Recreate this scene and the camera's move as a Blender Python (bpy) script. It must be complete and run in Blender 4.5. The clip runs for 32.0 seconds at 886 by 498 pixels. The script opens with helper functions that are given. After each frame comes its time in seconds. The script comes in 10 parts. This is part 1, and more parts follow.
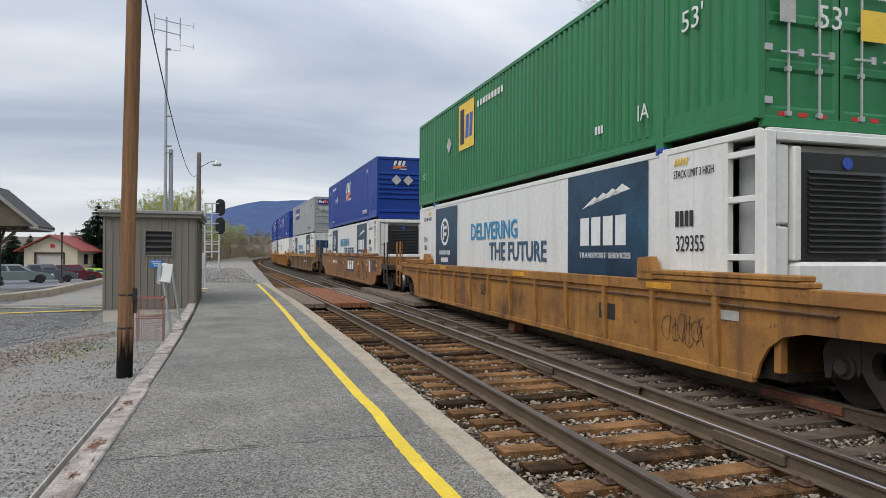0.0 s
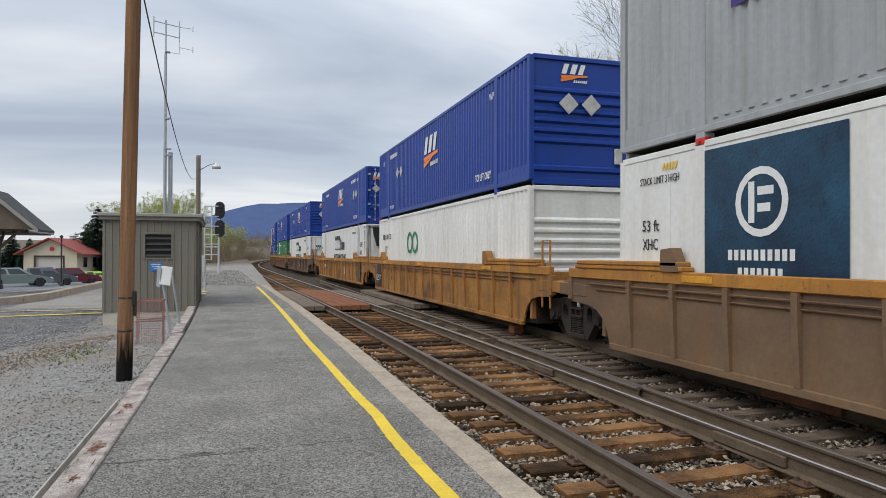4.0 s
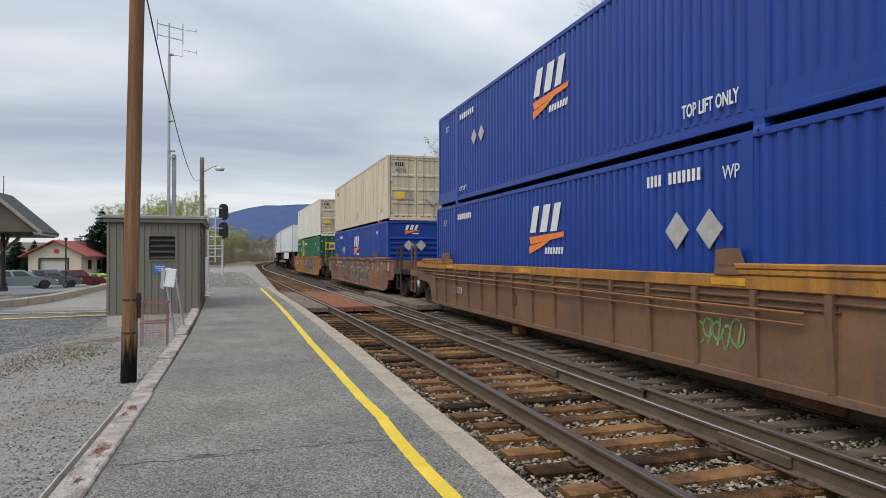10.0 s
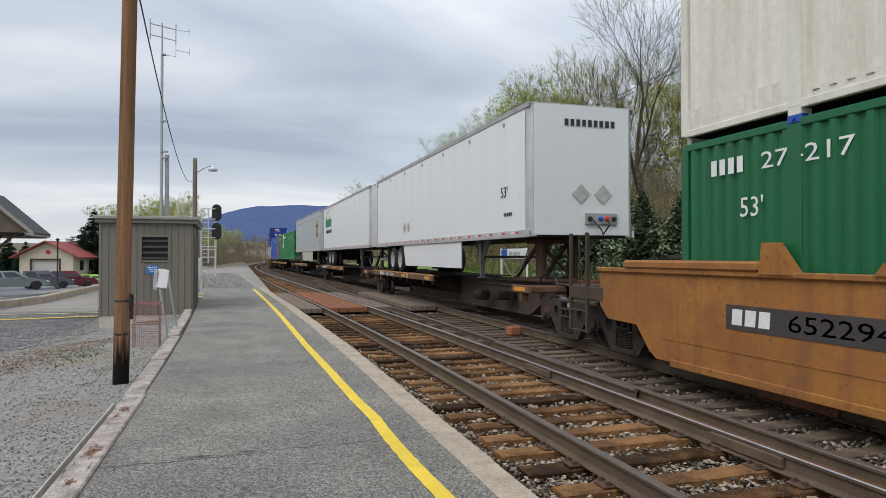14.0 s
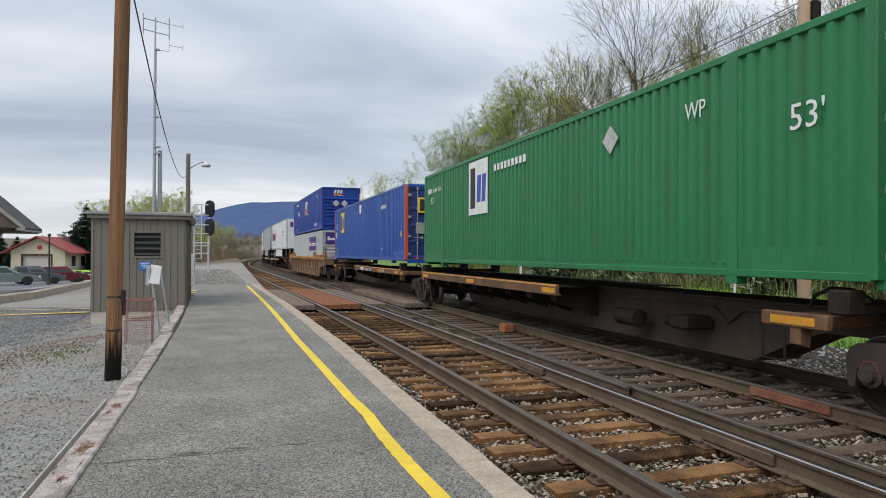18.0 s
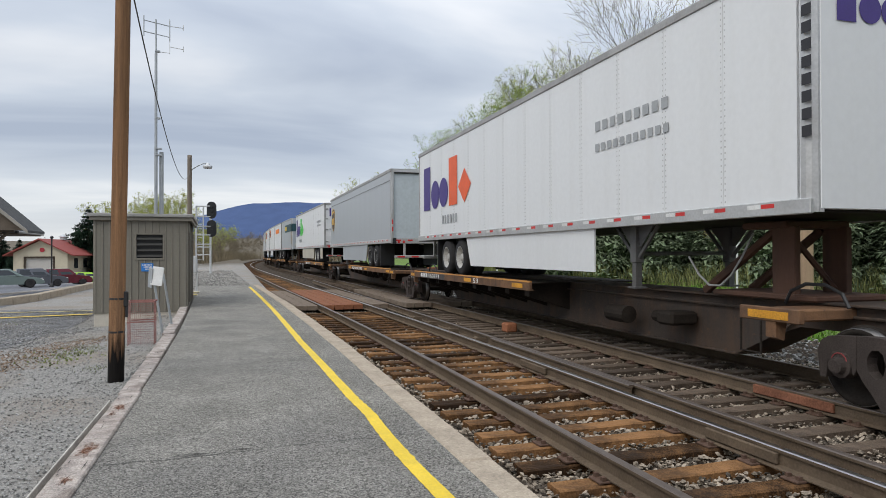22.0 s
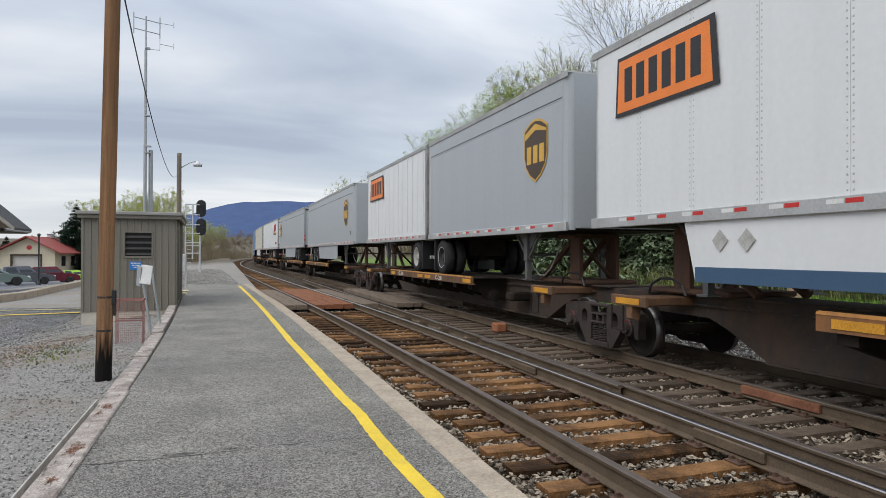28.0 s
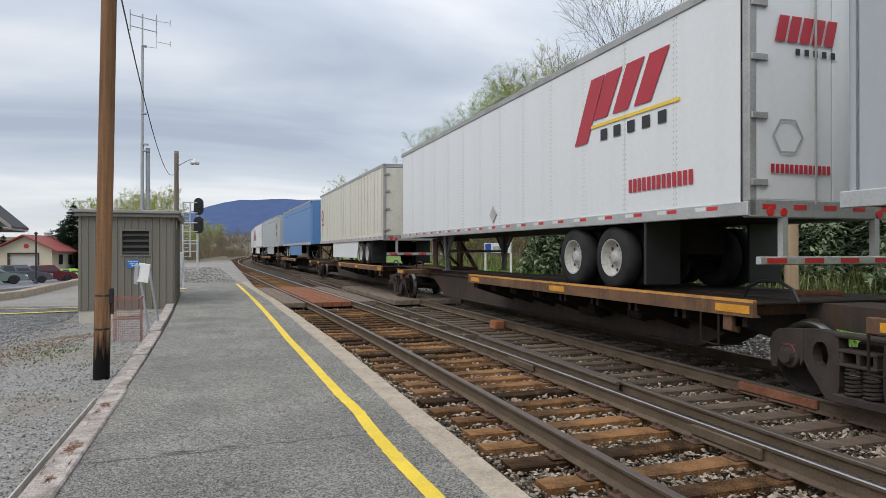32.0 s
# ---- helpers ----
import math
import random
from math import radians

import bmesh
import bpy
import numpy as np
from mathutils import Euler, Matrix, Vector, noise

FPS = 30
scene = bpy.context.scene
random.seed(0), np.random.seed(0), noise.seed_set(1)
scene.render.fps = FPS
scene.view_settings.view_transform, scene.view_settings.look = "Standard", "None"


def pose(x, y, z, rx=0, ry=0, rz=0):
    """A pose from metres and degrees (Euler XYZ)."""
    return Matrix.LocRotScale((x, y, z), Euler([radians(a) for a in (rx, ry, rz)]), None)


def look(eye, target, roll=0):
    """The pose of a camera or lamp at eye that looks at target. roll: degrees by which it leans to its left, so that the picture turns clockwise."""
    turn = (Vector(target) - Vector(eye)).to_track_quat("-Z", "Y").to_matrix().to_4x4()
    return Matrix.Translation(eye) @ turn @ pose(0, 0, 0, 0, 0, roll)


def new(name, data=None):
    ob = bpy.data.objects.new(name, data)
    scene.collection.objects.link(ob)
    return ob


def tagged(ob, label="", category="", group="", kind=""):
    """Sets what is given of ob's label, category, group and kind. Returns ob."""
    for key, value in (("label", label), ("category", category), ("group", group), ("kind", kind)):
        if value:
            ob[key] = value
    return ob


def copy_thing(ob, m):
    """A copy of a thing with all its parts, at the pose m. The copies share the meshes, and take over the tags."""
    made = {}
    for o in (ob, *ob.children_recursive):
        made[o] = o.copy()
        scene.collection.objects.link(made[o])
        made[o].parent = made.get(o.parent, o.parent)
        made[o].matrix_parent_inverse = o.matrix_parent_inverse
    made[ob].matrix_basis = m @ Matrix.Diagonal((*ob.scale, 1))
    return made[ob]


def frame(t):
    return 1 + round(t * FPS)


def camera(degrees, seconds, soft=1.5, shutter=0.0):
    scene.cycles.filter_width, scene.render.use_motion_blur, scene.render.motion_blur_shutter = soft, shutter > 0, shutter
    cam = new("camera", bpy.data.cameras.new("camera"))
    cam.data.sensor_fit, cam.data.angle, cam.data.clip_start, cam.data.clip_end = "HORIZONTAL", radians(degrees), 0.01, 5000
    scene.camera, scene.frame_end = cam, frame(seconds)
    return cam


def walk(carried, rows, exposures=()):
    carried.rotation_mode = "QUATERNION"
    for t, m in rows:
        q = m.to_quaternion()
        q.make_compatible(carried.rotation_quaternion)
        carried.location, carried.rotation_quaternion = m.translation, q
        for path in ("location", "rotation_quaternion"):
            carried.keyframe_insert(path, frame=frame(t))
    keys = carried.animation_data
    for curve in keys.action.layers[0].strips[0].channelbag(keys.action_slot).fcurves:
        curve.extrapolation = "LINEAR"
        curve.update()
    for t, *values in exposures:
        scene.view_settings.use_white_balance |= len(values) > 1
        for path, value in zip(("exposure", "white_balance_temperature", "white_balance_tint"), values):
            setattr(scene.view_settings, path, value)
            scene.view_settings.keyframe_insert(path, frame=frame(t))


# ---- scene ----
cam = camera(67.4, 32.0, soft=0.75, shutter=0.0)
EYE = (0.0, 0.0, 1.46)
PATH = [
    (0, 90.313, -0.318, -16.734),
    (0.5, 90.352, -0.284, -16.849),
    (1, 90.368, -0.295, -16.859),
    (1.5, 90.364, -0.302, -16.831),
    (2, 90.303, -0.302, -16.842),
    (2.5, 90.349, -0.349, -16.830),
    (3, 90.386, -0.168, -16.762),
    (3.5, 90.451, -0.164, -16.768),
    (5.5, 90.530, 0.049, -16.664),
    (6, 90.551, 0.147, -16.647),
    (6.5, 90.476, -0.010, -16.533),
    (7, 90.431, 0.107, -16.471),
    (7.5, 90.385, 0.045, -16.413),
    (8, 90.388, 0.054, -16.403),
    (8.5, 90.442, 0.114, -16.383),
    (9, 90.505, 0.176, -16.407),
    (9.5, 90.555, 0.022, -16.421),
    (10, 90.594, 0.009, -16.470),
    (10.5, 90.595, 0.028, -16.560),
    (11, 90.648, 0.129, -16.621),
    (11.5, 90.603, 0.079, -16.641),
    (12, 90.555, 0.158, -16.798),
    (12.5, 90.488, -0.039, -16.940),
    (13, 90.568, -0.110, -17.038),
    (13.5, 90.608, -0.050, -17.033),
    (14, 90.671, -0.007, -17.007),
    (14.5, 90.676, 0.072, -17.097),
    (16.5, 90.599, -0.173, -17.412),
    (17, 90.504, -0.211, -17.499),
    (17.5, 90.466, -0.305, -17.588),
    (18, 90.429, -0.255, -17.544),
    (18.5, 90.377, -0.190, -17.446),
    (19, 90.370, -0.100, -17.401),
    (19.5, 90.304, -0.029, -17.347),
    (20, 90.287, 0.020, -17.310),
    (20.5, 90.314, 0.099, -17.311),
    (21, 90.346, 0.043, -17.350),
    (21.5, 90.378, 0.122, -17.411),
    (22, 90.404, 0.134, -17.388),
    (22.5, 90.469, 0.140, -17.481),
    (23, 90.516, 0.127, -17.459),
    (23.5, 90.593, 0.057, -17.420),
    (24, 90.684, 0.148, -17.539),
    (24.5, 90.687, 0.002, -17.757),
    (25, 90.642, -0.057, -17.945),
    (25.5, 90.645, 0.059, -18.152),
    (27.5, 90.442, -0.146, -18.270),
    (28, 90.396, -0.185, -18.203),
    (28.5, 90.421, -0.048, -18.196),
    (29, 90.430, -0.057, -18.244),
    (29.5, 90.410, -0.055, -18.221),
    (30, 90.348, -0.018, -18.196),
    (30.5, 90.300, 0.018, -18.256),
    (31, 90.212, -0.087, -18.318),
    (31.5, 90.174, -0.028, -18.383),
    (32, 90.174, -0.028, -18.383),
]
walk(cam, [(t, pose(*EYE, rx, ry, rz)) for t, rx, ry, rz in PATH], exposures=[(0.0, 0.0), (14.0, 0.0), (17.5, 0.04), (32.0, 0.04)])

# ---- world, sun ----
SUN_EL, SUN_AZ = radians(48), radians(238)
world = bpy.data.worlds.new("overcast_sky")
scene.world = world
world.use_nodes = True
wn, wl = world.node_tree.nodes, world.node_tree.links
wn.clear()


def wnode(kind, **kw):
    n = wn.new(kind)
    for k, v in kw.items():
        n.inputs[k].default_value = v
    return n


w_out = wn.new("ShaderNodeOutputWorld")
w_bg = wnode("ShaderNodeBackground", Strength=0.95)
w_sky = wn.new("ShaderNodeTexSky")
w_sky.sky_type, w_sky.sun_disc = "NISHITA", False
w_sky.sun_elevation, w_sky.sun_rotation = SUN_EL, SUN_AZ
w_gain = wn.new("ShaderNodeVectorMath")
w_gain.operation = "SCALE"
w_gain.inputs[3].default_value = 0.11
wl.new(w_sky.outputs[0], w_gain.inputs[0])
w_co = wn.new("ShaderNodeTexCoord")
w_sep = wn.new("ShaderNodeSeparateXYZ")
wl.new(w_co.outputs["Generated"], w_sep.inputs[0])
w_h = wn.new("ShaderNodeMath")
w_h.operation = "ADD"
w_h.inputs[1].default_value = 0.16
w_max = wn.new("ShaderNodeMath")
w_max.operation = "MAXIMUM"
w_max.inputs[1].default_value = 0.0
wl.new(w_sep.outputs[2], w_max.inputs[0])
wl.new(w_max.outputs[0], w_h.inputs[0])
w_div = []
for i in range(2):
    n = wn.new("ShaderNodeMath")
    n.operation = "DIVIDE"
    wl.new(w_sep.outputs[i], n.inputs[0])
    wl.new(w_h.outputs[0], n.inputs[1])
    w_div.append(n)
w_cmb = wn.new("ShaderNodeCombineXYZ")
wl.new(w_div[0].outputs[0], w_cmb.inputs[0])
wl.new(w_div[1].outputs[0], w_cmb.inputs[1])
w_map = wn.new("ShaderNodeMapping")
w_map.inputs["Rotation"].default_value = (0, 0, radians(-24))
w_map.inputs["Scale"].default_value = (0.55, 1.25, 1.0)
w_map.inputs["Location"].default_value = (1.3, 0.4, 0.0)
wl.new(w_cmb.outputs[0], w_map.inputs[0])
w_noise = wnode("ShaderNodeTexNoise", Scale=0.9, Detail=5.0, Roughness=0.5, Distortion=0.35)
wl.new(w_map.outputs[0], w_noise.inputs["Vector"])
w_ramp = wn.new("ShaderNodeValToRGB")
w_ramp.color_ramp.elements[0].position, w_ramp.color_ramp.elements[0].color = 0.30, (0.46, 0.52, 0.635, 1)
w_ramp.color_ramp.elements[1].position, w_ramp.color_ramp.elements[1].color = 0.68, (1.02, 1.03, 1.05, 1)
e = w_ramp.color_ramp.elements.new(0.50)
e.color = (0.67, 0.73, 0.82, 1)
wl.new(w_noise.outputs[0], w_ramp.inputs[0])
w_hz = wn.new("ShaderNodeMapRange")
w_hz.inputs["From Min"].default_value, w_hz.inputs["From Max"].default_value = 0.0, 0.14
w_hz.inputs["To Min"].default_value, w_hz.inputs["To Max"].default_value = 0.75, 0.0
wl.new(w_sep.outputs[2], w_hz.inputs[0])
w_low = wn.new("ShaderNodeMixRGB")
w_low.inputs[2].default_value = (0.86, 0.88, 0.90, 1)
wl.new(w_hz.outputs[0], w_low.inputs[0])
wl.new(w_ramp.outputs[0], w_low.inputs[1])
w_mix = wnode("ShaderNodeMixRGB", Fac=0.86)
wl.new(w_gain.outputs[0], w_mix.inputs[1])
wl.new(w_low.outputs[0], w_mix.inputs[2])
w_zen = wn.new("ShaderNodeMapRange")
w_zen.inputs["From Min"].default_value, w_zen.inputs["From Max"].default_value = 0.25, 1.0
w_zen.inputs["To Min"].default_value, w_zen.inputs["To Max"].default_value = 1.0, 2.1
wl.new(w_sep.outputs[2], w_zen.inputs[0])
w_cie = wn.new("ShaderNodeVectorMath")
w_cie.operation = "SCALE"
wl.new(w_mix.outputs[0], w_cie.inputs[0])
wl.new(w_zen.outputs[0], w_cie.inputs[3])
wl.new(w_cie.outputs[0], w_bg.inputs[0])
wl.new(w_bg.outputs[0], w_out.inputs[0])

sun = new("sun", bpy.data.lights.new("sun", "SUN"))
sun.data.energy, sun.data.angle, sun.data.color = 1.5, radians(40), (1.0, 0.95, 0.87)
sun.matrix_world = look([80 * math.sin(SUN_AZ) * math.cos(SUN_EL), 80 * math.cos(SUN_AZ) * math.cos(SUN_EL), 80 * math.sin(SUN_EL)], (0, 0, 0))

# ---- materials ----
MATS = {}


def mat(name, color, rough=0.6, metal=0.0, vary=0.12, scale=3.0, bump=0.0, bump_scale=60.0, dirt=0.0, dirt_color=(0.10, 0.08, 0.065), dirt_scale=1.2,
        streak=1.0, island=False, obj_rand=0.0, coords="Object", speck=None):
    """Principled surface with variation at two scales, stains and fine relief."""
    if name in MATS:
        return MATS[name]
    m = bpy.data.materials.new(name)
    m.use_nodes = True
    nt = m.node_tree
    n, l = nt.nodes, nt.links
    b = n["Principled BSDF"]
    b.inputs["Roughness"].default_value, b.inputs["Metallic"].default_value = rough, metal
    if rough >= 0.75:
        b.inputs["Specular IOR Level"].default_value = 0.15
    co = n.new("ShaderNodeTexCoord")
    mp = n.new("ShaderNodeMapping")
    mp.inputs["Scale"].default_value = (1, 1, streak)
    l.new(co.outputs[coords], mp.inputs[0])
    big = n.new("ShaderNodeTexNoise")
    big.inputs["Scale"].default_value, big.inputs["Detail"].default_value = scale, 4
    l.new(mp.outputs[0], big.inputs["Vector"])
    fine = n.new("ShaderNodeTexNoise")
    fine.inputs["Scale"].default_value, fine.inputs["Detail"].default_value = scale * 14, 3
    l.new(co.outputs[coords], fine.inputs["Vector"])
    add = n.new("ShaderNodeMath")
    add.operation = "ADD"
    l.new(big.outputs[0], add.inputs[0])
    l.new(fine.outputs[0], add.inputs[1])
    src = add.outputs[0]
    if obj_rand or island:
        rnd = n.new("ShaderNodeNewGeometry" if island else "ShaderNodeObjectInfo")
        k = n.new("ShaderNodeMath")
        k.operation = "MULTIPLY_ADD"
        k.inputs[1].default_value = obj_rand or 1.0
        l.new(rnd.outputs["Random Per Island" if island else "Random"], k.inputs[0])
        l.new(src, k.inputs[2])
        k2 = n.new("ShaderNodeMath")
        k2.operation = "SUBTRACT"
        k2.inputs[1].default_value = (obj_rand or 1.0) / 2
        l.new(k.outputs[0], k2.inputs[0])
        src = k2.outputs[0]
    mr = n.new("ShaderNodeMapRange")
    mr.inputs["From Min"].default_value, mr.inputs["From Max"].default_value = 0.6, 1.4
    mr.inputs["To Min"].default_value, mr.inputs["To Max"].default_value = 1 - vary * 1.6, 1 + vary * 1.6
    l.new(src, mr.inputs[0])
    mul = n.new("ShaderNodeMixRGB")
    mul.blend_type, mul.inputs[0].default_value = "MULTIPLY", 1.0
    mul.inputs[1].default_value = (*color, 1)
    l.new(mr.outputs[0], mul.inputs[2])
    out = mul.outputs[0]
    if dirt:
        dn = n.new("ShaderNodeTexNoise")
        dn.inputs["Scale"].default_value, dn.inputs["Detail"].default_value, dn.inputs["Roughness"].default_value = dirt_scale, 6, 0.65
        mp2 = n.new("ShaderNodeMapping")
        mp2.inputs["Scale"].default_value = (1, 1, streak * 0.5 if streak < 1 else 1)
        mp2.inputs["Location"].default_value = (3.7, 1.1, 7.3)
        l.new(co.outputs[coords], mp2.inputs[0])
        l.new(mp2.outputs[0], dn.inputs["Vector"])
        dr = n.new("ShaderNodeMapRange")
        dr.inputs["From Min"].default_value, dr.inputs["From Max"].default_value = 0.48, 0.72
        dr.inputs["To Max"].default_value = dirt
        l.new(dn.outputs[0], dr.inputs[0])
        mx = n.new("ShaderNodeMixRGB")
        mx.inputs[2].default_value = (*dirt_color, 1)
        l.new(dr.outputs[0], mx.inputs[0])
        l.new(out, mx.inputs[1])
        out = mx.outputs[0]
    if speck:
        vo = n.new("ShaderNodeTexVoronoi")
        vo.inputs["Scale"].default_value = speck[0]
        l.new(co.outputs[coords], vo.inputs["Vector"])
        bw = n.new("ShaderNodeRGBToBW")
        l.new(vo.outputs["Color"], bw.inputs[0])
        sm = n.new("ShaderNodeMapRange")
        sm.inputs["From Min"].default_value, sm.inputs["From Max"].default_value = 0.15, 0.85
        sm.inputs["To Min"].default_value, sm.inputs["To Max"].default_value = 1 - speck[1], 1 + speck[1]
        l.new(bw.outputs[0], sm.inputs[0])
        sx = n.new("ShaderNodeMixRGB")
        sx.blend_type, sx.inputs[0].default_value = "MULTIPLY", 1.0
        l.new(out, sx.inputs[1])
        l.new(sm.outputs[0], sx.inputs[2])
        out = sx.outputs[0]
    l.new(out, b.inputs["Base Color"])
    if bump:
        bn = n.new("ShaderNodeTexNoise")
        bn.inputs["Scale"].default_value, bn.inputs["Detail"].default_value = bump_scale, 4
        l.new(mp.outputs[0], bn.inputs["Vector"])
        bp = n.new("ShaderNodeBump")
        bp.inputs["Strength"].default_value, bp.inputs["Distance"].default_value = min(bump, 1.0), 0.02
        l.new(bn.outputs[0], bp.inputs["Height"])
        l.new(bp.outputs[0], b.inputs["Normal"])
    MATS[name] = m
    return m


def worn(m, cover=0.75, scale=3.5):
    """Thin, worn paint or stain: what lies below shows through it."""
    n, l = m.node_tree.nodes, m.node_tree.links
    co = n.new("ShaderNodeTexCoord")
    t = n.new("ShaderNodeTexNoise")
    t.inputs["Scale"].default_value, t.inputs["Detail"].default_value = scale, 8
    l.new(co.outputs["Object"], t.inputs["Vector"])
    r = n.new("ShaderNodeMapRange")
    r.inputs["From Min"].default_value, r.inputs["From Max"].default_value = 0.35, 0.65
    r.inputs["To Min"].default_value, r.inputs["To Max"].default_value = max(0.0, cover - 0.35), min(1.0, cover + 0.2)
    l.new(t.outputs[0], r.inputs[0])
    l.new(r.outputs[0], n["Principled BSDF"].inputs["Alpha"])
    return m


def grimy(name, base, second, rust, rough=0.65):
    """Railcar paint: faded in large patches, streaked from the top edge, scuffed and rusty."""
    m = mat(name, base, rough, 0.0, vary=0.12, scale=1.1, dirt=0.9, dirt_color=rust, dirt_scale=1.1, bump=0.25, bump_scale=26)
    n, l = m.node_tree.nodes, m.node_tree.links
    b = n["Principled BSDF"]
    b.inputs["Specular IOR Level"].default_value = 0.3
    src = b.inputs["Base Color"].links[0].from_socket
    co = n.new("ShaderNodeTexCoord")
    for size, low, high, amount, color in (((0.45, 0.45, 0.9), 0.42, 0.66, 0.85, second), ((3.0, 3.0, 0.22), 0.50, 0.72, 0.75, rust), ((9.0, 9.0, 9.0), 0.60, 0.68, 0.8, rust)):
        mp = n.new("ShaderNodeMapping")
        mp.inputs["Scale"].default_value = size
        l.new(co.outputs["Object"], mp.inputs[0])
        t = n.new("ShaderNodeTexNoise")
        t.inputs["Scale"].default_value, t.inputs["Detail"].default_value, t.inputs["Roughness"].default_value = 1.0, 7, 0.65
        l.new(mp.outputs[0], t.inputs["Vector"])
        r = n.new("ShaderNodeMapRange")
        r.inputs["From Min"].default_value, r.inputs["From Max"].default_value, r.inputs["To Max"].default_value = low, high, amount
        l.new(t.outputs[0], r.inputs[0])
        mx = n.new("ShaderNodeMixRGB")
        mx.inputs[2].default_value = (*color, 1)
        l.new(r.outputs[0], mx.inputs[0])
        l.new(src, mx.inputs[1])
        src = mx.outputs[0]
    l.new(src, b.inputs["Base Color"])
    return m


def glass(name, color=(0.05, 0.06, 0.07), rough=0.05):
    m = mat(name, color, rough, 0.0, 0.05)
    return m


ASPHALT = mat("asphalt", (0.232, 0.22, 0.194), 0.9, vary=0.2, scale=1.3, bump=0.8, bump_scale=105, dirt=0.5, dirt_color=(0.135, 0.13, 0.125), dirt_scale=0.45, speck=(98, 0.62))
ROAD = mat("road_asphalt", (0.15, 0.155, 0.17), 0.9, vary=0.12, scale=0.8, bump=0.4, bump_scale=80, dirt=0.4, dirt_color=(0.2, 0.2, 0.2), dirt_scale=0.3, speck=(40, 0.3))
CONCRETE = mat("old_concrete", (0.40, 0.335, 0.258), 0.9, vary=0.16, scale=2.2, bump=0.5, bump_scale=70, dirt=0.55, dirt_color=(0.19, 0.16, 0.125), dirt_scale=2.6, speck=(90, 0.10))
YELLOW = mat("yellow_line_paint", (0.74, 0.52, 0.03), 0.65, vary=0.1, scale=3, bump=0.35, bump_scale=120, dirt=0.35, dirt_color=(0.5, 0.36, 0.05), dirt_scale=9)
TIMBER = mat("grey_weathered_timber", (0.37, 0.325, 0.29), 0.9, vary=0.4, scale=7, bump=1.0, bump_scale=40, dirt=0.8, dirt_color=(0.16, 0.12, 0.1), dirt_scale=3)
RUST = worn(mat("rust_patch", (0.19, 0.075, 0.035), 0.9, vary=0.3, scale=12), 0.45, 30)
TIE = mat("brown_tie_wood", (0.155, 0.080, 0.034), 0.92, vary=0.5, scale=5, bump=1.0, bump_scale=22, dirt=0.95, dirt_color=(0.030, 0.022, 0.017), dirt_scale=1.9, obj_rand=0.9)
TIE_DARK = mat("dark_tie_wood", (0.125, 0.094, 0.070), 0.92, vary=0.3, scale=5, bump=0.9, bump_scale=22, dirt=0.5, dirt_color=(0.04, 0.036, 0.033), dirt_scale=2.2, obj_rand=0.7)
RAIL = mat("rusty_rail_steel", (0.125, 0.092, 0.062), 0.8, 0.0, vary=0.2, scale=3, bump=0.3, dirt=0.4, dirt_color=(0.07, 0.054, 0.042))
RAILTOP = mat("polished_rail_head", (0.50, 0.47, 0.44), 0.3, 1.0, vary=0.06, scale=1.5)
RAILTOP_DULL = mat("dull_rail_head", (0.16, 0.13, 0.11), 0.45, 0.6, vary=0.12, scale=2)
BALLAST = mat("ballast_stone", (0.070, 0.054, 0.040), 0.95, vary=0.25, scale=2, bump=1.0, bump_scale=18, speck=(26, 0.75))
STONES = mat("ballast_stones_loose", (0.24, 0.20, 0.155), 0.95, vary=0.45, scale=4, island=True)
PLANK_RED = mat("rust_red_plank", (0.235, 0.098, 0.052), 0.92, vary=0.22, scale=4, bump=0.6, bump_scale=30, dirt=0.5, dirt_color=(0.15, 0.08, 0.05))
PLANK_GREY = mat("grey_brown_plank", (0.19, 0.148, 0.112), 0.92, vary=0.25, scale=4, bump=0.6, bump_scale=30, dirt=0.5)

# ---- mesh tools ----


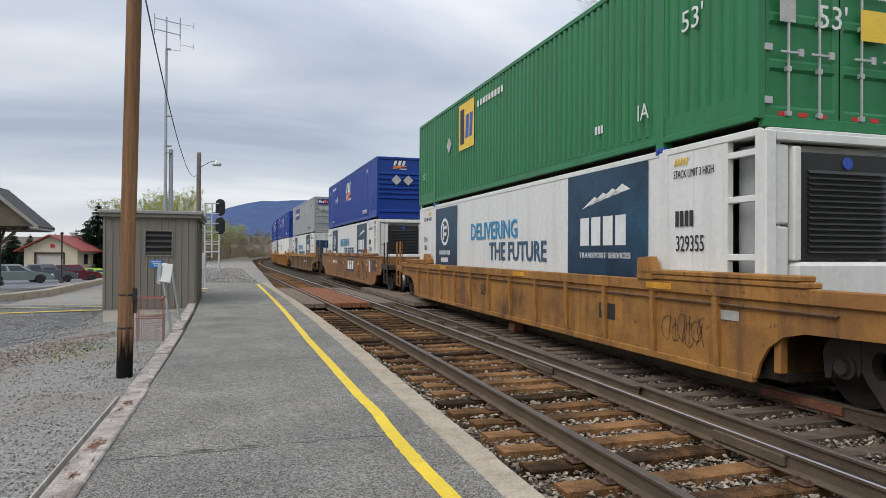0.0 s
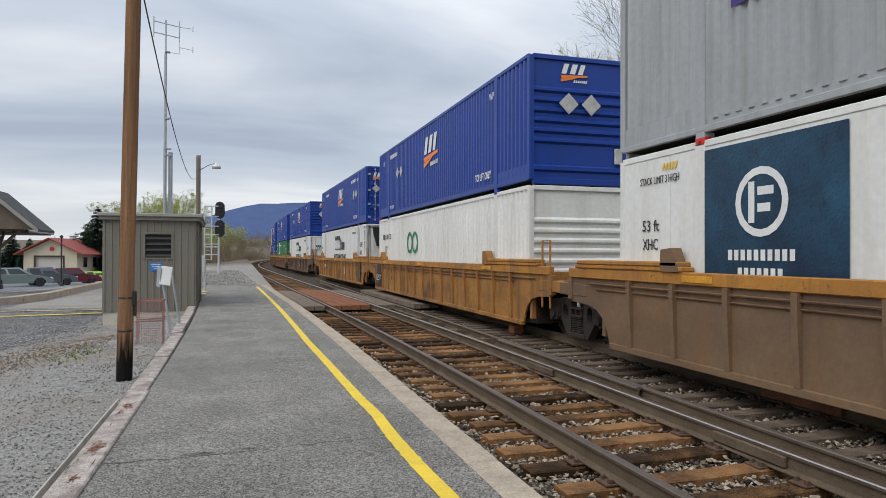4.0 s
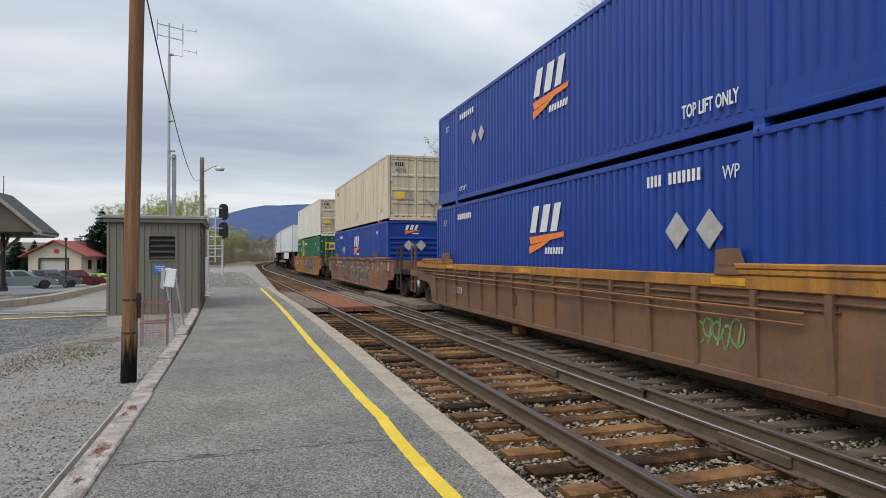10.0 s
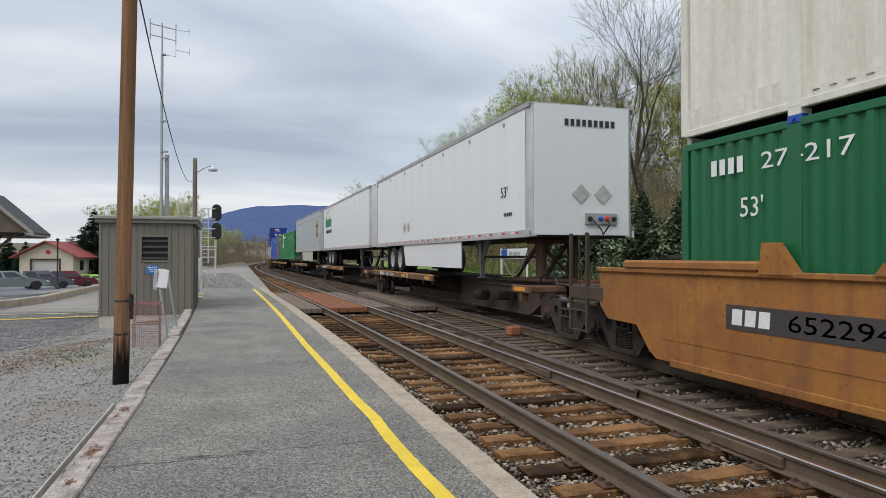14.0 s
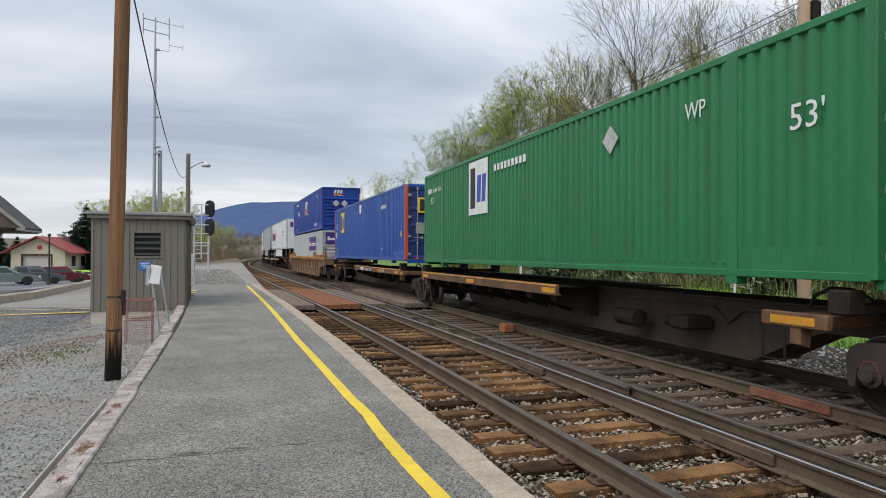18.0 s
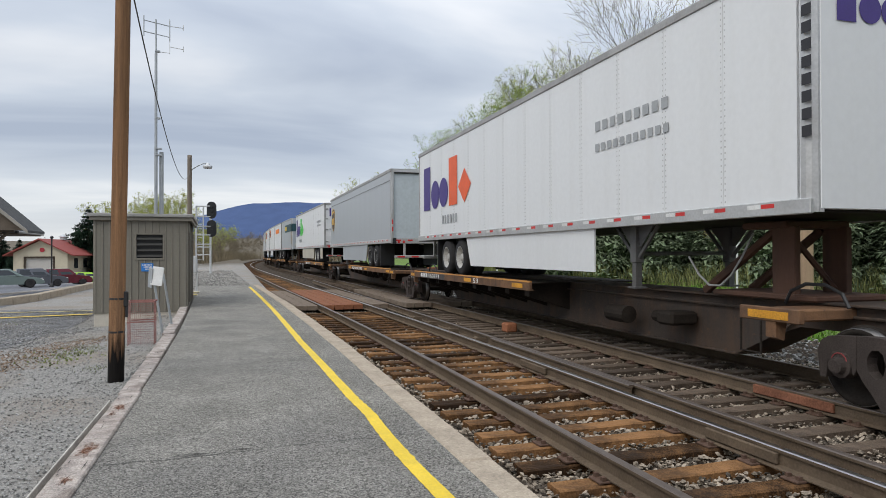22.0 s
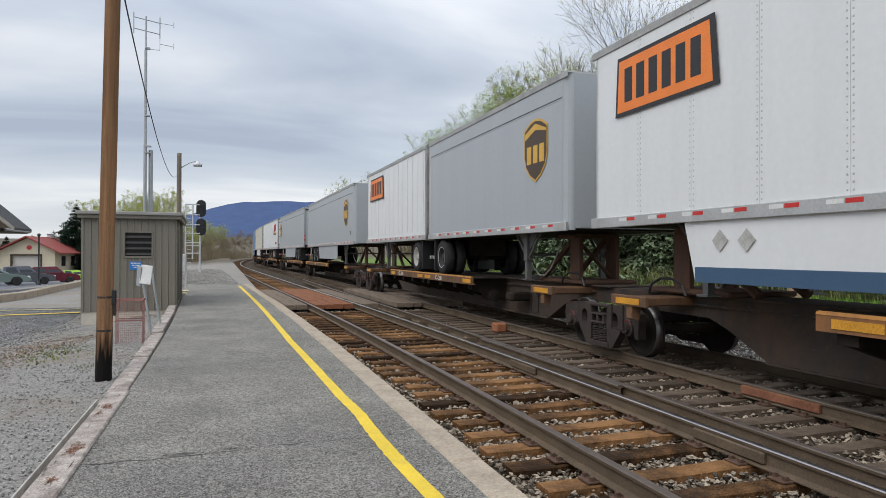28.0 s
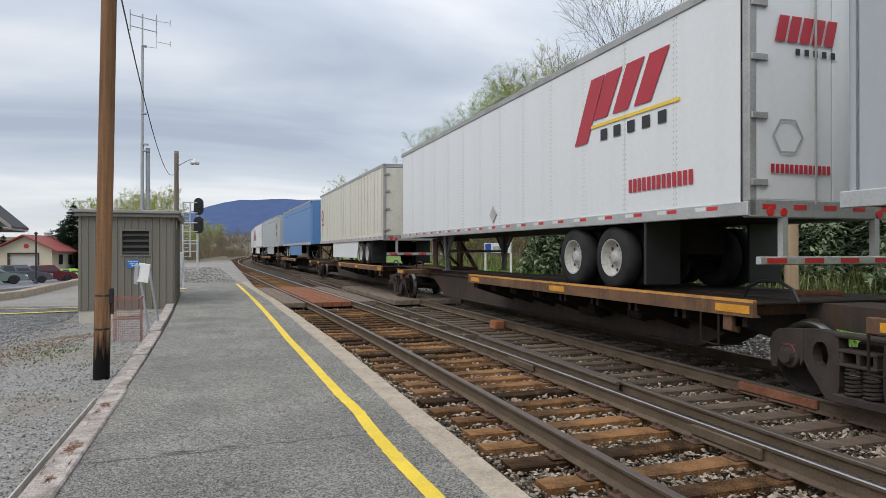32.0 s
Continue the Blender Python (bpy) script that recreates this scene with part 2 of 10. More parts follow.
class MB:
    """A growing mesh: boxes, prisms, tubes and sheets."""

    def __init__(self):
        self.v, self.f = [], []

    def add(self, verts, faces):
        o = len(self.v)
        self.v += [tuple(p) for p in verts]
        self.f += [tuple(i + o for i in f) for f in faces]
        return self

    def box(self, x0, x1, y0, y1, z0, z1, b=0.0):
        if b <= 0:
            vs = [(x, y, z) for x in (x0, x1) for y in (y0, y1) for z in (z0, z1)]
            return self.add(vs, [(0, 1, 3, 2), (4, 6, 7, 5), (0, 4, 5, 1), (2, 3, 7, 6), (0, 2, 6, 4), (1, 5, 7, 3)])
        vs, fs = [], []
        for z, i in ((z0, b), (z0 + b, 0), (z1 - b, 0), (z1, b)):
            k = b if i == 0 else b * 1.8
            xa, xb, ya, yb = x0 + i, x1 - i, y0 + i, y1 - i
            vs += [(xa + k - i, ya, z), (xb - k + i, ya, z), (xb, ya + k - i, z), (xb, yb - k + i, z), (xb - k + i, yb, z), (xa + k - i, yb, z), (xa, yb - k + i, z), (xa, ya + k - i, z)]
        for r in range(3):
            for i in range(8):
                j = (i + 1) % 8
                fs.append((r * 8 + i, r * 8 + j, r * 8 + 8 + j, r * 8 + 8 + i))
        fs += [tuple(reversed(range(8))), tuple(range(24, 32))]
        return self.add(vs, fs)

    def prism(self, pts, a0, a1, axis="y"):
        """A flat outline pushed from a0 to a1 along an axis. pts are the two other coordinates, in x, y, z order."""
        n = len(pts)
        put = {"x": lambda p, a: (a, p[0], p[1]), "y": lambda p, a: (p[0], a, p[1]), "z": lambda p, a: (p[0], p[1], a)}[axis]
        vs = [put(p, a0) for p in pts] + [put(p, a1) for p in pts]
        return self.add(vs, [tuple(range(n)), tuple(reversed(range(n, 2 * n)))] + [(i, i + n, (i + 1) % n + n, (i + 1) % n) for i in range(n)])

    def tube(self, p0, p1, r0, r1=None, n=8, caps=True):
        p0, p1 = Vector(p0), Vector(p1)
        r1 = r0 if r1 is None else r1
        d = (p1 - p0).normalized()
        a = d.orthogonal().normalized()
        c = d.cross(a)
        vs = []
        for p, r in ((p0, r0), (p1, r1)):
            vs += [p + (a * math.cos(2 * math.pi * i / n) + c * math.sin(2 * math.pi * i / n)) * r for i in range(n)]
        fs = [(i, (i + 1) % n, (i + 1) % n + n, i + n) for i in range(n)]
        if caps:
            fs += [tuple(reversed(range(n))), tuple(range(n, 2 * n))]
        return self.add(vs, fs)

    def path(self, pts, r, n=6):
        pts = [Vector(p) for p in pts]
        vs, fs, a = [], [], None
        for i, p in enumerate(pts):
            d = (pts[min(i + 1, len(pts) - 1)] - pts[max(i - 1, 0)]).normalized()
            a = d.orthogonal().normalized() if a is None else (a - d * a.dot(d)).normalized()
            c = d.cross(a)
            vs += [p + (a * math.cos(2 * math.pi * k / n) + c * math.sin(2 * math.pi * k / n)) * r for k in range(n)]
        for i in range(len(pts) - 1):
            fs += [(i * n + k, i * n + (k + 1) % n, i * n + n + (k + 1) % n, i * n + n + k) for k in range(n)]
        fs += [tuple(reversed(range(n))), tuple(range(len(vs) - n, len(vs)))]
        return self.add(vs, fs)

    def lathe(self, c, prof, axis="x", n=20, caps=True):
        """Turned shape round an axis: prof is a list of (along, radius)."""
        vs, fs = [], []
        for a, r in prof:
            for i in range(n):
                u, w = math.cos(2 * math.pi * i / n) * r, math.sin(2 * math.pi * i / n) * r
                vs.append({"x": (c[0] + a, c[1] + u, c[2] + w), "y": (c[0] + u, c[1] + a, c[2] + w), "z": (c[0] + u, c[1] + w, c[2] + a)}[axis])
        for k in range(len(prof) - 1):
            for i in range(n):
                j = (i + 1) % n
                fs.append((k * n + i, k * n + j, k * n + n + j, k * n + n + i))
        if caps:
            fs += [tuple(range(n)), tuple(range((len(prof) - 1) * n, len(prof) * n))]
        return self.add(vs, fs)

    def sheet(self, rows):
        """A grid of points, row by row."""
        n = len(rows[0])
        return self.add([p for r in rows for p in r], [(i * n + j, i * n + j + 1, i * n + n + j + 1, i * n + n + j) for i in range(len(rows) - 1) for j in range(n - 1)])

    def mesh(self, name, material, smooth=False):
        me = bpy.data.meshes.new(name)
        me.from_pydata(self.v, [], self.f)
        bm = bmesh.new()
        bm.from_mesh(me)
        bmesh.ops.recalc_face_normals(bm, faces=bm.faces)
        bm.to_mesh(me)
        bm.free()
        if smooth:
            me.polygons.foreach_set("use_smooth", [True] * len(me.polygons))
        me.materials.append(material)
        return me


SMALL_REPEATS = {"number_strip", "data_text", "white_mark", "thin_strip", "red_tape", "white_tape", "rivets", "web_strip", "rim_hole", "black_bars", "sign_strip", "yellow_strip"}


def part(name, mb, material, parent=None, label="", smooth=False, at=None):
    me = mb if isinstance(mb, bpy.types.Mesh) else mb.mesh(name, material, smooth)
    ob = new(name, me)
    if parent:
        ob.parent = parent
    if at is not None:
        ob.matrix_basis = at
    if label:
        tagged(ob, label)
    if name in SMALL_REPEATS:
        tagged(ob, kind="stuff")
    return ob


def thing(name, label, category, m=None, group="", kind=""):
    ob = new(name)
    ob.empty_display_size = 0.2
    if m is not None:
        ob.matrix_basis = m
    return tagged(ob, label, category, group, kind)


MESHES = {}


def shared(key, build, material, smooth=False):
    """One mesh for alike parts."""
    k = (key, material.name)
    if k not in MESHES:
        MESHES[k] = build().mesh(key, material, smooth)
    return MESHES[k]


def lettering(body, size, depth=0.004, bold=0.0):
    """A mesh of letters with the built-in font, in the plane z = 0, starting at the origin."""
    k = ("text", body, size, bold)
    if k not in MESHES:
        cu = bpy.data.curves.new("lettering", "FONT")
        cu.body, cu.size, cu.resolution_u, cu.extrude, cu.offset = body, size, 2, depth / 2, bold
        ob = bpy.data.objects.new("lettering", cu)
        scene.collection.objects.link(ob)
        bpy.context.view_layer.update()
        MESHES[k] = bpy.data.meshes.new_from_object(ob.evaluated_get(bpy.context.evaluated_depsgraph_get()))
        bpy.data.objects.remove(ob)
    return MESHES[k]


def letter(body, size, material, parent, m, width=None, bold=0.0, name="lettering"):
    """Letters as a part, stretched to a width where one is given."""
    me = lettering(body, size, bold=bold).copy()
    me.materials.clear()
    me.materials.append(material)
    if width:
        xs = [v.co.x for v in me.vertices]
        k = width / max(0.01, max(xs) - min(xs))
        for v in me.vertices:
            v.co.x *= k
    return part(name, me, material, parent, at=m)


NEAR = Matrix(((0, 0, -1, 0), (-1, 0, 0, 0), (0, 1, 0, 0), (0, 0, 0, 1)))   # reads along -y, up z, faces -x
FACE = Matrix(((1, 0, 0, 0), (0, 0, -1, 0), (0, 1, 0, 0), (0, 0, 0, 1)))    # reads along x, up z, faces -y


def on_side(x, y, z):
    return Matrix.Translation((x, y, z)) @ NEAR


def on_end(x, y, z):
    return Matrix.Translation((x, y, z)) @ FACE


# ---- the line: a gentle curve to one side, then to the other ----
LINE = [(-700, 0), (-100, 0), (-20, 0), (0, 0), (8, 0), (13, -0.05), (17, -0.14), (23, -0.33), (31, -0.64), (45, -1.12), (60, -1.62), (78, -2.1), (95, -2.25), (120, -1.75),
        (156, 0.2), (184, 2.4), (215, 5.8), (270, 15), (330, 29), (420, 58), (560, 118), (760, 225)]
LY, LX = np.array([p[0] for p in LINE], float), np.array([p[1] for p in LINE], float)
LS = np.gradient(LX, LY)
LS[:5] = 0


def bend(y):
    """Sideways offset of the line at y."""
    i = int(min(max(np.searchsorted(LY, y) - 1, 0), len(LY) - 2))
    h = LY[i + 1] - LY[i]
    u = (y - LY[i]) / h
    return float((2 * u**3 - 3 * u**2 + 1) * LX[i] + (u**3 - 2 * u**2 + u) * h * LS[i] + (3 * u**2 - 2 * u**3) * LX[i + 1] + (u**3 - u**2) * h * LS[i + 1])


def slope(y):
    return (bend(y + 0.5) - bend(y - 0.5))


SPREAD = [(-700, 0), (7, 0), (16, 0.18), (24, 0.40), (31, 0.60), (40, 0.82), (60, 0.95), (100, 0.7), (200, 0.5), (300, 0.3), (760, 0.3)]


def spread(y):
    """How far the far track draws away from the near one."""
    return float(np.interp(y, [p[0] for p in SPREAD], [p[1] for p in SPREAD]))


def bend_b(y):
    """Sideways offset of the far track, smoothed."""
    return bend(y) + (spread(y - 4) + 2 * spread(y) + spread(y + 4)) / 4


def slope_b(y):
    return bend_b(y + 0.5) - bend_b(y - 0.5)


RAIL_Z = -0.20          # rail head
TRACK_A, TRACK_B = 3.69, 7.17
GAUGE = 0.75            # half the distance between rail heads

rng = random.Random(7)


def steps(a, b, near=1.0):
    """Stations along the line, closer together where the camera stands."""
    ys, y = [], a
    while y < b:
        ys.append(y)
        y += near if 0 <= y < 60 else (3.0 if -20 < y < 120 else 10.0)
    return ys + [b]


# ---- ground ----
def ground_z(x, y):
    z = -0.12
    if x > 1.4:
        z = -0.66
    xr = x - bend(max(y, 0)) if y > 0 else x
    if xr > 11.5:
        z = -0.66
    if xr > 15:
        z += min(11.0, (xr - 15) * 0.16) + min(5.0, max(0.0, xr - 22.5) * 0.12) * min(1.0, max(0.0, (75 - y) / 30)) + 0.35 * noise.noise((x * 0.2, y * 0.2, 0))
    if x < -1.2:
        z -= 0.20 * min(1.0, (-1.2 - x) / 2.0) * min(1.0, max(0.0, (y - 12.5) / 3.5))
    z -= 0.14 * math.exp(-((x + 3.6) / 1.1) ** 2 - ((y - 19.3) / 1.7) ** 2)
    if x < -8.4:
        z -= 0.85 * min(1.6, max(0, (y - 30) / 32)) * min(1, (-8.4 - x) / 2.5)
    if y > 55 and x < 1.5:
        z = min(z, -0.12)
    if xr > -30 and y > 230:
        z += 0.02 * (y - 230) * min(1, abs(xr - 5) / 20)
    return z


GX = [-3000, -1200, -500, -200, -100, -60, -40, -30, -22, -16, -12, -9.5, -8, -6, -5, -4.4, -4, -3.6, -3.2, -2.5, -1.8, -1.2, -1.1, 1.35, 1.45, 3, 5, 7, 9, 11.4, 12, 13.5, 15, 17, 19, 22, 26, 31, 37, 45, 55, 80, 150, 400, 1000, 3000]
GY = [-3000, -1000, -500, -200, -100, -50, -20, -8, 0, 4, 8, 12, 12.5, 14.5, 16, 17.5, 19, 20, 21.5, 23, 25, 30, 35, 40, 47, 55, 62, 70, 80, 95, 110, 130, 150, 175, 200, 230, 260, 300, 350, 420, 520, 700, 1000, 1600, 3000]
gm = bpy.data.materials.new("ground_gravel_and_grass")
gm.use_nodes = True
gn, gl = gm.node_tree.nodes, gm.node_tree.links
g_co = gn.new("ShaderNodeTexCoord")


def g_noise(scale, detail=5, rough=0.6):
    n = gn.new("ShaderNodeTexNoise")
    n.inputs["Scale"].default_value, n.inputs["Detail"].default_value, n.inputs["Roughness"].default_value = scale, detail, rough
    gl.new(g_co.outputs["Object"], n.inputs["Vector"])
    return n


def g_ramp(src, a, b, ca, cb):
    n = gn.new("ShaderNodeValToRGB")
    n.color_ramp.elements[0].position, n.color_ramp.elements[0].color = a, (*ca, 1)
    n.color_ramp.elements[1].position, n.color_ramp.elements[1].color = b, (*cb, 1)
    gl.new(src, n.inputs[0])
    return n


def g_mix(fac, a, b):
    n = gn.new("ShaderNodeMixRGB")
    gl.new(fac, n.inputs[0])
    gl.new(a, n.inputs[1])
    gl.new(b, n.inputs[2])
    return n


g_gravel = g_ramp(g_noise(28, 6, 0.9).outputs[0], 0.36, 0.66, (0.115, 0.11, 0.10), (0.42, 0.40, 0.365))
g_dirt = g_ramp(g_noise(9, 6, 0.8).outputs[0], 0.3, 0.7, (0.15, 0.12, 0.095), (0.33, 0.29, 0.24))
g_patch = g_ramp(g_noise(0.35, 4, 0.6).outputs[0], 0.47, 0.62, (0, 0, 0), (1, 1, 1))
g_left = g_mix(g_patch.outputs[0], g_gravel.outputs[0], g_dirt.outputs[0])
g_grass = g_ramp(g_noise(2.2, 6, 0.75).outputs[0], 0.3, 0.7, (0.07, 0.13, 0.02), (0.17, 0.27, 0.045))
g_litter = g_ramp(g_noise(1.1, 6, 0.75).outputs[0], 0.35, 0.7, (0.075, 0.06, 0.04), (0.16, 0.13, 0.085))
g_sep = gn.new("ShaderNodeSeparateXYZ")
gl.new(g_co.outputs["Object"], g_sep.inputs[0])


def g_band(axis, a, b, wob=1.2):
    n1 = g_noise(0.5, 4)
    m = gn.new("ShaderNodeMath")
    m.operation = "MULTIPLY_ADD"
    m.inputs[1].default_value = wob * 2
    gl.new(n1.outputs[0], m.inputs[0])
    gl.new(g_sep.outputs[axis], m.inputs[2])
    r = gn.new("ShaderNodeMapRange")
    r.inputs["From Min"].default_value, r.inputs["From Max"].default_value = a + wob, b + wob
    gl.new(m.outputs[0], r.inputs[0])
    return r.outputs[0]


g1 = g_mix(g_band(0, 12.2, 13.4, 0.8), g_left.outputs[0], g_grass.outputs[0])
g2 = g_mix(g_band(0, 20.5, 23.5, 1.5), g1.outputs[0], g_litter.outputs[0])
g_far = g_mix(g_band(1, 95, 130, 8), g2.outputs[0], g_litter.outputs[0])
g_neg = g_band(0, -26, -34, 2)
g_all = g_mix(g_neg, g_far.outputs[0], g_litter.outputs[0])
gb = gn["Principled BSDF"]
gb.inputs["Roughness"].default_value = 0.95
gl.new(g_all.outputs[0], gb.inputs["Base Color"])
g_bump = gn.new("ShaderNodeBump")
g_bump.inputs["Strength"].default_value, g_bump.inputs["Distance"].default_value = 0.7, 0.03
gl.new(g_noise(30, 6, 0.75).outputs[0], g_bump.inputs["Height"])
gl.new(g_bump.outputs[0], gb.inputs["Normal"])
tagged(part("ground", MB().sheet([[(x, y, ground_z(x, y)) for x in GX] for y in GY]), gm), "grey gravel and spring grass ground beside the tracks", "ground", kind="structure")


def ribbon(x0, x1, y0, y1, z0, z1, bent=True, near=1.0):
    """A long slab that follows the line."""
    ys = steps(y0, y1, near)
    mb = MB()
    k = len(ys)
    vs = []
    for y in ys:
        o = bend(y) if bent else 0
        vs += [(x0 + o, y, z0), (x1 + o, y, z0), (x1 + o, y, z1), (x0 + o, y, z1)]
    fs = [(0, 1, 2, 3), (4 * k - 1, 4 * k - 2, 4 * k - 3, 4 * k - 4)]
    for i in range(k - 1):
        for a in range(4):
            c = (a + 1) % 4
            fs.append((4 * i + a, 4 * i + 4 + a, 4 * i + 4 + c, 4 * i + c))
    return mb.add(vs, fs)


# platform: asphalt, concrete kerb stones, timber edge, yellow line
PL_END = 32.5
pavement = tagged(part("pavement", ribbon(-0.957, 1.507, -60, PL_END, -0.40, 0.0), ASPHALT), "grey worn asphalt station platform with cracks", "platform", kind="structure")
line_mb = MB()
LINE_MID = [(-60, 1.17), (3.8, 1.197), (4.5, 1.168), (5.2, 1.158), (5.9, 1.172), (6.75, 1.137), (7.5, 1.122), (8.5, 1.105), (9.7, 1.085), (11.3, 1.065), (14, 1.08), (17, 1.11), (24, 1.18), (31, 1.25)]
ly_rows = []
y = -60.0
while y < 31.0:
    w = float(np.interp(y, [p[0] for p in LINE_MID], [p[1] for p in LINE_MID])) + 0.006 * noise.noise((0, y * 1.7, 3))
    e0, e1 = 0.012 * noise.noise((1, y * 12, 0)), 0.012 * noise.noise((5, y * 12, 0))
    ly_rows.append([(w - 0.056 + bend(y) + e0, y, 0.004), (w + 0.056 + bend(y) + e1, y, 0.004)])
    y += 0.04 if 2 < y < 12 else (0.12 if y > 0 else 2)
line_mb.sheet(ly_rows)
part("painted_line", line_mb, YELLOW, pavement, "worn yellow safety line")
CRACK = mat("asphalt_crack", (0.085, 0.085, 0.078), 0.95, vary=0.4, scale=6)
for cy, drift, seed in ((5.15, 0.09, 1), (9.15, 0.25, 3), (11.5, 0.14, 4), (14.7, 0.0, 5), (19.0, 0.1, 6), (25, 0.2, 7)):
    r0, r1 = [], []
    for i in range(41):
        x = -0.93 + i * 0.06
        yy = cy + drift * (x / 1.2) + 0.10 * noise.noise((x * 1.3, seed * 3.1, 0)) + 0.03 * noise.noise((x * 7, seed, 2))
        w = (0.004 + 0.010 * abs(noise.noise((x * 3, seed, 5)))) * (1.0 if noise.noise((x * 2.2, seed, 8)) > -0.25 else 0.25)
        r0.append((x + bend(yy), yy - w, 0.003))
        r1.append((x + bend(yy), yy + w, 0.003))
    part("crack", MB().sheet([r0, r1]), CRACK, pavement)
STAIN = worn(mat("dark_asphalt_stain", (0.07, 0.068, 0.062), 0.95, vary=0.3, scale=8), 0.5, 14)
for px, py, rx, ry in ((-0.30, 5.16, 0.13, 0.05), (0.05, 5.2, 0.10, 0.03)):
    pts = [(px + math.cos(a * 0.3) * rx * rng.uniform(0.6, 1.1), py + math.sin(a * 0.3) * ry * rng.uniform(0.6, 1.1), 0.0036) for a in range(21)]
    part("stain", MB().add(pts, [tuple(range(21))]), STAIN, pavement)
# kerb stones
kerb = thing("kerb", "worn concrete kerb stones along the platform edge", "kerb", kind="structure")
y, i = -30.0, 0
while y < PL_END - 0.4:
    ln = 2.9 + rng.uniform(-0.15, 0.15)
    y1 = min(y + ln, PL_END)
    mid = (y + y1) / 2
    dx = rng.uniform(-0.012, 0.012)
    mb = MB().box(-0.10, 0.148, y - mid + 0.01, y1 - mid - 0.01, -0.42, 0.012 + rng.uniform(-0.006, 0.008), 0.018)
    part("kerb_stone", mb, CONCRETE, kerb, at=pose(1.61 + bend(mid) + dx, mid, 0, 0, 0, math.degrees(-math.atan(slope(mid))) + rng.uniform(-0.2, 0.2)))
    y = y1
# timber edge
edge = thing("timber_edging", "grey weathered timber edging along the platform with rust patches", "edging", kind="structure")
TI = [(-30, -26, 0.03), (-26, -21, 0.02), (-21, -15, 0.03), (-15, -9, 0.02), (-9, -3.2, 0.03), (-3.2, 2.9, 0.02), (2.9, 7.65, 0.025), (7.65, 10.1, 0.012), (10.1, 12.9, 0.03), (12.9, 17.6, 0.045), (17.6, 23.5, 0.03), (23.5, 29, 0.02)]
for y0, y1, top in TI:
    mid = (y0 + y1) / 2
    part("timber", MB().box(-0.10, 0.10, y0 - mid + 0.012, y1 - mid - 0.012, -0.3, top, 0.012), TIMBER, edge,
         at=pose((-1.05 if mid < 8 else -1.09) + bend(mid) * 1.1 + rng.uniform(-0.015, 0.015), mid, 0, 0, 0, math.degrees(-math.atan(slope(mid))) + rng.uniform(-0.3, 0.3)))
for px, py, r in ((-1.03, 5.45, 0.12), (-1.03, 6.85, 0.11), (-1.06, 6.6, 0.06), (-1.03, 4.75, 0.07)):
    for k, z in ((1.0, 0.0275), (0.6, 0.0285)):
        pts = []
        for a in range(22):
            q = r * k * rng.uniform(0.35, 1.15)
            pts.append((px + math.cos(a * 0.2856) * q * 0.62, py + math.sin(a * 0.2856) * q * 1.7, z))
        part("rust_stain", MB().add(pts, [tuple(range(22))]), RUST, edge)
PALE_STRIP = mat("pale_metal_strip", (0.50, 0.47, 0.42), 0.8, vary=0.2, scale=6, dirt=0.4)
for y0, y1 in ((2.0, 7.4),):
    part("edge_strip", MB().box(-0.006, 0.006, y0, y1, -0.2, -0.01, 0.002), PALE_STRIP, edge, at=pose(-1.205, 0, 0))
GAP = mat("dark_split", (0.03, 0.026, 0.022), 0.95)
for i in range(34):
    y = rng.uniform(2.4, 12)
    x = (-1.05 if y < 8 else -1.09) + rng.uniform(-0.08, 0.08)
    ln = rng.uniform(0.03, 0.25)
    part("split", MB().add([(x, y, 0.0302), (x + 0.004, y + ln * 0.5, 0.0302), (x + 0.001, y + ln, 0.0302), (x - 0.003, y + ln * 0.5, 0.0302)], [(0, 1, 2, 3)]), GAP, edge)

# ---- tracks ----
RAIL_OUT = [(-0.07, -0.172), (0.07, -0.172), (0.07, -0.160), (0.012, -0.140), (0.010, -0.045), (0.034, -0.035), (0.037, -0.010), (-0.037, -0.010), (-0.034, -0.035), (-0.010, -0.045), (-0.012, -0.140), (-0.07, -0.160)]
HEAD_OUT = [(-0.037, -0.010), (0.037, -0.010), (0.030, 0.0), (-0.030, 0.0)]


def rail_mesh(outline, off, y0, y1):
    ys = steps(y0, y1, 1.5)
    mb, n = MB(), len(outline)
    vs, fs = [], []
    for y in ys:
        o = bend(y) + (off(y) if callable(off) else off)
        vs += [(o + px, y, RAIL_Z + pz) for px, pz in outline]
    for i in range(len(ys) - 1):
        for a in range(n):
            c = (a + 1) % n
            fs.append((n * i + a, n * i + c, n * i + n + c, n * i + n + a))
    fs += [tuple(range(n)), tuple(range(n * (len(ys) - 1), n * len(ys)))]
    return mb.add(vs, fs)


def stray(y):
    """The turnout rail, which leaves the near track's far rail."""
    u = min(max((y - 3) / 25, 0), 1.6)
    return TRACK_A + GAUGE + 0.36 + 0.55 * u ** 1.3


track_1 = thing("track_near", "railway track with rusty rails on brown wooden ties", "railway track", kind="structure")
track_2 = thing("track_far", "railway track with rusty rails on dark wooden ties", "railway track", kind="structure")
for tr, cx, heads in ((track_1, TRACK_A, (RAILTOP_DULL, RAILTOP)), (track_2, TRACK_B, (RAILTOP_DULL, RAILTOP_DULL))):
    for s, hm in zip((-1, 1), heads):
        off = (lambda y: TRACK_B + s * GAUGE + bend_b(y) - bend(y)) if tr == track_2 else cx + s * GAUGE
        r = part("rail", rail_mesh(RAIL_OUT, off, -620, 560), RAIL, tr)
        part("rail_head", rail_mesh(HEAD_OUT, off, -620, 560), hm, r)
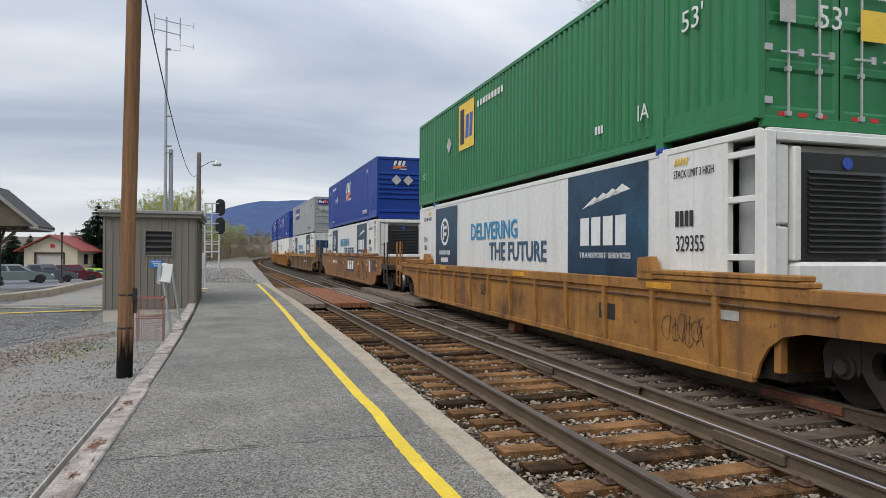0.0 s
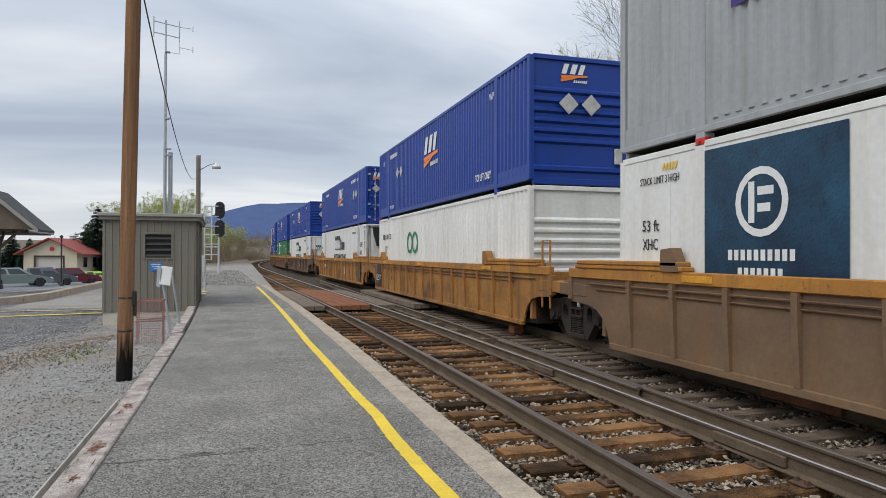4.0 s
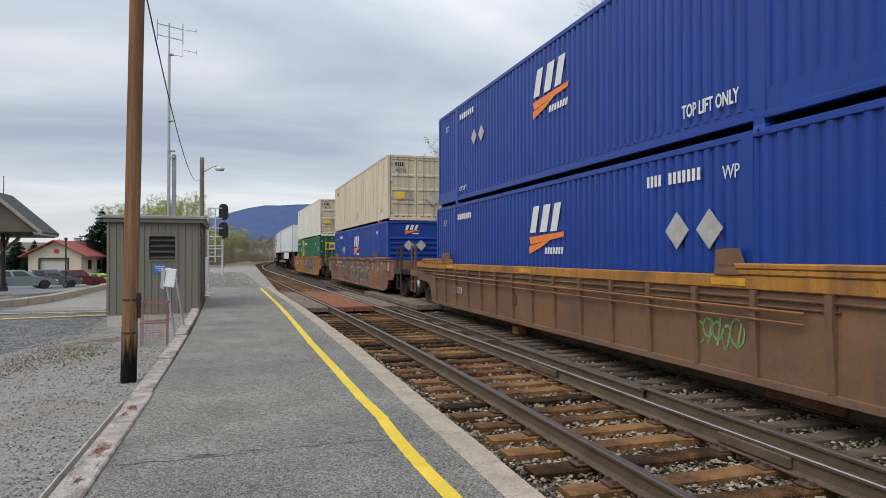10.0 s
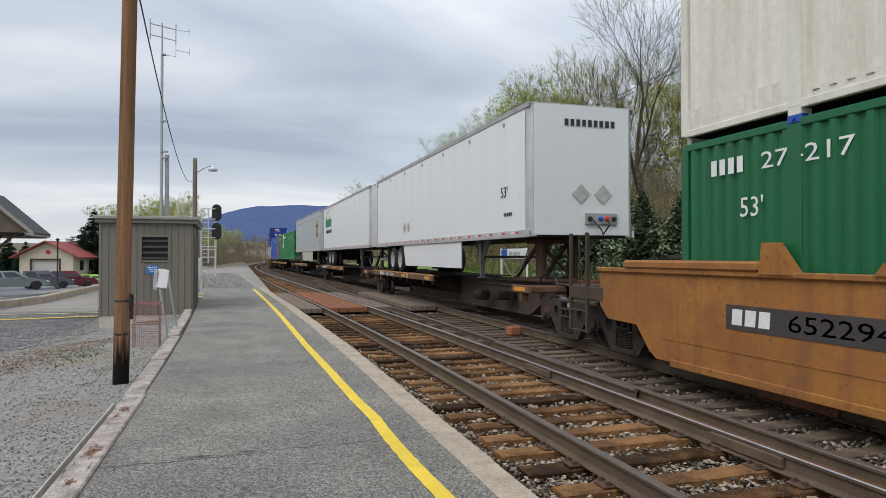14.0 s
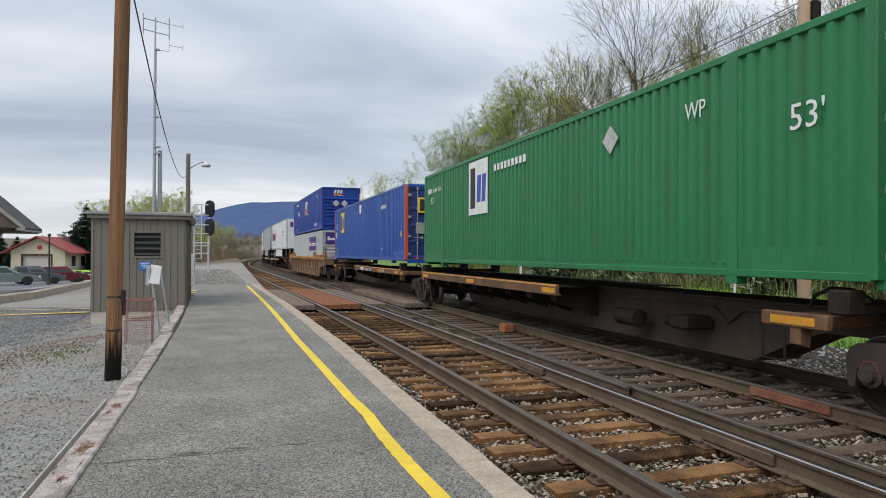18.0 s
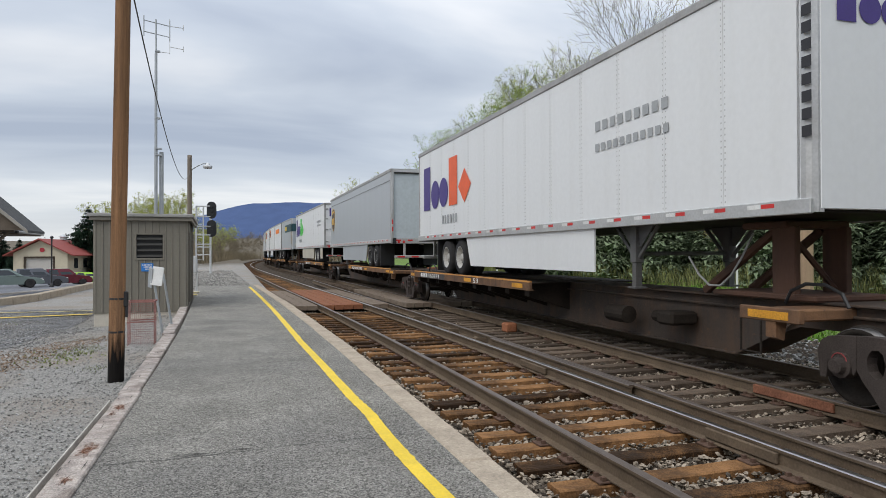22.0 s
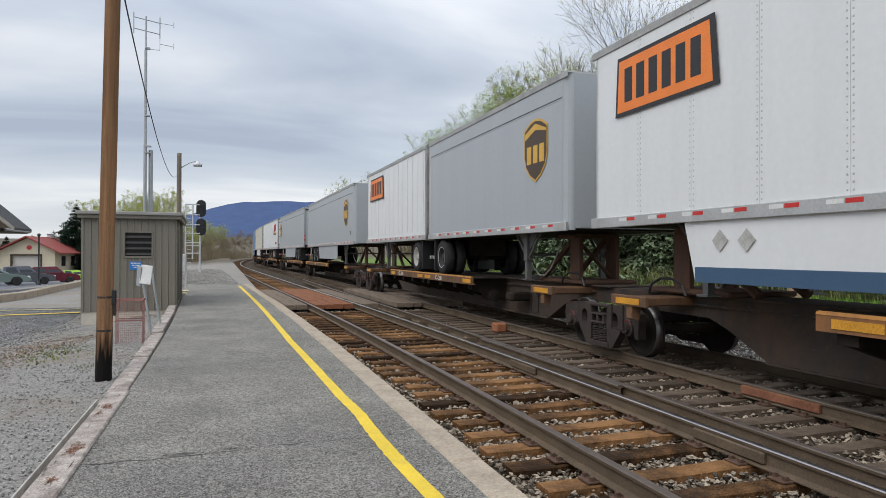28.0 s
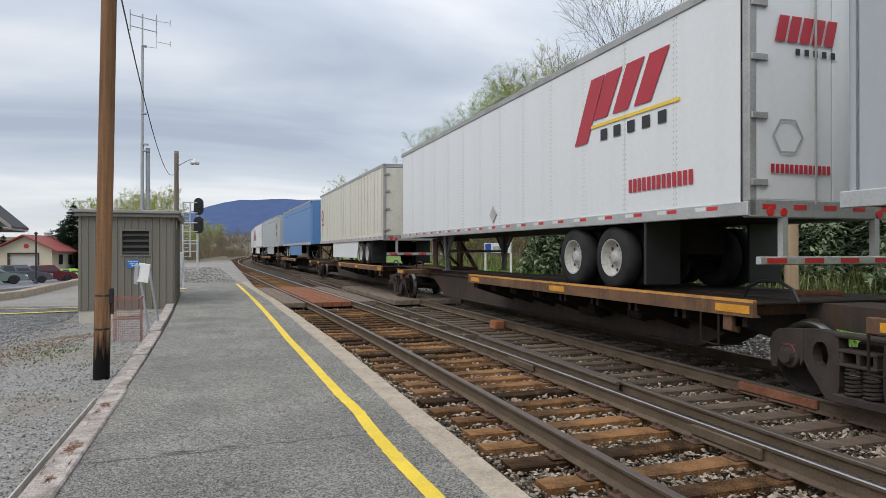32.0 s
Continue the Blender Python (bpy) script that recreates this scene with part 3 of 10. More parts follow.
r = part("turnout_rail", rail_mesh(RAIL_OUT, stray, -6, 43), RAIL, track_1)
part("rail_head", rail_mesh(HEAD_OUT, stray, -6, 43), RAILTOP_DULL, r)
r = part("point_rail", rail_mesh(RAIL_OUT, lambda y: stray(y) - 0.085, 7.3, 12.2), RAIL, track_1)
part("rail_head", rail_mesh(HEAD_OUT, lambda y: stray(y) - 0.085, 7.3, 12.2), RAILTOP_DULL, r)

tagged(part("ballast_bed", ribbon(1.80, 12.3, -640, 560, -0.90, -0.495), BALLAST), "brown-grey crushed stone ballast under the tracks", "ballast", kind="structure")


def tie_mesh(key, x0, x1, k):
    def build():
        g = random.Random(k)
        mb = MB()
        n = 6
        rows = []
        for i in range(n + 1):
            x = x0 + (x1 - x0) * i / n
            w = 0.112 + g.uniform(-0.008, 0.008)
            t = g.uniform(-0.012, 0.004)
            j = g.uniform(-0.01, 0.01)
            rows.append([(x, -w + j, -0.18), (x, -w + j, -0.012 + t), (x, -w + 0.018 + j, t), (x, j, t - g.uniform(0, 0.006)), (x, w - 0.018 + j, t), (x, w + j, -0.012 + t), (x, w + j, -0.18)])
        mb.sheet(rows)
        m = len(rows[0])
        mb.f += [tuple(range(m)), tuple(reversed(range(n * m, n * m + m)))]
        return mb
    return build


def plate_build():
    mb = MB().box(-0.16, 0.16, -0.09, 0.09, 0.0, 0.018, 0.004)
    for sx in (-0.105, 0.105):
        for sy in (-0.055, 0.055):
            mb.box(sx - 0.018, sx + 0.018, sy - 0.018, sy + 0.018, 0.018, 0.05)
    return mb


TIE_Z = RAIL_Z - 0.192
PLATE = mat("tie_plate_rust", (0.12, 0.075, 0.055), 0.85, 0.2, vary=0.25)
TIE_STEP = 0.535


def lay_ties(tr, cx, x0, x1, material, y0, y1, rails, plates_to):
    y, k = y0, 0
    while y < y1:
        a = math.degrees(-math.atan(slope(y)))
        side = bend_b(y) if tr == track_2 else bend(y)
        tie = part("tie", shared("tie%d_%.1f" % (k % 5, x0), tie_mesh("tie", x0, x1, k % 5 + 11), material), material, tr,
                   at=pose(cx + side + rng.uniform(-0.06, 0.06), y + rng.uniform(-0.035, 0.035), TIE_Z, rng.uniform(-1.5, 1.5), 0, a + rng.uniform(-0.8, 0.8)))
        if y < plates_to:
            for rx in rails:
                q = part("tie_plate", shared("tie_plate", plate_build, PLATE), PLATE, tie)
                q.matrix_basis = pose(rx - (tie.matrix_basis.translation.x - side - cx), 0, 0.0)
        y += TIE_STEP + rng.uniform(-0.03, 0.03)
        k += 1


lay_ties(track_1, TRACK_A, -1.32, 1.32, TIE, 0.6, 20.9, (-GAUGE, GAUGE), 16)
lay_ties(track_2, TRACK_B, -2.15, 1.4, TIE_DARK, 0.6, 20.9, (-GAUGE, stray(5) - TRACK_B), 14)
lay_ties(track_1, TRACK_A, -1.32, 1.32, TIE, 31.5, 62, (), 0)
lay_ties(track_2, TRACK_B, -1.32, 1.32, TIE_DARK, 31.5, 62, (), 0)
for tr, cx, material in ((track_1, TRACK_A, TIE), (track_2, TRACK_B, TIE_DARK)):
    mb = MB()
    y = -120.0
    while y < 190:
        if not (0.4 < y < 62):
            o = cx + (bend_b(y) if tr == track_2 else bend(y))
            mb.box(o - 1.32, o + 1.32, y - 0.115, y + 0.115, TIE_Z - 0.18, TIE_Z)
        y += TIE_STEP
    tagged(part("far_ties", mb, material, tr), "wooden ties", kind="stuff")

# spacer blocks and bars between the turnout rails
for y in (12.6, 14.3, 15.9, 17.3):
    mb = MB().tube((0, -0.1, -0.09), (0, 0.1, -0.09), 0.075, n=10)
    mb.box(-0.2, 0.2, -0.03, 0.03, -0.16, -0.03)
    part("spacer_block", mb, RAIL, track_1, at=pose((TRACK_A + GAUGE + stray(y)) / 2 + bend(y), y, RAIL_Z))
for y in (9.4, 5.0):
    part("joint_bar", MB().box(-0.06, -0.02, -0.45, 0.45, -0.14, -0.04, 0.01), RAIL, track_1, at=pose(TRACK_A + GAUGE + bend(y), y, RAIL_Z))
part("joint_bar", MB().box(-0.065, -0.02, -0.6, 0.6, -0.14, -0.03, 0.01), mat("red_rust", (0.23, 0.10, 0.06), 0.9, vary=0.3), track_2, at=pose(TRACK_B - GAUGE + bend_b(6.4), 6.4, RAIL_Z))
part("grease_box", MB().box(-0.14, 0.14, -0.16, 0.16, -0.2, 0.02, 0.03), mat("rust_orange", (0.28, 0.115, 0.06), 0.9, vary=0.3), track_2, at=pose(TRACK_B - GAUGE - 0.28 + bend_b(14.6), 14.6, RAIL_Z))

# board crossing
crossing = thing("board_crossing", "crossing of rust-red and grey boards between the rails", "crossing", kind="structure")
CY0, CY1 = 21.7, 31.2


def boards(x0, x1, n, material, lift=0.0, line=bend):
    w = (x1 - x0) / n
    for i in range(n):
        xm = x0 + w * (i + 0.5)
        L = 1.9
        k = int((CY1 - CY0) / L)
        for j in range(k):
            y0 = CY0 + j * (CY1 - CY0) / k
            y1 = CY0 + (j + 1) * (CY1 - CY0) / k
            mid = (y0 + y1) / 2
            part("plank", MB().box(-w / 2 + 0.008, w / 2 - 0.008, -(y1 - y0) / 2 + 0.006, (y1 - y0) / 2 - 0.006, -0.16, rng.uniform(-0.006, 0.004) + lift, 0.008), material, crossing,
                 at=pose(xm + line(mid), mid, RAIL_Z, 0, 0, math.degrees(-math.atan(slope(mid)))))


boards(1.82, 2.84, 3, PLANK_GREY, -0.01)
boards(3.06, 4.32, 4, PLANK_RED)
boards(4.56, 5.2, 2, PLANK_GREY)
boards(5.42, 6.32, 3, PLANK_GREY, 0.0, bend_b)
boards(6.55, 7.8, 3, PLANK_GREY, 0.0, bend_b)

# loose stones
def stones(name, n, place, size, material, label):
    g = np.random.RandomState(3)
    base = np.array([(0, 0, 1), (0.9, 0, 0.3), (0.28, 0.86, 0.3), (-0.73, 0.53, 0.3), (-0.73, -0.53, 0.3), (0.28, -0.86, 0.3), (0, 0, -0.5)], float)
    tri = np.array([(0, 1, 2), (0, 2, 3), (0, 3, 4), (0, 4, 5), (0, 5, 1), (6, 2, 1), (6, 3, 2), (6, 4, 3), (6, 5, 4), (6, 1, 5)])
    P = np.array([place(g) for _ in range(n)])
    S = size[0] + (size[1] - size[0]) * g.rand(n) ** 2
    V = base[None] * (0.7 + 0.6 * g.rand(n, 7, 1)) * S[:, None, None] * np.array([1, 1, 0.75])
    A = g.rand(n) * 6.283
    B = (g.rand(n) - 0.5) * 1.6
    ca, sa, cb, sb = np.cos(A)[:, None], np.sin(A)[:, None], np.cos(B)[:, None], np.sin(B)[:, None]
    x, y, z = V[..., 0], V[..., 1], V[..., 2]
    y, z = y * cb - z * sb, y * sb + z * cb
    x, y = x * ca - y * sa, x * sa + y * ca
    V = np.stack([x, y, z], -1) + P[:, None]
    F = (tri[None] + 7 * np.arange(n)[:, None, None]).reshape(-1, 3)
    me = bpy.data.meshes.new(name)
    me.from_pydata(V.reshape(-1, 3).tolist(), [], F.tolist())
    me.materials.append(material)
    return tagged(part(name, me, material), label, "gravel", kind="stuff")


def place_ballast(g):
    y = 1.2 + 30 * g.rand() ** 1.7
    x = 1.83 + g.rand() * (9.5 - 1.83)
    return (x + bend(y), y, -0.486 + 0.05 * g.rand())


def place_gravel(g):
    y = 2.5 + 17 * g.rand() ** 1.3
    x = -1.25 - 6 * g.rand() ** 1.2
    return (x, y, ground_z(x, y) + 0.005)


stones("ballast_stones", 95000, place_ballast, (0.014, 0.042), STONES, "grey and tan crushed ballast stones between the ties")
stones("gravel_stones", 46000, place_gravel, (0.005, 0.016), mat("gravel_stones_grey", (0.27, 0.265, 0.25), 0.95, vary=0.30, scale=4, island=True), "grey gravel stones beside the platform")

# ---- the train ----
SPEED = 15.1
MOVING = []          # (thing, its station at the start, its offset across, its height)


def paint(name, color, rough=0.45, dirt=0.35, dirt_color=(0.09, 0.075, 0.06), streak=0.25, vary=0.07, **kw):
    m = mat(name, color, max(rough, 0.4), 0.0, vary=vary, scale=0.8, dirt=dirt, dirt_color=dirt_color, dirt_scale=2.2, streak=streak, **kw)
    m.node_tree.nodes["Principled BSDF"].inputs["Specular IOR Level"].default_value = 0.42
    return m


BLUE = paint("container_blue", (0.005, 0.040, 0.26), 0.42, 0.3, (0.012, 0.032, 0.11))
BLUE_2 = paint("container_bright_blue", (0.018, 0.078, 0.34), 0.42, 0.6, (0.035, 0.05, 0.10), streak=0.15)
GREEN = paint("container_green", (0.018, 0.172, 0.058), 0.45, 0.4, (0.03, 0.07, 0.035))
GREEN_2 = paint("container_pale_green", (0.03, 0.17, 0.065), 0.5, 0.85, (0.022, 0.055, 0.03), streak=0.12)
GREEN_3 = paint("container_dark_green", (0.006, 0.115, 0.042), 0.45, 0.35, (0.03, 0.06, 0.035))
CREAM = paint("container_cream", (0.62, 0.535, 0.40), 0.55, 0.75, (0.34, 0.22, 0.12))
CREAM_2 = paint("container_pale_cream", (0.66, 0.64, 0.56), 0.55, 0.45, (0.40, 0.32, 0.22))
GREY = paint("container_grey", (0.33, 0.345, 0.35), 0.5, 0.4, (0.17, 0.165, 0.155))
GREY_2 = paint("container_light_grey", (0.44, 0.46, 0.46), 0.5, 0.35, (0.26, 0.24, 0.21))
WHITE = paint("container_white", (0.70, 0.70, 0.67), 0.45, 0.45, (0.48, 0.44, 0.37))
WHITE_T = paint("trailer_white", (0.68, 0.69, 0.69), 0.4, 0.18, (0.54, 0.53, 0.50), vary=0.025, streak=0.12)
DOOR_T = paint("pale_blue_grey_door", (0.45, 0.50, 0.52), 0.5, 0.25, (0.30, 0.32, 0.32))
CREAM_D = paint("rust_streaked_cream", (0.60, 0.51, 0.36), 0.6, 0.95, (0.17, 0.10, 0.05), streak=0.12)
BLUE_D = paint("grimy_blue_door", (0.014, 0.042, 0.17), 0.6, 0.9, (0.02, 0.022, 0.03))
GREY_T = paint("trailer_grey", (0.36, 0.385, 0.405), 0.42, 0.16, (0.27, 0.28, 0.285), vary=0.025, streak=0.12)
CREAM_T = paint("trailer_cream", (0.60, 0.58, 0.50), 0.45, 0.4, (0.42, 0.36, 0.27))
BLUE_T = paint("trailer_blue", (0.10, 0.22, 0.45), 0.45, 0.3, (0.09, 0.13, 0.22))
ALU = mat("brushed_aluminium", (0.50, 0.50, 0.49), 0.45, 0.55, vary=0.1, scale=2, dirt=0.4, dirt_color=(0.22, 0.2, 0.18))
ALU_DK = mat("grey_steel_frame", (0.34, 0.34, 0.33), 0.55, 0.2, vary=0.14, scale=2, dirt=0.5, dirt_color=(0.14, 0.12, 0.1))
STEEL_DK = mat("grimy_black_steel", (0.022, 0.0175, 0.014), 0.8, 0.0, vary=0.3, scale=2.5, dirt=0.6, dirt_color=(0.045, 0.033, 0.026))
CAST = mat("grimy_cast_steel", (0.056, 0.045, 0.040), 0.85, 0.1, vary=0.25, scale=4, bump=0.3, dirt=0.6, dirt_color=(0.045, 0.038, 0.033))
WHEEL = mat("wheel_steel", (0.024, 0.02, 0.017), 0.9, 0.0, vary=0.25, scale=3, dirt=0.5, dirt_color=(0.03, 0.025, 0.02))
TREAD = mat("polished_wheel_tread", (0.2, 0.19, 0.18), 0.45, 1.0, vary=0.06)
SKIRT_B = paint("beige_skirt", (0.46, 0.43, 0.355), 0.5, 0.4, (0.33, 0.29, 0.23))
SILL = grimy("rusty_black_girder", (0.050, 0.041, 0.035), (0.070, 0.051, 0.039), (0.10, 0.058, 0.036), 0.85)
TRESTLE = paint("rust_brown_trestle", (0.10, 0.05, 0.032), 0.8, 0.7, (0.05, 0.032, 0.024), bump=0.2, bump_scale=30)
RIM_D = mat("grimy_dark_rim", (0.026, 0.025, 0.024), 0.6, 0.2, vary=0.2)
RUBBER = mat("tyre_rubber", (0.026, 0.026, 0.028), 0.85, vary=0.2, scale=4, dirt=0.4, dirt_color=(0.09, 0.08, 0.07))
RIM_W = mat("white_rim", (0.40, 0.39, 0.36), 0.5, vary=0.2, dirt=0.7, dirt_color=(0.16, 0.13, 0.10), dirt_scale=6)
BLACK = mat("black_plastic", (0.014, 0.014, 0.015), 0.5, vary=0.15)
ORANGE_W = grimy("car_orange_yellow", (0.38, 0.18, 0.042), (0.25, 0.115, 0.04), (0.085, 0.042, 0.026))
ORANGE_B = grimy("car_bright_orange", (0.34, 0.148, 0.034), (0.27, 0.108, 0.033), (0.14, 0.06, 0.032))
BROWN_W = grimy("car_rust_brown", (0.185, 0.108, 0.066), (0.115, 0.07, 0.048), (0.22, 0.11, 0.05), 0.75)
BROWN_D = grimy("car_dark_brown", (0.125, 0.078, 0.055), (0.085, 0.056, 0.044), (0.15, 0.08, 0.045), 0.75)
LEG_DK = mat("dark_leg_steel", (0.13, 0.13, 0.128), 0.6, 0.2, vary=0.2, scale=4, dirt=0.5, dirt_color=(0.07, 0.06, 0.05))
BROWN_2 = grimy("car_red_brown", (0.25, 0.118, 0.076), (0.17, 0.085, 0.06), (0.10, 0.055, 0.042), 0.75)
DECK_RUST = grimy("deck_rust_brown", (0.19, 0.10, 0.05), (0.10, 0.058, 0.038), (0.05, 0.034, 0.026), 0.75)
TAN_B = grimy("car_drab_brown", (0.19, 0.12, 0.068), (0.12, 0.078, 0.052), (0.20, 0.105, 0.045), 0.75)
TAN_W = grimy("car_tan_brown", (0.30, 0.14, 0.05), (0.21, 0.095, 0.04), (0.10, 0.055, 0.034))
YEL_W = grimy("car_top_yellow", (0.44, 0.20, 0.036), (0.34, 0.145, 0.035), (0.16, 0.08, 0.04))
TAB = mat("yellow_reflector", (0.58, 0.27, 0.02), 0.6, vary=0.25, scale=3)
SIGN_W = mat("white_marking", (0.72, 0.72, 0.70), 0.6, vary=0.08, dirt=0.3, dirt_color=(0.4, 0.4, 0.38), dirt_scale=4)
SIGN_K = mat("black_marking", (0.022, 0.022, 0.025), 0.6, vary=0.1)
SIGN_PL = mat("silver_placard", (0.50, 0.49, 0.46), 0.45, 0.3, vary=0.2, scale=4, dirt=0.4)
ORANGE = mat("orange_marking", (0.80, 0.21, 0.03), 0.5, vary=0.08)
PURPLE = mat("purple_marking", (0.045, 0.022, 0.18), 0.5, vary=0.08)
LGREEN = mat("bright_green_marking", (0.05, 0.55, 0.06), 0.5, vary=0.08)
GOLD = mat("gold_marking", (0.62, 0.36, 0.05), 0.5, vary=0.1)
SHIELD = mat("brown_shield", (0.055, 0.030, 0.014), 0.5, vary=0.1)
REDMK = mat("red_marking", (0.40, 0.02, 0.035), 0.5, vary=0.08)
NAVY = grimy("navy_picture_panel", (0.010, 0.030, 0.062), (0.022, 0.095, 0.16), (0.008, 0.02, 0.042), 0.4)
CYAN = mat("cyan_lettering", (0.03, 0.24, 0.44), 0.5, vary=0.06)
SLATE = mat("slate_lettering", (0.04, 0.09, 0.16), 0.5, vary=0.06)
DKGREEN = mat("dark_green_marking", (0.01, 0.19, 0.075), 0.5, vary=0.06)
TEAL = mat("dark_teal_band", (0.012, 0.055, 0.065), 0.5, vary=0.08)
PANEL_Y = mat("yellow_panel", (0.80, 0.52, 0.04), 0.5, vary=0.08, dirt=0.25, dirt_color=(0.4, 0.28, 0.08), dirt_scale=5)
MARKBL = mat("blue_marking", (0.02, 0.07, 0.36), 0.5, vary=0.08)
RED_T = mat("red_tape", (0.52, 0.025, 0.02), 0.45, vary=0.1)
WHITE_TAPE = mat("white_tape", (0.66, 0.66, 0.64), 0.45, vary=0.1)
REDPOST = paint("red_post", (0.50, 0.09, 0.05), 0.5, 0.3)
PREFIX_BAR = 0.36

CL, CW, CH = 16.154, 1.295, 2.896


def flat(mb, x0, x1, z0, z1, d=0.003, skew=0.0):
    """A thin marking in reading coordinates: along, up."""
    return mb.prism([(x0, z0), (x1, z0), (x1 + skew, z1), (x0 + skew, z1)], 0.0, d, "z")


def poly(mb, pts, d=0.003):
    return mb.prism(pts, 0.0, d, "z")


# marks: plain shapes of the liveries, in reading coordinates, from (0, 0) to (width, height)
def mark_blocks_slant(parent, m, w, dk=False):
    """Three slanted white blocks over an orange swoosh and small white bars."""
    h = w * 0.62
    mb = MB()
    for i, k in enumerate((0.20, 0.22, 0.20)):
        x = i * w * 0.31
        poly(mb, [(x + 0.02 * w, h * 0.45), (x + k * w, h * 0.45), (x + (k + 0.12) * w, h), (x + w * 0.14, h)])
    part("white_mark", mb, SIGN_W, parent, at=m)
    mb = MB()
    poly(mb, [(0.0, h * 0.36), (w * 1.02, h * 0.43), (w * 1.0, h * 0.33), (w * 0.04, h * 0.20)])
    poly(mb, [(0.0, h * 0.17), (w * 0.66, h * 0.29), (w * 0.40, h * 0.15), (0.0, 0.0)])
    part("orange_swoosh", mb, ORANGE, parent, at=m)
    part("white_mark", bars(7, w * 0.52, h * 0.13, 0.3, 0.02 * w), SIGN_W, parent, at=m @ Matrix.Translation((w * 0.48, 0, 0)))


def mark_square(parent, m, w, panel, h=None, box=True):
    """A square panel with a black bar block and blue blocks."""
    h = h or w
    if box:
        part("logo_panel", flat(MB(), 0, w, 0, h), panel, parent, at=m)
    m2 = m @ Matrix.Translation((0, 0, 0.004))
    part("black_block", flat(MB(), w * 0.1, w * 0.36, h * 0.12, h * 0.88), SIGN_K, parent, at=m2)
    mb = MB()
    for x, k in ((0.44, 0.20), (0.70, 0.18)):
        flat(mb, w * x, w * (x + k), h * 0.22, h * 0.72, skew=0.04 * w)
    part("blue_mark", mb, MARKBL, parent, at=m2)


def ring(mb, cx, cz, r, t, a0=0.0, a1=360.0, sx=1.0, n=20):
    """A flat arc."""
    k = max(3, int(n * (a1 - a0) / 360))
    for i in range(k):
        u, v = radians(a0 + (a1 - a0) * i / k), radians(a0 + (a1 - a0) * (i + 1) / k)
        poly(mb, [(cx + math.cos(u) * r * sx, cz + math.sin(u) * r), (cx + math.cos(v) * r * sx, cz + math.sin(v) * r),
                  (cx + math.cos(v) * (r - t) * sx, cz + math.sin(v) * (r - t)), (cx + math.cos(u) * (r - t) * sx, cz + math.sin(u) * (r - t))])


def mark_two_tone(parent, m, w, first, second, sub=True):
    """Rounded blocks in one colour, then angular blocks in a second one, and a thin line of bars below."""
    h = w * 0.30
    mb = flat(MB(), 0, w * 0.16, 0.0, h)
    for x in (0.28, 0.47):
        poly(mb, [(w * x + math.cos(a) * w * 0.095, h * 0.32 + math.sin(a) * w * 0.095) for a in np.linspace(0, 6.2832, 19)[:-1]])
    part("first_mark", mb, first, parent, at=m)
    mb = flat(MB(), w * 0.585, w * 0.75, 0.0, h)
    poly(mb, [(w * 0.77, h * 0.34), (w * 0.885, 0), (w * 1.0, h * 0.34), (w * 0.885, h * 0.68)])
    part("second_mark", mb, second, parent, at=m)
    if sub:
        mb = MB()
        for i in range(6):
            flat(mb, w * (0.44 + i * 0.055), w * (0.44 + i * 0.055 + 0.03), -h * 0.36, -h * 0.18)
        part("thin_strip", mb, GREY, parent, at=m)


def mark_shield(parent, m, w):
    """A brown shield with a gold rim and gold blocks."""
    h = w * 1.22

    def out(k):
        pts = [(-0.5, 0.36), (-0.25, 0.46), (0, 0.5), (0.25, 0.46), (0.5, 0.36), (0.5, -0.08), (0.42, -0.26), (0.24, -0.4), (0, -0.5), (-0.24, -0.4), (-0.42, -0.26), (-0.5, -0.08)]
        return [(w / 2 + p[0] * w * k, h / 2 + p[1] * h * k) for p in pts]
    part("shield_rim", poly(MB(), out(1.0)), GOLD, parent, at=m)
    part("shield", poly(MB(), out(0.93)), SHIELD, parent, at=m @ Matrix.Translation((0, 0, 0.003)))
    mb = poly(MB(), [(0.06 * w, h * 0.80), (w * 0.5, h * 0.92), (w * 0.94, h * 0.80), (w * 0.94, h * 0.76), (w * 0.5, h * 0.82), (0.06 * w, h * 0.70)])
    for x in (0.14, 0.41, 0.68):
        flat(mb, w * x, w * (x + 0.19), h * 0.30, h * 0.58)
    part("gold_mark", mb, GOLD, parent, at=m @ Matrix.Translation((0, 0, 0.006)))


def bars(n, w, h, gap=0.35, skew=0.0):
    mb = MB()
    s = w / n
    for i in range(n):
        flat(mb, i * s, i * s + s * (1 - gap), 0, h, skew=skew)
    return mb


def diamond(parent, m, r):
    part("placard", poly(MB(), [(-r, 0), (0, -r), (r, 0), (0, r)], 0.012), SIGN_PL, parent, at=m)


def corrugated(y0, y1, z0, z1, pitch=0.215, depth=0.042):
    """A ribbed wall in the plane x = 0, which steps back by its depth (towards +x)."""
    n = max(1, round((y1 - y0) / pitch))
    p = (y1 - y0) / n
    top, bot = [], []
    for i in range(n):
        for u, d in ((0.0, 0), (0.36, 0), (0.5, depth), (0.86, depth)):
            top.append((d, y0 + (i + u) * p, z1))
            bot.append((d, y0 + (i + u) * p, z0))
    top.append((0, y1, z1))
    bot.append((0, y1, z0))
    return MB().sheet([bot, top])


def wall_panel():
    k = 16.0 / 26 - 0.004
    return MB().box(0.0, 0.03, -k, k, 0.2, 2.8, 0.003)


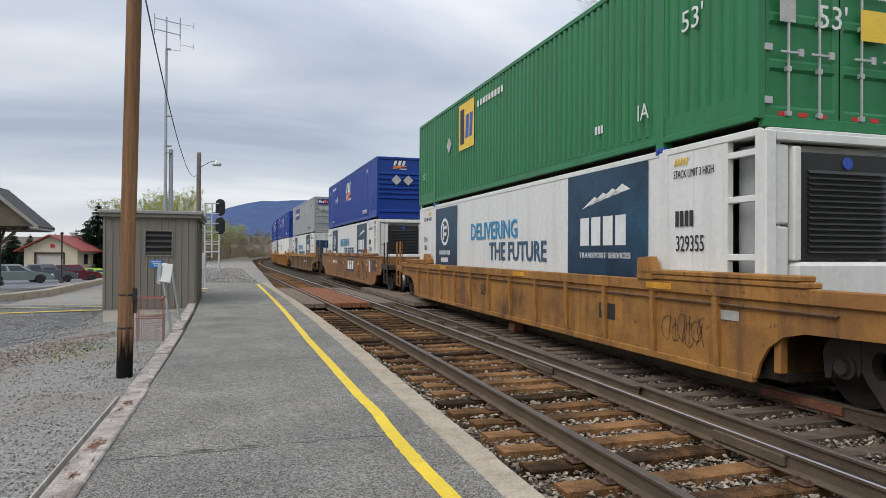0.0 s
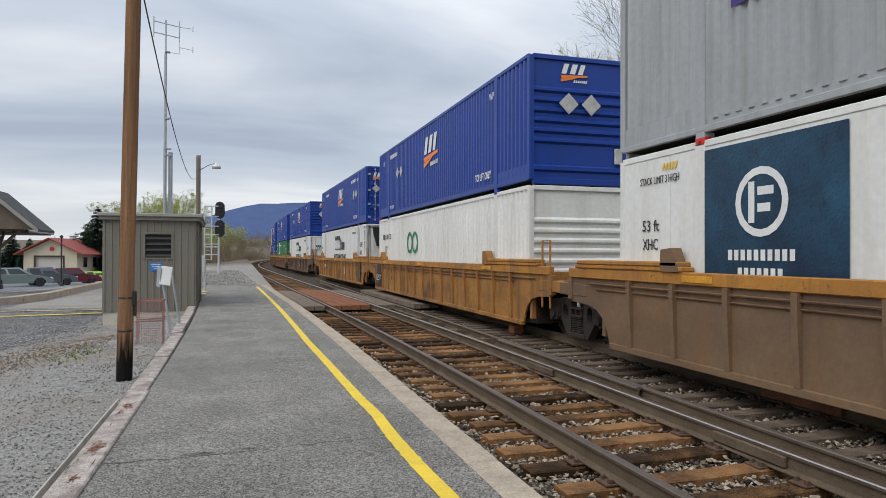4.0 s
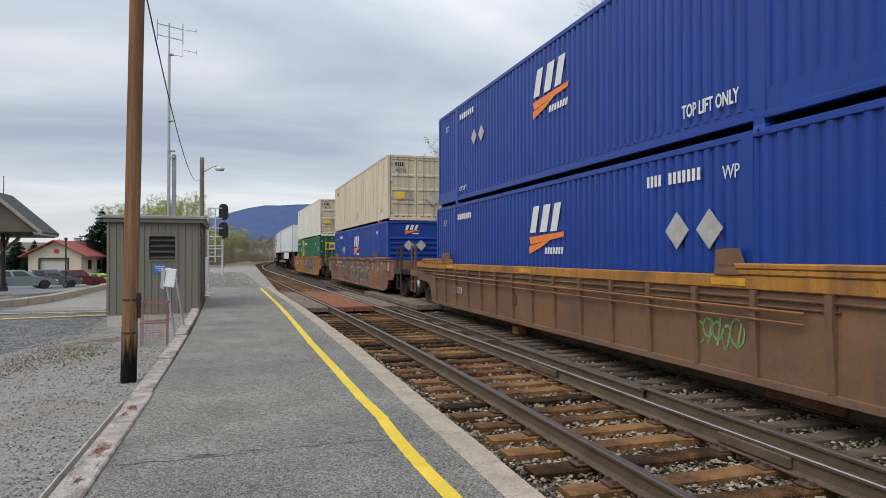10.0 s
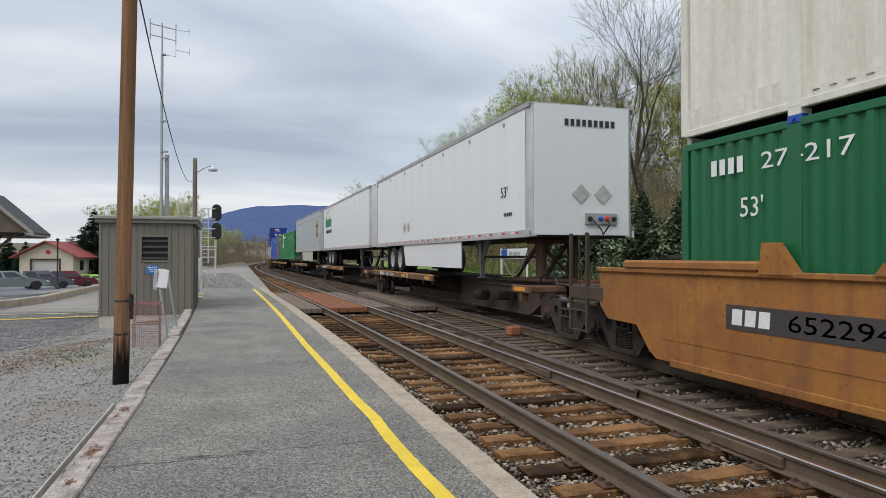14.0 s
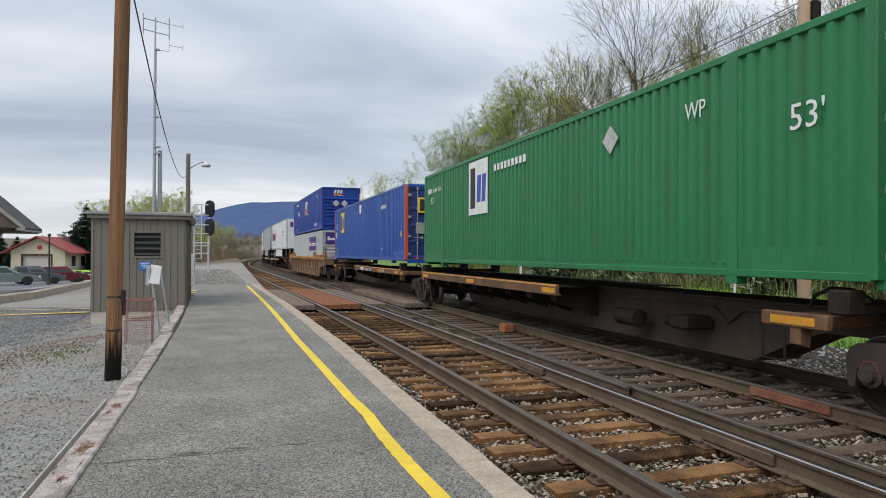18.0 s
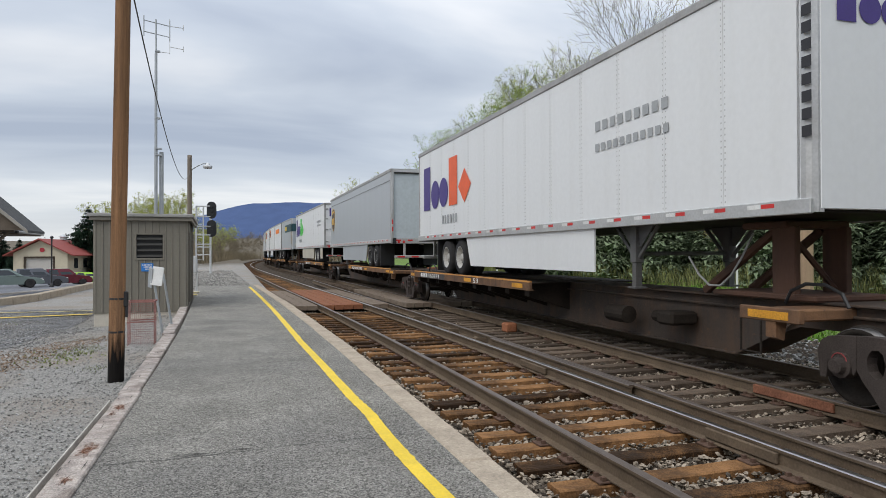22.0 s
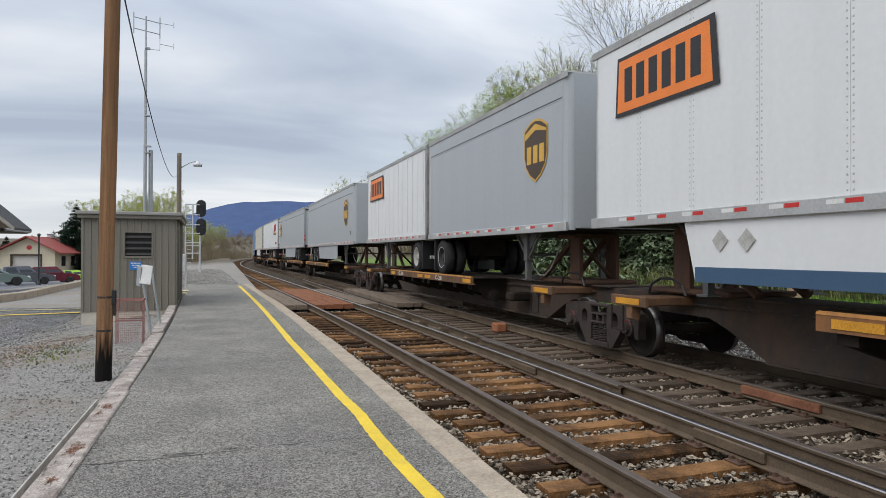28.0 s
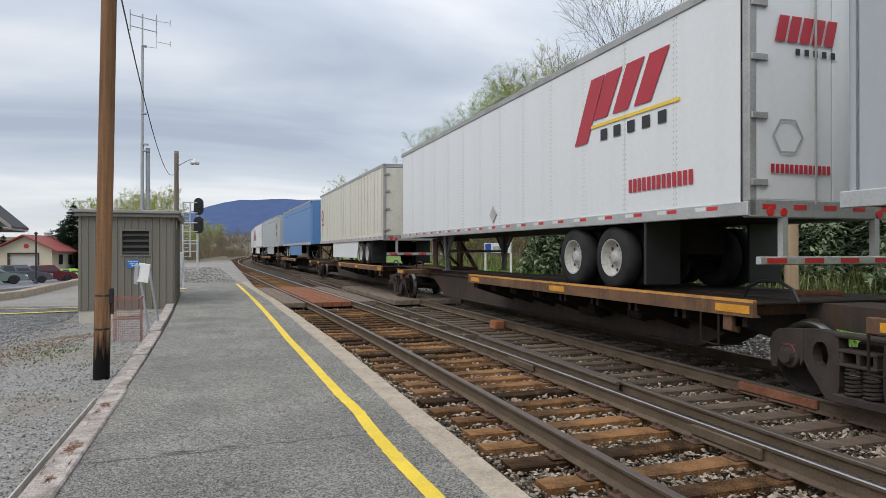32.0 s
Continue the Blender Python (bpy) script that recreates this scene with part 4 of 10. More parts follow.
def frame_rails():
    mb = MB()
    for s in (-1, 1):
        x = s * CW
        mb.box(min(x, x - s * 0.09), max(x, x - s * 0.09), -8.0, 8.0, 2.80, 2.896, 0.01)
        mb.box(min(x, x - s * 0.07), max(x, x - s * 0.07), -8.0, 8.0, 0.10, 0.19, 0.008)
        mb.box(min(x - s * 0.03, x - s * 0.06), max(x - s * 0.03, x - s * 0.06), -8.0, 8.0, 0.18, 0.30)
        for y in (-7.1, 7.1):
            mb.box(min(x - s * 0.015, x - s * 0.06), max(x - s * 0.015, x - s * 0.06), y - 0.9, y + 0.9, 0.18, 0.46)
    for y in (-CL / 2, CL / 2 - 0.1):
        mb.box(-CW + 0.1, CW - 0.1, y, y + 0.1, 2.79, 2.896, 0.01)
        mb.box(-CW + 0.1, CW - 0.1, y, y + 0.1, 0.02, 0.16, 0.01)
    return mb


def post(w=0.14):
    return MB().box(-0.06, 0.06, -w / 2, w / 2, 0.12, 2.86, 0.008)


def casting():
    return MB().box(-0.085, 0.085, -0.09, 0.09, -0.06, 0.06, 0.008)


def end_ribs():
    """Closed end with horizontal ribs (faces -y)."""
    mb = MB()
    rows = []
    for z, d in ((0.16, 0), (0.30, 0), (0.34, -0.05), (0.42, -0.05), (0.46, 0), (0.90, 0)):
        rows.append([(-1.18, d, z), (1.18, d, z)])
    z = 0.92
    for i in range(6):
        rows += [[(-1.18, 0, z), (1.18, 0, z)], [(-1.18, -0.055, z + 0.05), (1.18, -0.055, z + 0.05)], [(-1.18, -0.055, z + 0.10), (1.18, -0.055, z + 0.10)], [(-1.18, 0, z + 0.15), (1.18, 0, z + 0.15)]]
        z += 0.225
    rows += [[(-1.18, 0, 2.28), (1.18, 0, 2.28)], [(-1.18, 0, 2.82), (1.18, 0, 2.82)]]
    return mb.sheet(rows)


def door_leaf():
    """One door leaf, 1.14 wide from x = 0, ribbed (faces -y)."""
    mb = MB()
    rows = []
    for z, d in ((0.14, 0), (0.26, 0), (0.30, 0.03), (0.72, 0.03), (0.76, 0), (0.84, 0), (0.88, 0.03), (1.30, 0.03), (1.34, 0), (1.42, 0), (1.46, 0.03), (1.92, 0.03), (1.96, 0), (2.04, 0), (2.08, 0.03), (2.66, 0.03), (2.70, 0), (2.80, 0)):
        rows.append([(0.0, 0, z), (0.05, 0, z), (0.08, d, z), (1.06, d, z), (1.09, 0, z), (1.14, 0, z)])
    return mb.sheet(rows)


def door_plain():
    return MB().box(0.01, 1.13, 0.0, 0.03, 0.14, 2.8, 0.006)


def lock_rod():
    mb = MB().tube((0, -0.035, 0.16), (0, -0.035, 2.80), 0.017, n=6)
    for z in (0.2, 0.75, 1.35, 2.0, 2.74):
        mb.box(-0.035, 0.035, -0.05, 0.0, z - 0.03, z + 0.03)
    return mb


def lock_handle():
    return MB().box(-0.02, 0.34, -0.06, -0.04, -0.015, 0.015, 0.004).box(0.25, 0.32, -0.075, -0.03, -0.05, 0.05, 0.004)


def reefer_grille():
    mb = MB().box(-0.72, 0.72, -0.02, 0.0, 1.30, 2.62, 0.01)
    for i in range(15):
        z = 1.38 + i * 0.07
        mb.prism([(-0.06, z), (-0.02, z + 0.045), (-0.02, z + 0.015)], -0.62, 0.62, "x")
    return mb


def container(body, end="door", smooth=False, rods=ALU, label="", post_mat=None, dark_frame=None, end_mat=None, group="containers on the train"):
    c = thing("shipping_container", label, "container", group=group)
    fr = dark_frame or body
    for sx in (-1, 1):
        if smooth:
            for i in range(13):
                if end == "reefer" and i == (0 if sx < 0 else 12):
                    part("wall_panel", shared("short_panel", lambda: MB().box(0.0, 0.03, -0.29, 0.29, 0.2, 2.8, 0.003), body), body, c, at=pose(sx * (CW - 0.012), -7.06, 0, 0, 0, 0 if sx < 0 else 180))
                    part("frame_post", shared("frame_post", lambda: MB().box(-0.05, 0.05, -0.05, 0.05, 0.12, 2.8, 0.008), body), body, c, at=pose(sx * (CW - 0.06), -7.40, 0))
                    for z in (0.34, 1.32, 2.05, 2.62):
                        part("frame_rung", shared("frame_rung", lambda: MB().box(-0.04, 0.04, -0.29, 0.29, -0.04, 0.04, 0.006), body), body, c, at=pose(sx * (CW - 0.06), -7.66, z))
                    part("inner_panel", shared("inner_panel", lambda: MB().box(-0.02, 0.02, -0.33, 0.33, 0.2, 2.75, 0.004), GREY_2), GREY_2, c, at=pose(sx * (CW - 0.30), -7.68, 0))
                    continue
                part("wall_panel", shared("wall_panel", wall_panel, body), body, c, at=pose(sx * (CW - 0.012), sx * (8.0 - (i + 0.5) * 16.0 / 13), 0, 0, 0, 0 if sx < 0 else 180))
        else:
            for a, b in ((-8.02, -6.2), (-6.0, 6.0), (6.2, 8.02)):
                part("wall_section", shared("wall_%.1f" % (b - a), lambda: corrugated(-(b - a) / 2, (b - a) / 2, 0.26, 2.80), body), body, c, at=pose(sx * (CW - 0.012), -sx * (a + b) / 2, 0, 0, 0, 0 if sx < 0 else 180))
    part("frame", shared("frame_rails", frame_rails, fr), fr, c)
    part("roof", shared("roof", lambda: MB().box(-1.25, 1.25, -8.0, 8.0, 2.83, 2.872), body), body, c)
    part("floor", shared("floor_pan", lambda: MB().box(-1.22, 1.22, -8.0, 8.0, 0.1, 0.24), STEEL_DK), STEEL_DK, c)
    pm = post_mat or fr
    for sx in (-1, 1):
        for y in (-CL / 2 + 0.07, CL / 2 - 0.07):
            part("corner_post", shared("post", post, pm), pm, c, at=pose(sx * (CW - 0.062), y, 0))
        for y in (-6.1, 6.1):
            part("lift_post", shared("lift_post", lambda: post(0.20), fr), fr, c, at=pose(sx * (CW - 0.055), y, 0))
            for z in (0.07, CH - 0.058):
                part("casting", shared("casting", casting, fr), fr, c, at=pose(sx * (CW - 0.082), y, z))
    y0 = -CL / 2 + 0.03
    em = end_mat or body
    part("far_end", shared("end_ribs", end_ribs, body), body, c, at=pose(0, CL / 2 - 0.03, 0, 0, 0, 180))
    if end == "ribs":
        part("ribbed_end", shared("end_ribs", end_ribs, em), em, c, at=pose(0, y0 + 0.02, 0))
        part("data_box", shared("data_box", lambda: MB().box(-0.1, 0.1, -0.06, 0.0, -0.18, 0.18, 0.015), SIGN_PL), SIGN_PL, c, at=pose(0.93, y0 + 0.02, 0.70))
    elif end == "door":
        for s in (-1, 1):
            leaf = part("door", shared("door_plain" if smooth else "door_leaf", door_plain if smooth else door_leaf, em), em, c, at=pose(-1.15 if s < 0 else 0.01, y0, 0))
            for x in (0.32, 0.80):
                part("lock_rod", shared("lock_rod", lock_rod, rods), rods, leaf, at=pose(x, 0, 0))
                part("lock_handle", shared("lock_handle", lock_handle, rods), rods, leaf, at=pose(x - 0.12, 0, 0.95))
            for z in (0.35, 1.0, 1.7, 2.5):
                part("hinge", shared("hinge", lambda: MB().box(-0.07, 0.07, -0.03, 0.0, -0.045, 0.045, 0.006), rods), rods, leaf, at=pose(0.02 if s < 0 else 1.12, 0, z))
            tape = MB()
            for i in range(3):
                tape.box(0.2 + i * 0.3, 0.34 + i * 0.3, -0.006, 0.0, 0.17, 0.225)
            part("red_tape", tape, RED_T, leaf)
    elif end == "reefer" and label.endswith("block mark"):
        rim = part("unit_frame", shared("unit_frame_b", lambda: MB().box(-1.28, -1.16, -0.06, 0.1, 0.1, 2.86, 0.015).box(1.16, 1.28, -0.06, 0.1, 0.1, 2.86, 0.015).box(-1.16, 1.16, -0.04, 0.1, 2.76, 2.86, 0.015), ALU), ALU, c, at=pose(0, y0, 0))
        unit = part("cooling_unit", shared("cooling_unit_b", lambda: MB().box(-1.0, -0.35, -0.08, 0.3, 0.14, 2.70, 0.03).box(-0.34, 0.34, -0.08, 0.3, 0.14, 2.70, 0.03).box(0.35, 0.8, -0.08, 0.3, 0.14, 2.70, 0.03), em), em, c, at=pose(0, y0, 0))
        hexa = [(-0.98, 2.72), (0.92, 2.72), (0.88, 2.35), (0.72, 1.80), (0.30, 1.62), (-0.36, 1.62), (-0.76, 1.80), (-0.92, 2.35)]
        part("grille", shared("hex_grille", lambda: MB().prism(hexa, -0.22, -0.082, "y").prism([(x * 0.8, z * 0.8 + 0.46) for x, z in hexa], -0.235, -0.22, "y"), BLACK), BLACK, unit)
        part("badge", shared("badge_b", lambda: MB().lathe((0.0, 0, 0), [(-0.012, 0.10), (0, 0.11)], "y", 16), MARKBL), MARKBL, unit, at=pose(-0.02, -0.236, 2.62))
        part("ladder_panel", shared("ladder_panel", lambda: MB().box(0.86, 0.90, -0.05, 0.0, 0.2, 2.7).box(1.08, 1.12, -0.05, 0.0, 0.2, 2.7).box(0.86, 1.12, 0.0, 0.1, 0.14, 2.7), ALU_DK), ALU_DK, rim)
    elif end == "reefer":
        part("unit_frame", shared("unit_frame", lambda: MB().box(-1.28, -1.12, -0.06, 0.1, 0.1, 2.86, 0.015).box(1.12, 1.28, -0.06, 0.1, 0.1, 2.86, 0.015).box(-1.12, 1.12, -0.04, 0.1, 2.74, 2.86, 0.015), em), em, c, at=pose(0, y0, 0))
        unit = part("cooling_unit", shared("cooling_unit", lambda: MB().box(-0.86, 0.86, -0.10, 0.3, 0.14, 1.27, 0.05).box(-0.86, -0.74, -0.06, 0.3, 1.28, 2.68, 0.02).box(0.74, 0.86, -0.06, 0.3, 1.28, 2.68, 0.02).box(-1.1, 1.1, 0.2, 0.3, 0.14, 2.74), em), em, c, at=pose(0, y0, 0))
        part("grille", shared("grille", reefer_grille, BLACK), BLACK, unit)
        part("badge", shared("badge", lambda: MB().lathe((0.0, 0, 0), [(-0.012, 0.075), (0, 0.08)], "y", 16), MARKBL), MARKBL, unit, at=pose(0, -0.025, 2.5))
        part("side_panel", shared("side_panel", lambda: MB().box(-1.1, -0.88, 0.0, 0.2, 0.14, 0.9, 0.02).box(-1.1, -0.88, 0.0, 0.2, 0.93, 1.7, 0.02).box(-1.1, -0.88, 0.0, 0.2, 1.73, 2.7, 0.02).box(0.88, 1.1, 0.0, 0.2, 0.14, 1.3, 0.02).box(0.88, 1.1, 0.0, 0.2, 1.33, 2.7, 0.02), em), em, unit)
    return c


SX = -CW - 0.001
EY = -CL / 2 - 0.012


def dress(c, livery, end, number=""):
    """Markings of a container on its near side and near end."""
    if livery == "blue":
        mark_blocks_slant(c, on_side(SX, 0.55, 1.40), 1.65)
        for y in (4.5, 3.9) if end == "ribs" else (-4.7, -5.4):
            diamond(c, on_side(SX, y, 1.72), 0.22 if end == "ribs" else 0.27)
        if end == "door":
            part("number_strip", bars(4, 0.4, 0.17), SIGN_W, c, at=on_side(SX, -3.95, 2.4))
            part("number_strip", bars(7, 0.75, 0.17), SIGN_W, c, at=on_side(SX, -4.5, 2.4))
        letter("TOP LIFT ONLY", 0.26, SIGN_W, c, on_side(SX, -4.62, 0.40), 1.15, 0.006)
        letter("TOP LIFT", 0.18, SIGN_W, c, on_side(SX, 5.9, 0.36), 0.75)
        letter("WP", 0.26, SIGN_W, c, on_side(SX, -5.65, 2.35), 0.32)
        letter("53'", 0.24, SIGN_W, c, on_side(SX, 7.2, 2.3))
        part("number_strip", bars(7, 1.3, 0.16), SIGN_W, c, at=on_side(SX, 5.8, 2.42))
        if end == "ribs":
            mark_blocks_slant(c, on_end(-0.52, EY + 0.04, 2.32), 0.66)
            for x in (-0.36, 0.20):
                diamond(c, on_end(x, EY - 0.03, 1.82), 0.24)
            part("number_strip", bars(10, 1.5, 0.10), SIGN_W, c, at=Matrix.Translation((1.22, EY, 2.5)) @ FACE @ Matrix.Rotation(radians(-90), 4, "Z"))
        elif end == "door":
            for x in (-0.95, 0.2):
                mark_blocks_slant(c, on_end(x, EY - 0.005, 2.2), 0.62)
            for x in (-0.78, -0.3):
                diamond(c, on_end(x, EY - 0.008, 1.78), 0.2)
            part("number_strip", bars(10, 0.8, 0.14), SIGN_W, c, at=on_end(0.22, EY - 0.005, 1.86))
            for i in range(7):
                part("data_text", bars(9, 0.5, 0.035), SIGN_W, c, at=on_end(0.25, EY - 0.005, 1.72 - i * 0.075))
    elif livery in ("green_y", "green_w", "bright_blue"):
        pan = SIGN_W if livery == "green_w" else PANEL_Y
        mark_square(c, on_side(SX, 5.87 if livery == "bright_blue" else 3.7, 1.38 if livery != "bright_blue" else 1.5), 1.38 if livery != "bright_blue" else 1.1, pan)
        if livery != "bright_blue":
            diamond(c, on_side(SX, 4.6 if livery == "green_y" else -3.3, 1.9 if livery == "green_y" else 2.25), 0.24)
            letter("53'", 0.42, SIGN_W, c, on_side(SX, -7.0, 1.75))
            far_set = number == "644102"
            letter("53'", 0.29 if far_set else 0.34, SIGN_W, c, on_side(SX, 7.3 if far_set else 6.95, 1.93 if far_set else 1.85))
            letter("WP", 0.34, SIGN_W, c, on_side(SX, -5.2, 2.2), 0.42)
            part("number_strip", bars(9, 1.9, 0.16), SIGN_W, c, at=on_side(SX, 1.9, 2.35))
            part("number_strip", bars(4, 0.42 if far_set else 0.62, 0.15 if far_set else 0.2, 0.35), SIGN_W, c, at=on_side(SX, 7.62 if far_set else 7.45, 2.27 if far_set else 2.4))
            letter(number or "274217", 0.21 if far_set else 0.28, SIGN_W, c, on_side(SX, 7.08 if far_set else 6.6, 2.27 if far_set else 2.4), 0.95 if far_set else 1.25)
        else:
            letter("53", 0.42, SIGN_W, c, on_side(SX, 7.4, 1.75))
            part("number_strip", bars(7, 0.9, 0.15), SIGN_W, c, at=on_side(SX, -4.2, 2.2))
            part("notice", flat(MB(), 0, 0.42, 0, 0.42), SIGN_W, c, at=on_side(SX, 0.5, 2.28))
            part("notice", flat(MB(), 0, 0.3, 0, 0.32), SIGN_W, c, at=on_side(SX, 7.45, 1.25))
            for y in (-7.45, 7.2):
                part("notice", flat(MB(), 0, 0.16, 0, 0.2), PANEL_Y, c, at=on_side(SX, y, 1.0 if y < 0 else 0.5))
            part("notice", flat(MB(), 0, 0.16, 0, 0.08), SIGN_W, c, at=on_side(SX, -4.3, 0.52))
        if end == "door":
            for x in ((-0.82, 0.32) if livery == "bright_blue" else (-0.86,)):
                mark_square(c, on_end(x, EY - 0.006, 1.86), 0.72, pan, 0.55)
            if livery != "bright_blue":
                diamond(c, on_end(0.34, EY - 0.008, 2.0), 0.26)
                part("number_strip", bars(4, 0.4, 0.16), SIGN_W, c, at=on_end(0.62, EY - 0.006, 2.05))
                letter(number or "274217", 0.2, SIGN_W, c, on_end(0.62, EY - 0.006, 1.82), 0.46)
                letter("WARNING", 0.15, SIGN_W, c, on_end(-1.02, EY - 0.006, 1.08), 0.52)
                letter("HIGH CUBE", 0.13, SIGN_W, c, on_end(-1.0, EY - 0.006, 0.9), 0.5)
                letter("53'", 0.32, SIGN_W, c, on_end(-0.42, EY - 0.006, 0.86))
            else:
                part("notice", flat(MB(), 0, 0.48, 0, 0.4), SIGN_PL, c, at=on_end(-0.9, EY - 0.006, 1.1))
                for i in range(6):
                    part("data_text", bars(9, 0.5, 0.04), SIGN_W, c, at=on_end(0.2, EY - 0.006, 1.5 - i * 0.08))
    elif livery == "green_top":
        mark_square(c, on_side(SX, 3.55, 1.38), 1.3, PANEL_Y)
        diamond(c, on_side(SX, 4.5, 1.7), 0.24)
        letter("53'", 0.42, SIGN_W, c, on_side(SX, -6.6, 1.6))
        letter("53'", 0.28, SIGN_W, c, on_side(SX, 7.5, 0.95))
        part("number_strip", bars(9, 1.9, 0.16), SIGN_W, c, at=on_side(SX, 2.0, 2.35))
        letter("IA", 0.36, SIGN_W, c, on_side(SX, -5.5, 0.55), 0.3)
        part("notice", bars(3, 0.3, 0.14), SIGN_W, c, at=on_side(SX, -4.2, 0.55))
        letter("WARNING", 0.2, SIGN_W, c, on_end(-1.0, EY - 0.006, 2.22), 0.75)
        letter("HIGH CUBE", 0.2, SIGN_W, c, on_end(-1.0, EY - 0.006, 1.97), 0.78)
        letter("53'", 0.42, SIGN_W, c, on_end(-0.4, EY - 0.006, 1.3))
        part("notice", flat(MB(), 0, 0.24, 0, 0.34), SIGN_PL, c, at=on_end(-0.98, EY - 0.006, 1.32))
        part("notice", flat(MB(), 0, 0.42, 0, 0.4), PANEL_Y, c, at=on_end(0.3, EY - 0.006, 1.2))
        for i in range(6):
            part("data_text", bars(9, 0.5, 0.05), SIGN_W, c, at=on_end(0.25, EY - 0.006, 2.2 - i * 0.09))
    elif livery == "cream":
        diamond(c, on_side(SX, -0.4, 0.70), 0.26)
        part("notice", flat(MB(), 0, 0.3, 0, 0.16), PANEL_Y, c, at=on_side(SX, -6.4, 0.45))
        part("number_strip", bars(4, 0.4, 0.17), SIGN_K, c, at=on_end(-0.96, EY - 0.006, 2.4))
        letter(number or "602978", 0.19, SIGN_K, c, on_end(-0.96, EY - 0.006, 2.16), 0.48)
        part("notice", flat(MB(), 0, 0.42, 0, 0.3), PANEL_Y, c, at=on_end(-0.96, EY - 0.006, 0.98))
        part("notice", flat(MB(), 0, 0.2, 0, 0.3), ALU_DK, c, at=on_end(-0.38, EY - 0.006, 0.98))
        diamond(c, on_end(0.75, EY - 0.03, 0.95), 0.27)
        part("number_strip", bars(4, 0.5, 0.15), SIGN_K, c, at=on_side(SX, 6.9, 2.35))
    elif livery == "grey":
        part("purple_panel", flat(MB(), 0, 3.4, 0, 0.98), PURPLE, c, at=on_side(SX, 5.5 if end == "door" else -2.05, 1.58))
        m = on_side(SX - 0.004, 5.35 if end == "door" else -2.2, 1.88)
        mark_two_tone(c, m, 1.3, SIGN_W, ORANGE, sub=False)
        part("white_mark", bars(10, 1.65, 0.22), SIGN_W, c, at=m @ Matrix.Translation((1.45, 0.02, 0)))
        for y in (-4.0, -4.5) if end == "door" else (5.6, 5.95):
            diamond(c, on_side(SX, y, 1.75 if end == "door" else 1.3), 0.25)
        letter("WP", 0.3, SIGN_K, c, on_side(SX, -6.35, 2.15), 0.4)
        if end == "door":
            letter("TOP LIFT ONLY", 0.24, SIGN_K, c, on_side(SX, -4.1, 0.42), 1.3)
            for x in (-0.98, 0.15):
                part("purple_panel", flat(MB(), 0, 0.9, 0, 0.42), PURPLE, c, at=on_end(x, EY - 0.006, 2.28))
            mark_two_tone(c, on_end(-0.92, EY - 0.012, 2.4), 0.75, SIGN_W, ORANGE, sub=False)
            part("white_mark", bars(9, 0.75, 0.14), SIGN_W, c, at=on_end(0.2, EY - 0.012, 2.42))
            for x in (-0.72, -0.28):
                diamond(c, on_end(x, EY - 0.008, 1.95), 0.23)
            letter("594211", 0.16, SIGN_K, c, on_end(0.55, EY - 0.006, 1.82), 0.5)
            part("number_strip", bars(4, 0.3, 0.15), SIGN_K, c, at=on_end(0.2, EY - 0.006, 1.82))
            part("notice", flat(MB(), 0, 0.4, 0, 0.26), SIGN_W, c, at=on_end(0.6, EY - 0.006, 0.86))
        else:
            part("purple_panel", flat(MB(), 0, 2.1, 0, 0.72), PURPLE, c, at=on_end(-1.05, EY - 0.03, 2.02))
            mark_two_tone(c, on_end(-0.92, EY - 0.036, 2.24), 0.85, SIGN_W, ORANGE, sub=False)
            part("white_mark", bars(10, 0.95, 0.17), SIGN_W, c, at=on_end(0.02, EY - 0.036, 2.26))
            for x in (-0.75, -0.1):
                diamond(c, on_end(x, EY - 0.03, 1.25), 0.24)
    elif livery in ("navy", "navy_2"):
        part("navy_panel", flat(MB(), 0, 2.2, 0, 2.55), NAVY, c, at=on_side(SX - 0.002, 6.0, 0.2))
        part("navy_panel", flat(MB(), 0, 2.62, 0, 2.6), NAVY, c, at=on_side(SX - 0.002, -3.1, 0.2))
        m = on_side(SX - 0.007, -3.6, 1.5)
        part("letter_mark", bars(4, 1.6, 0.5, 0.22), SIGN_W, c, at=m)
        swirl = MB()
        for k in range(4):
            poly(swirl, [(0.05 + k * 0.3, 0.66 + 0.05 * k), (0.5 + k * 0.30, 0.86 + 0.05 * k), (0.75 + k * 0.30, 0.78 + 0.04 * k), (0.4 + k * 0.28, 0.74 + 0.04 * k)])
        part("white_streak", swirl, SIGN_W, c, at=m)
        letter("TRANSPORT SERVICES", 0.14, SIGN_W, c, m @ Matrix.Translation((-0.05, -0.22, 0)), 1.7)
        part("web_strip", bars(12, 1.5, 0.1), PANEL_Y, c, at=m @ Matrix.Translation((0.1, -0.72, 0)))
        m = on_side(SX - 0.007, 5.6, 1.3)
        rg = MB()
        ring(rg, 0.6, 0.7, 0.42, 0.09)
        flat(rg, 0.4, 0.5, 0.45, 0.95)
        flat(rg, 0.55, 0.8, 0.78, 0.88)
        flat(rg, 0.55, 0.75, 0.58, 0.68)
        part("round_mark", rg, SIGN_W, c, at=m)
        part("white_mark", bars(10, 1.1, 0.13), SIGN_W, c, at=m @ Matrix.Translation((0.05, 0.0, 0)))
        part("white_mark", bars(7, 0.75, 0.13), SIGN_W, c, at=m @ Matrix.Translation((0.22, -0.22, 0)))
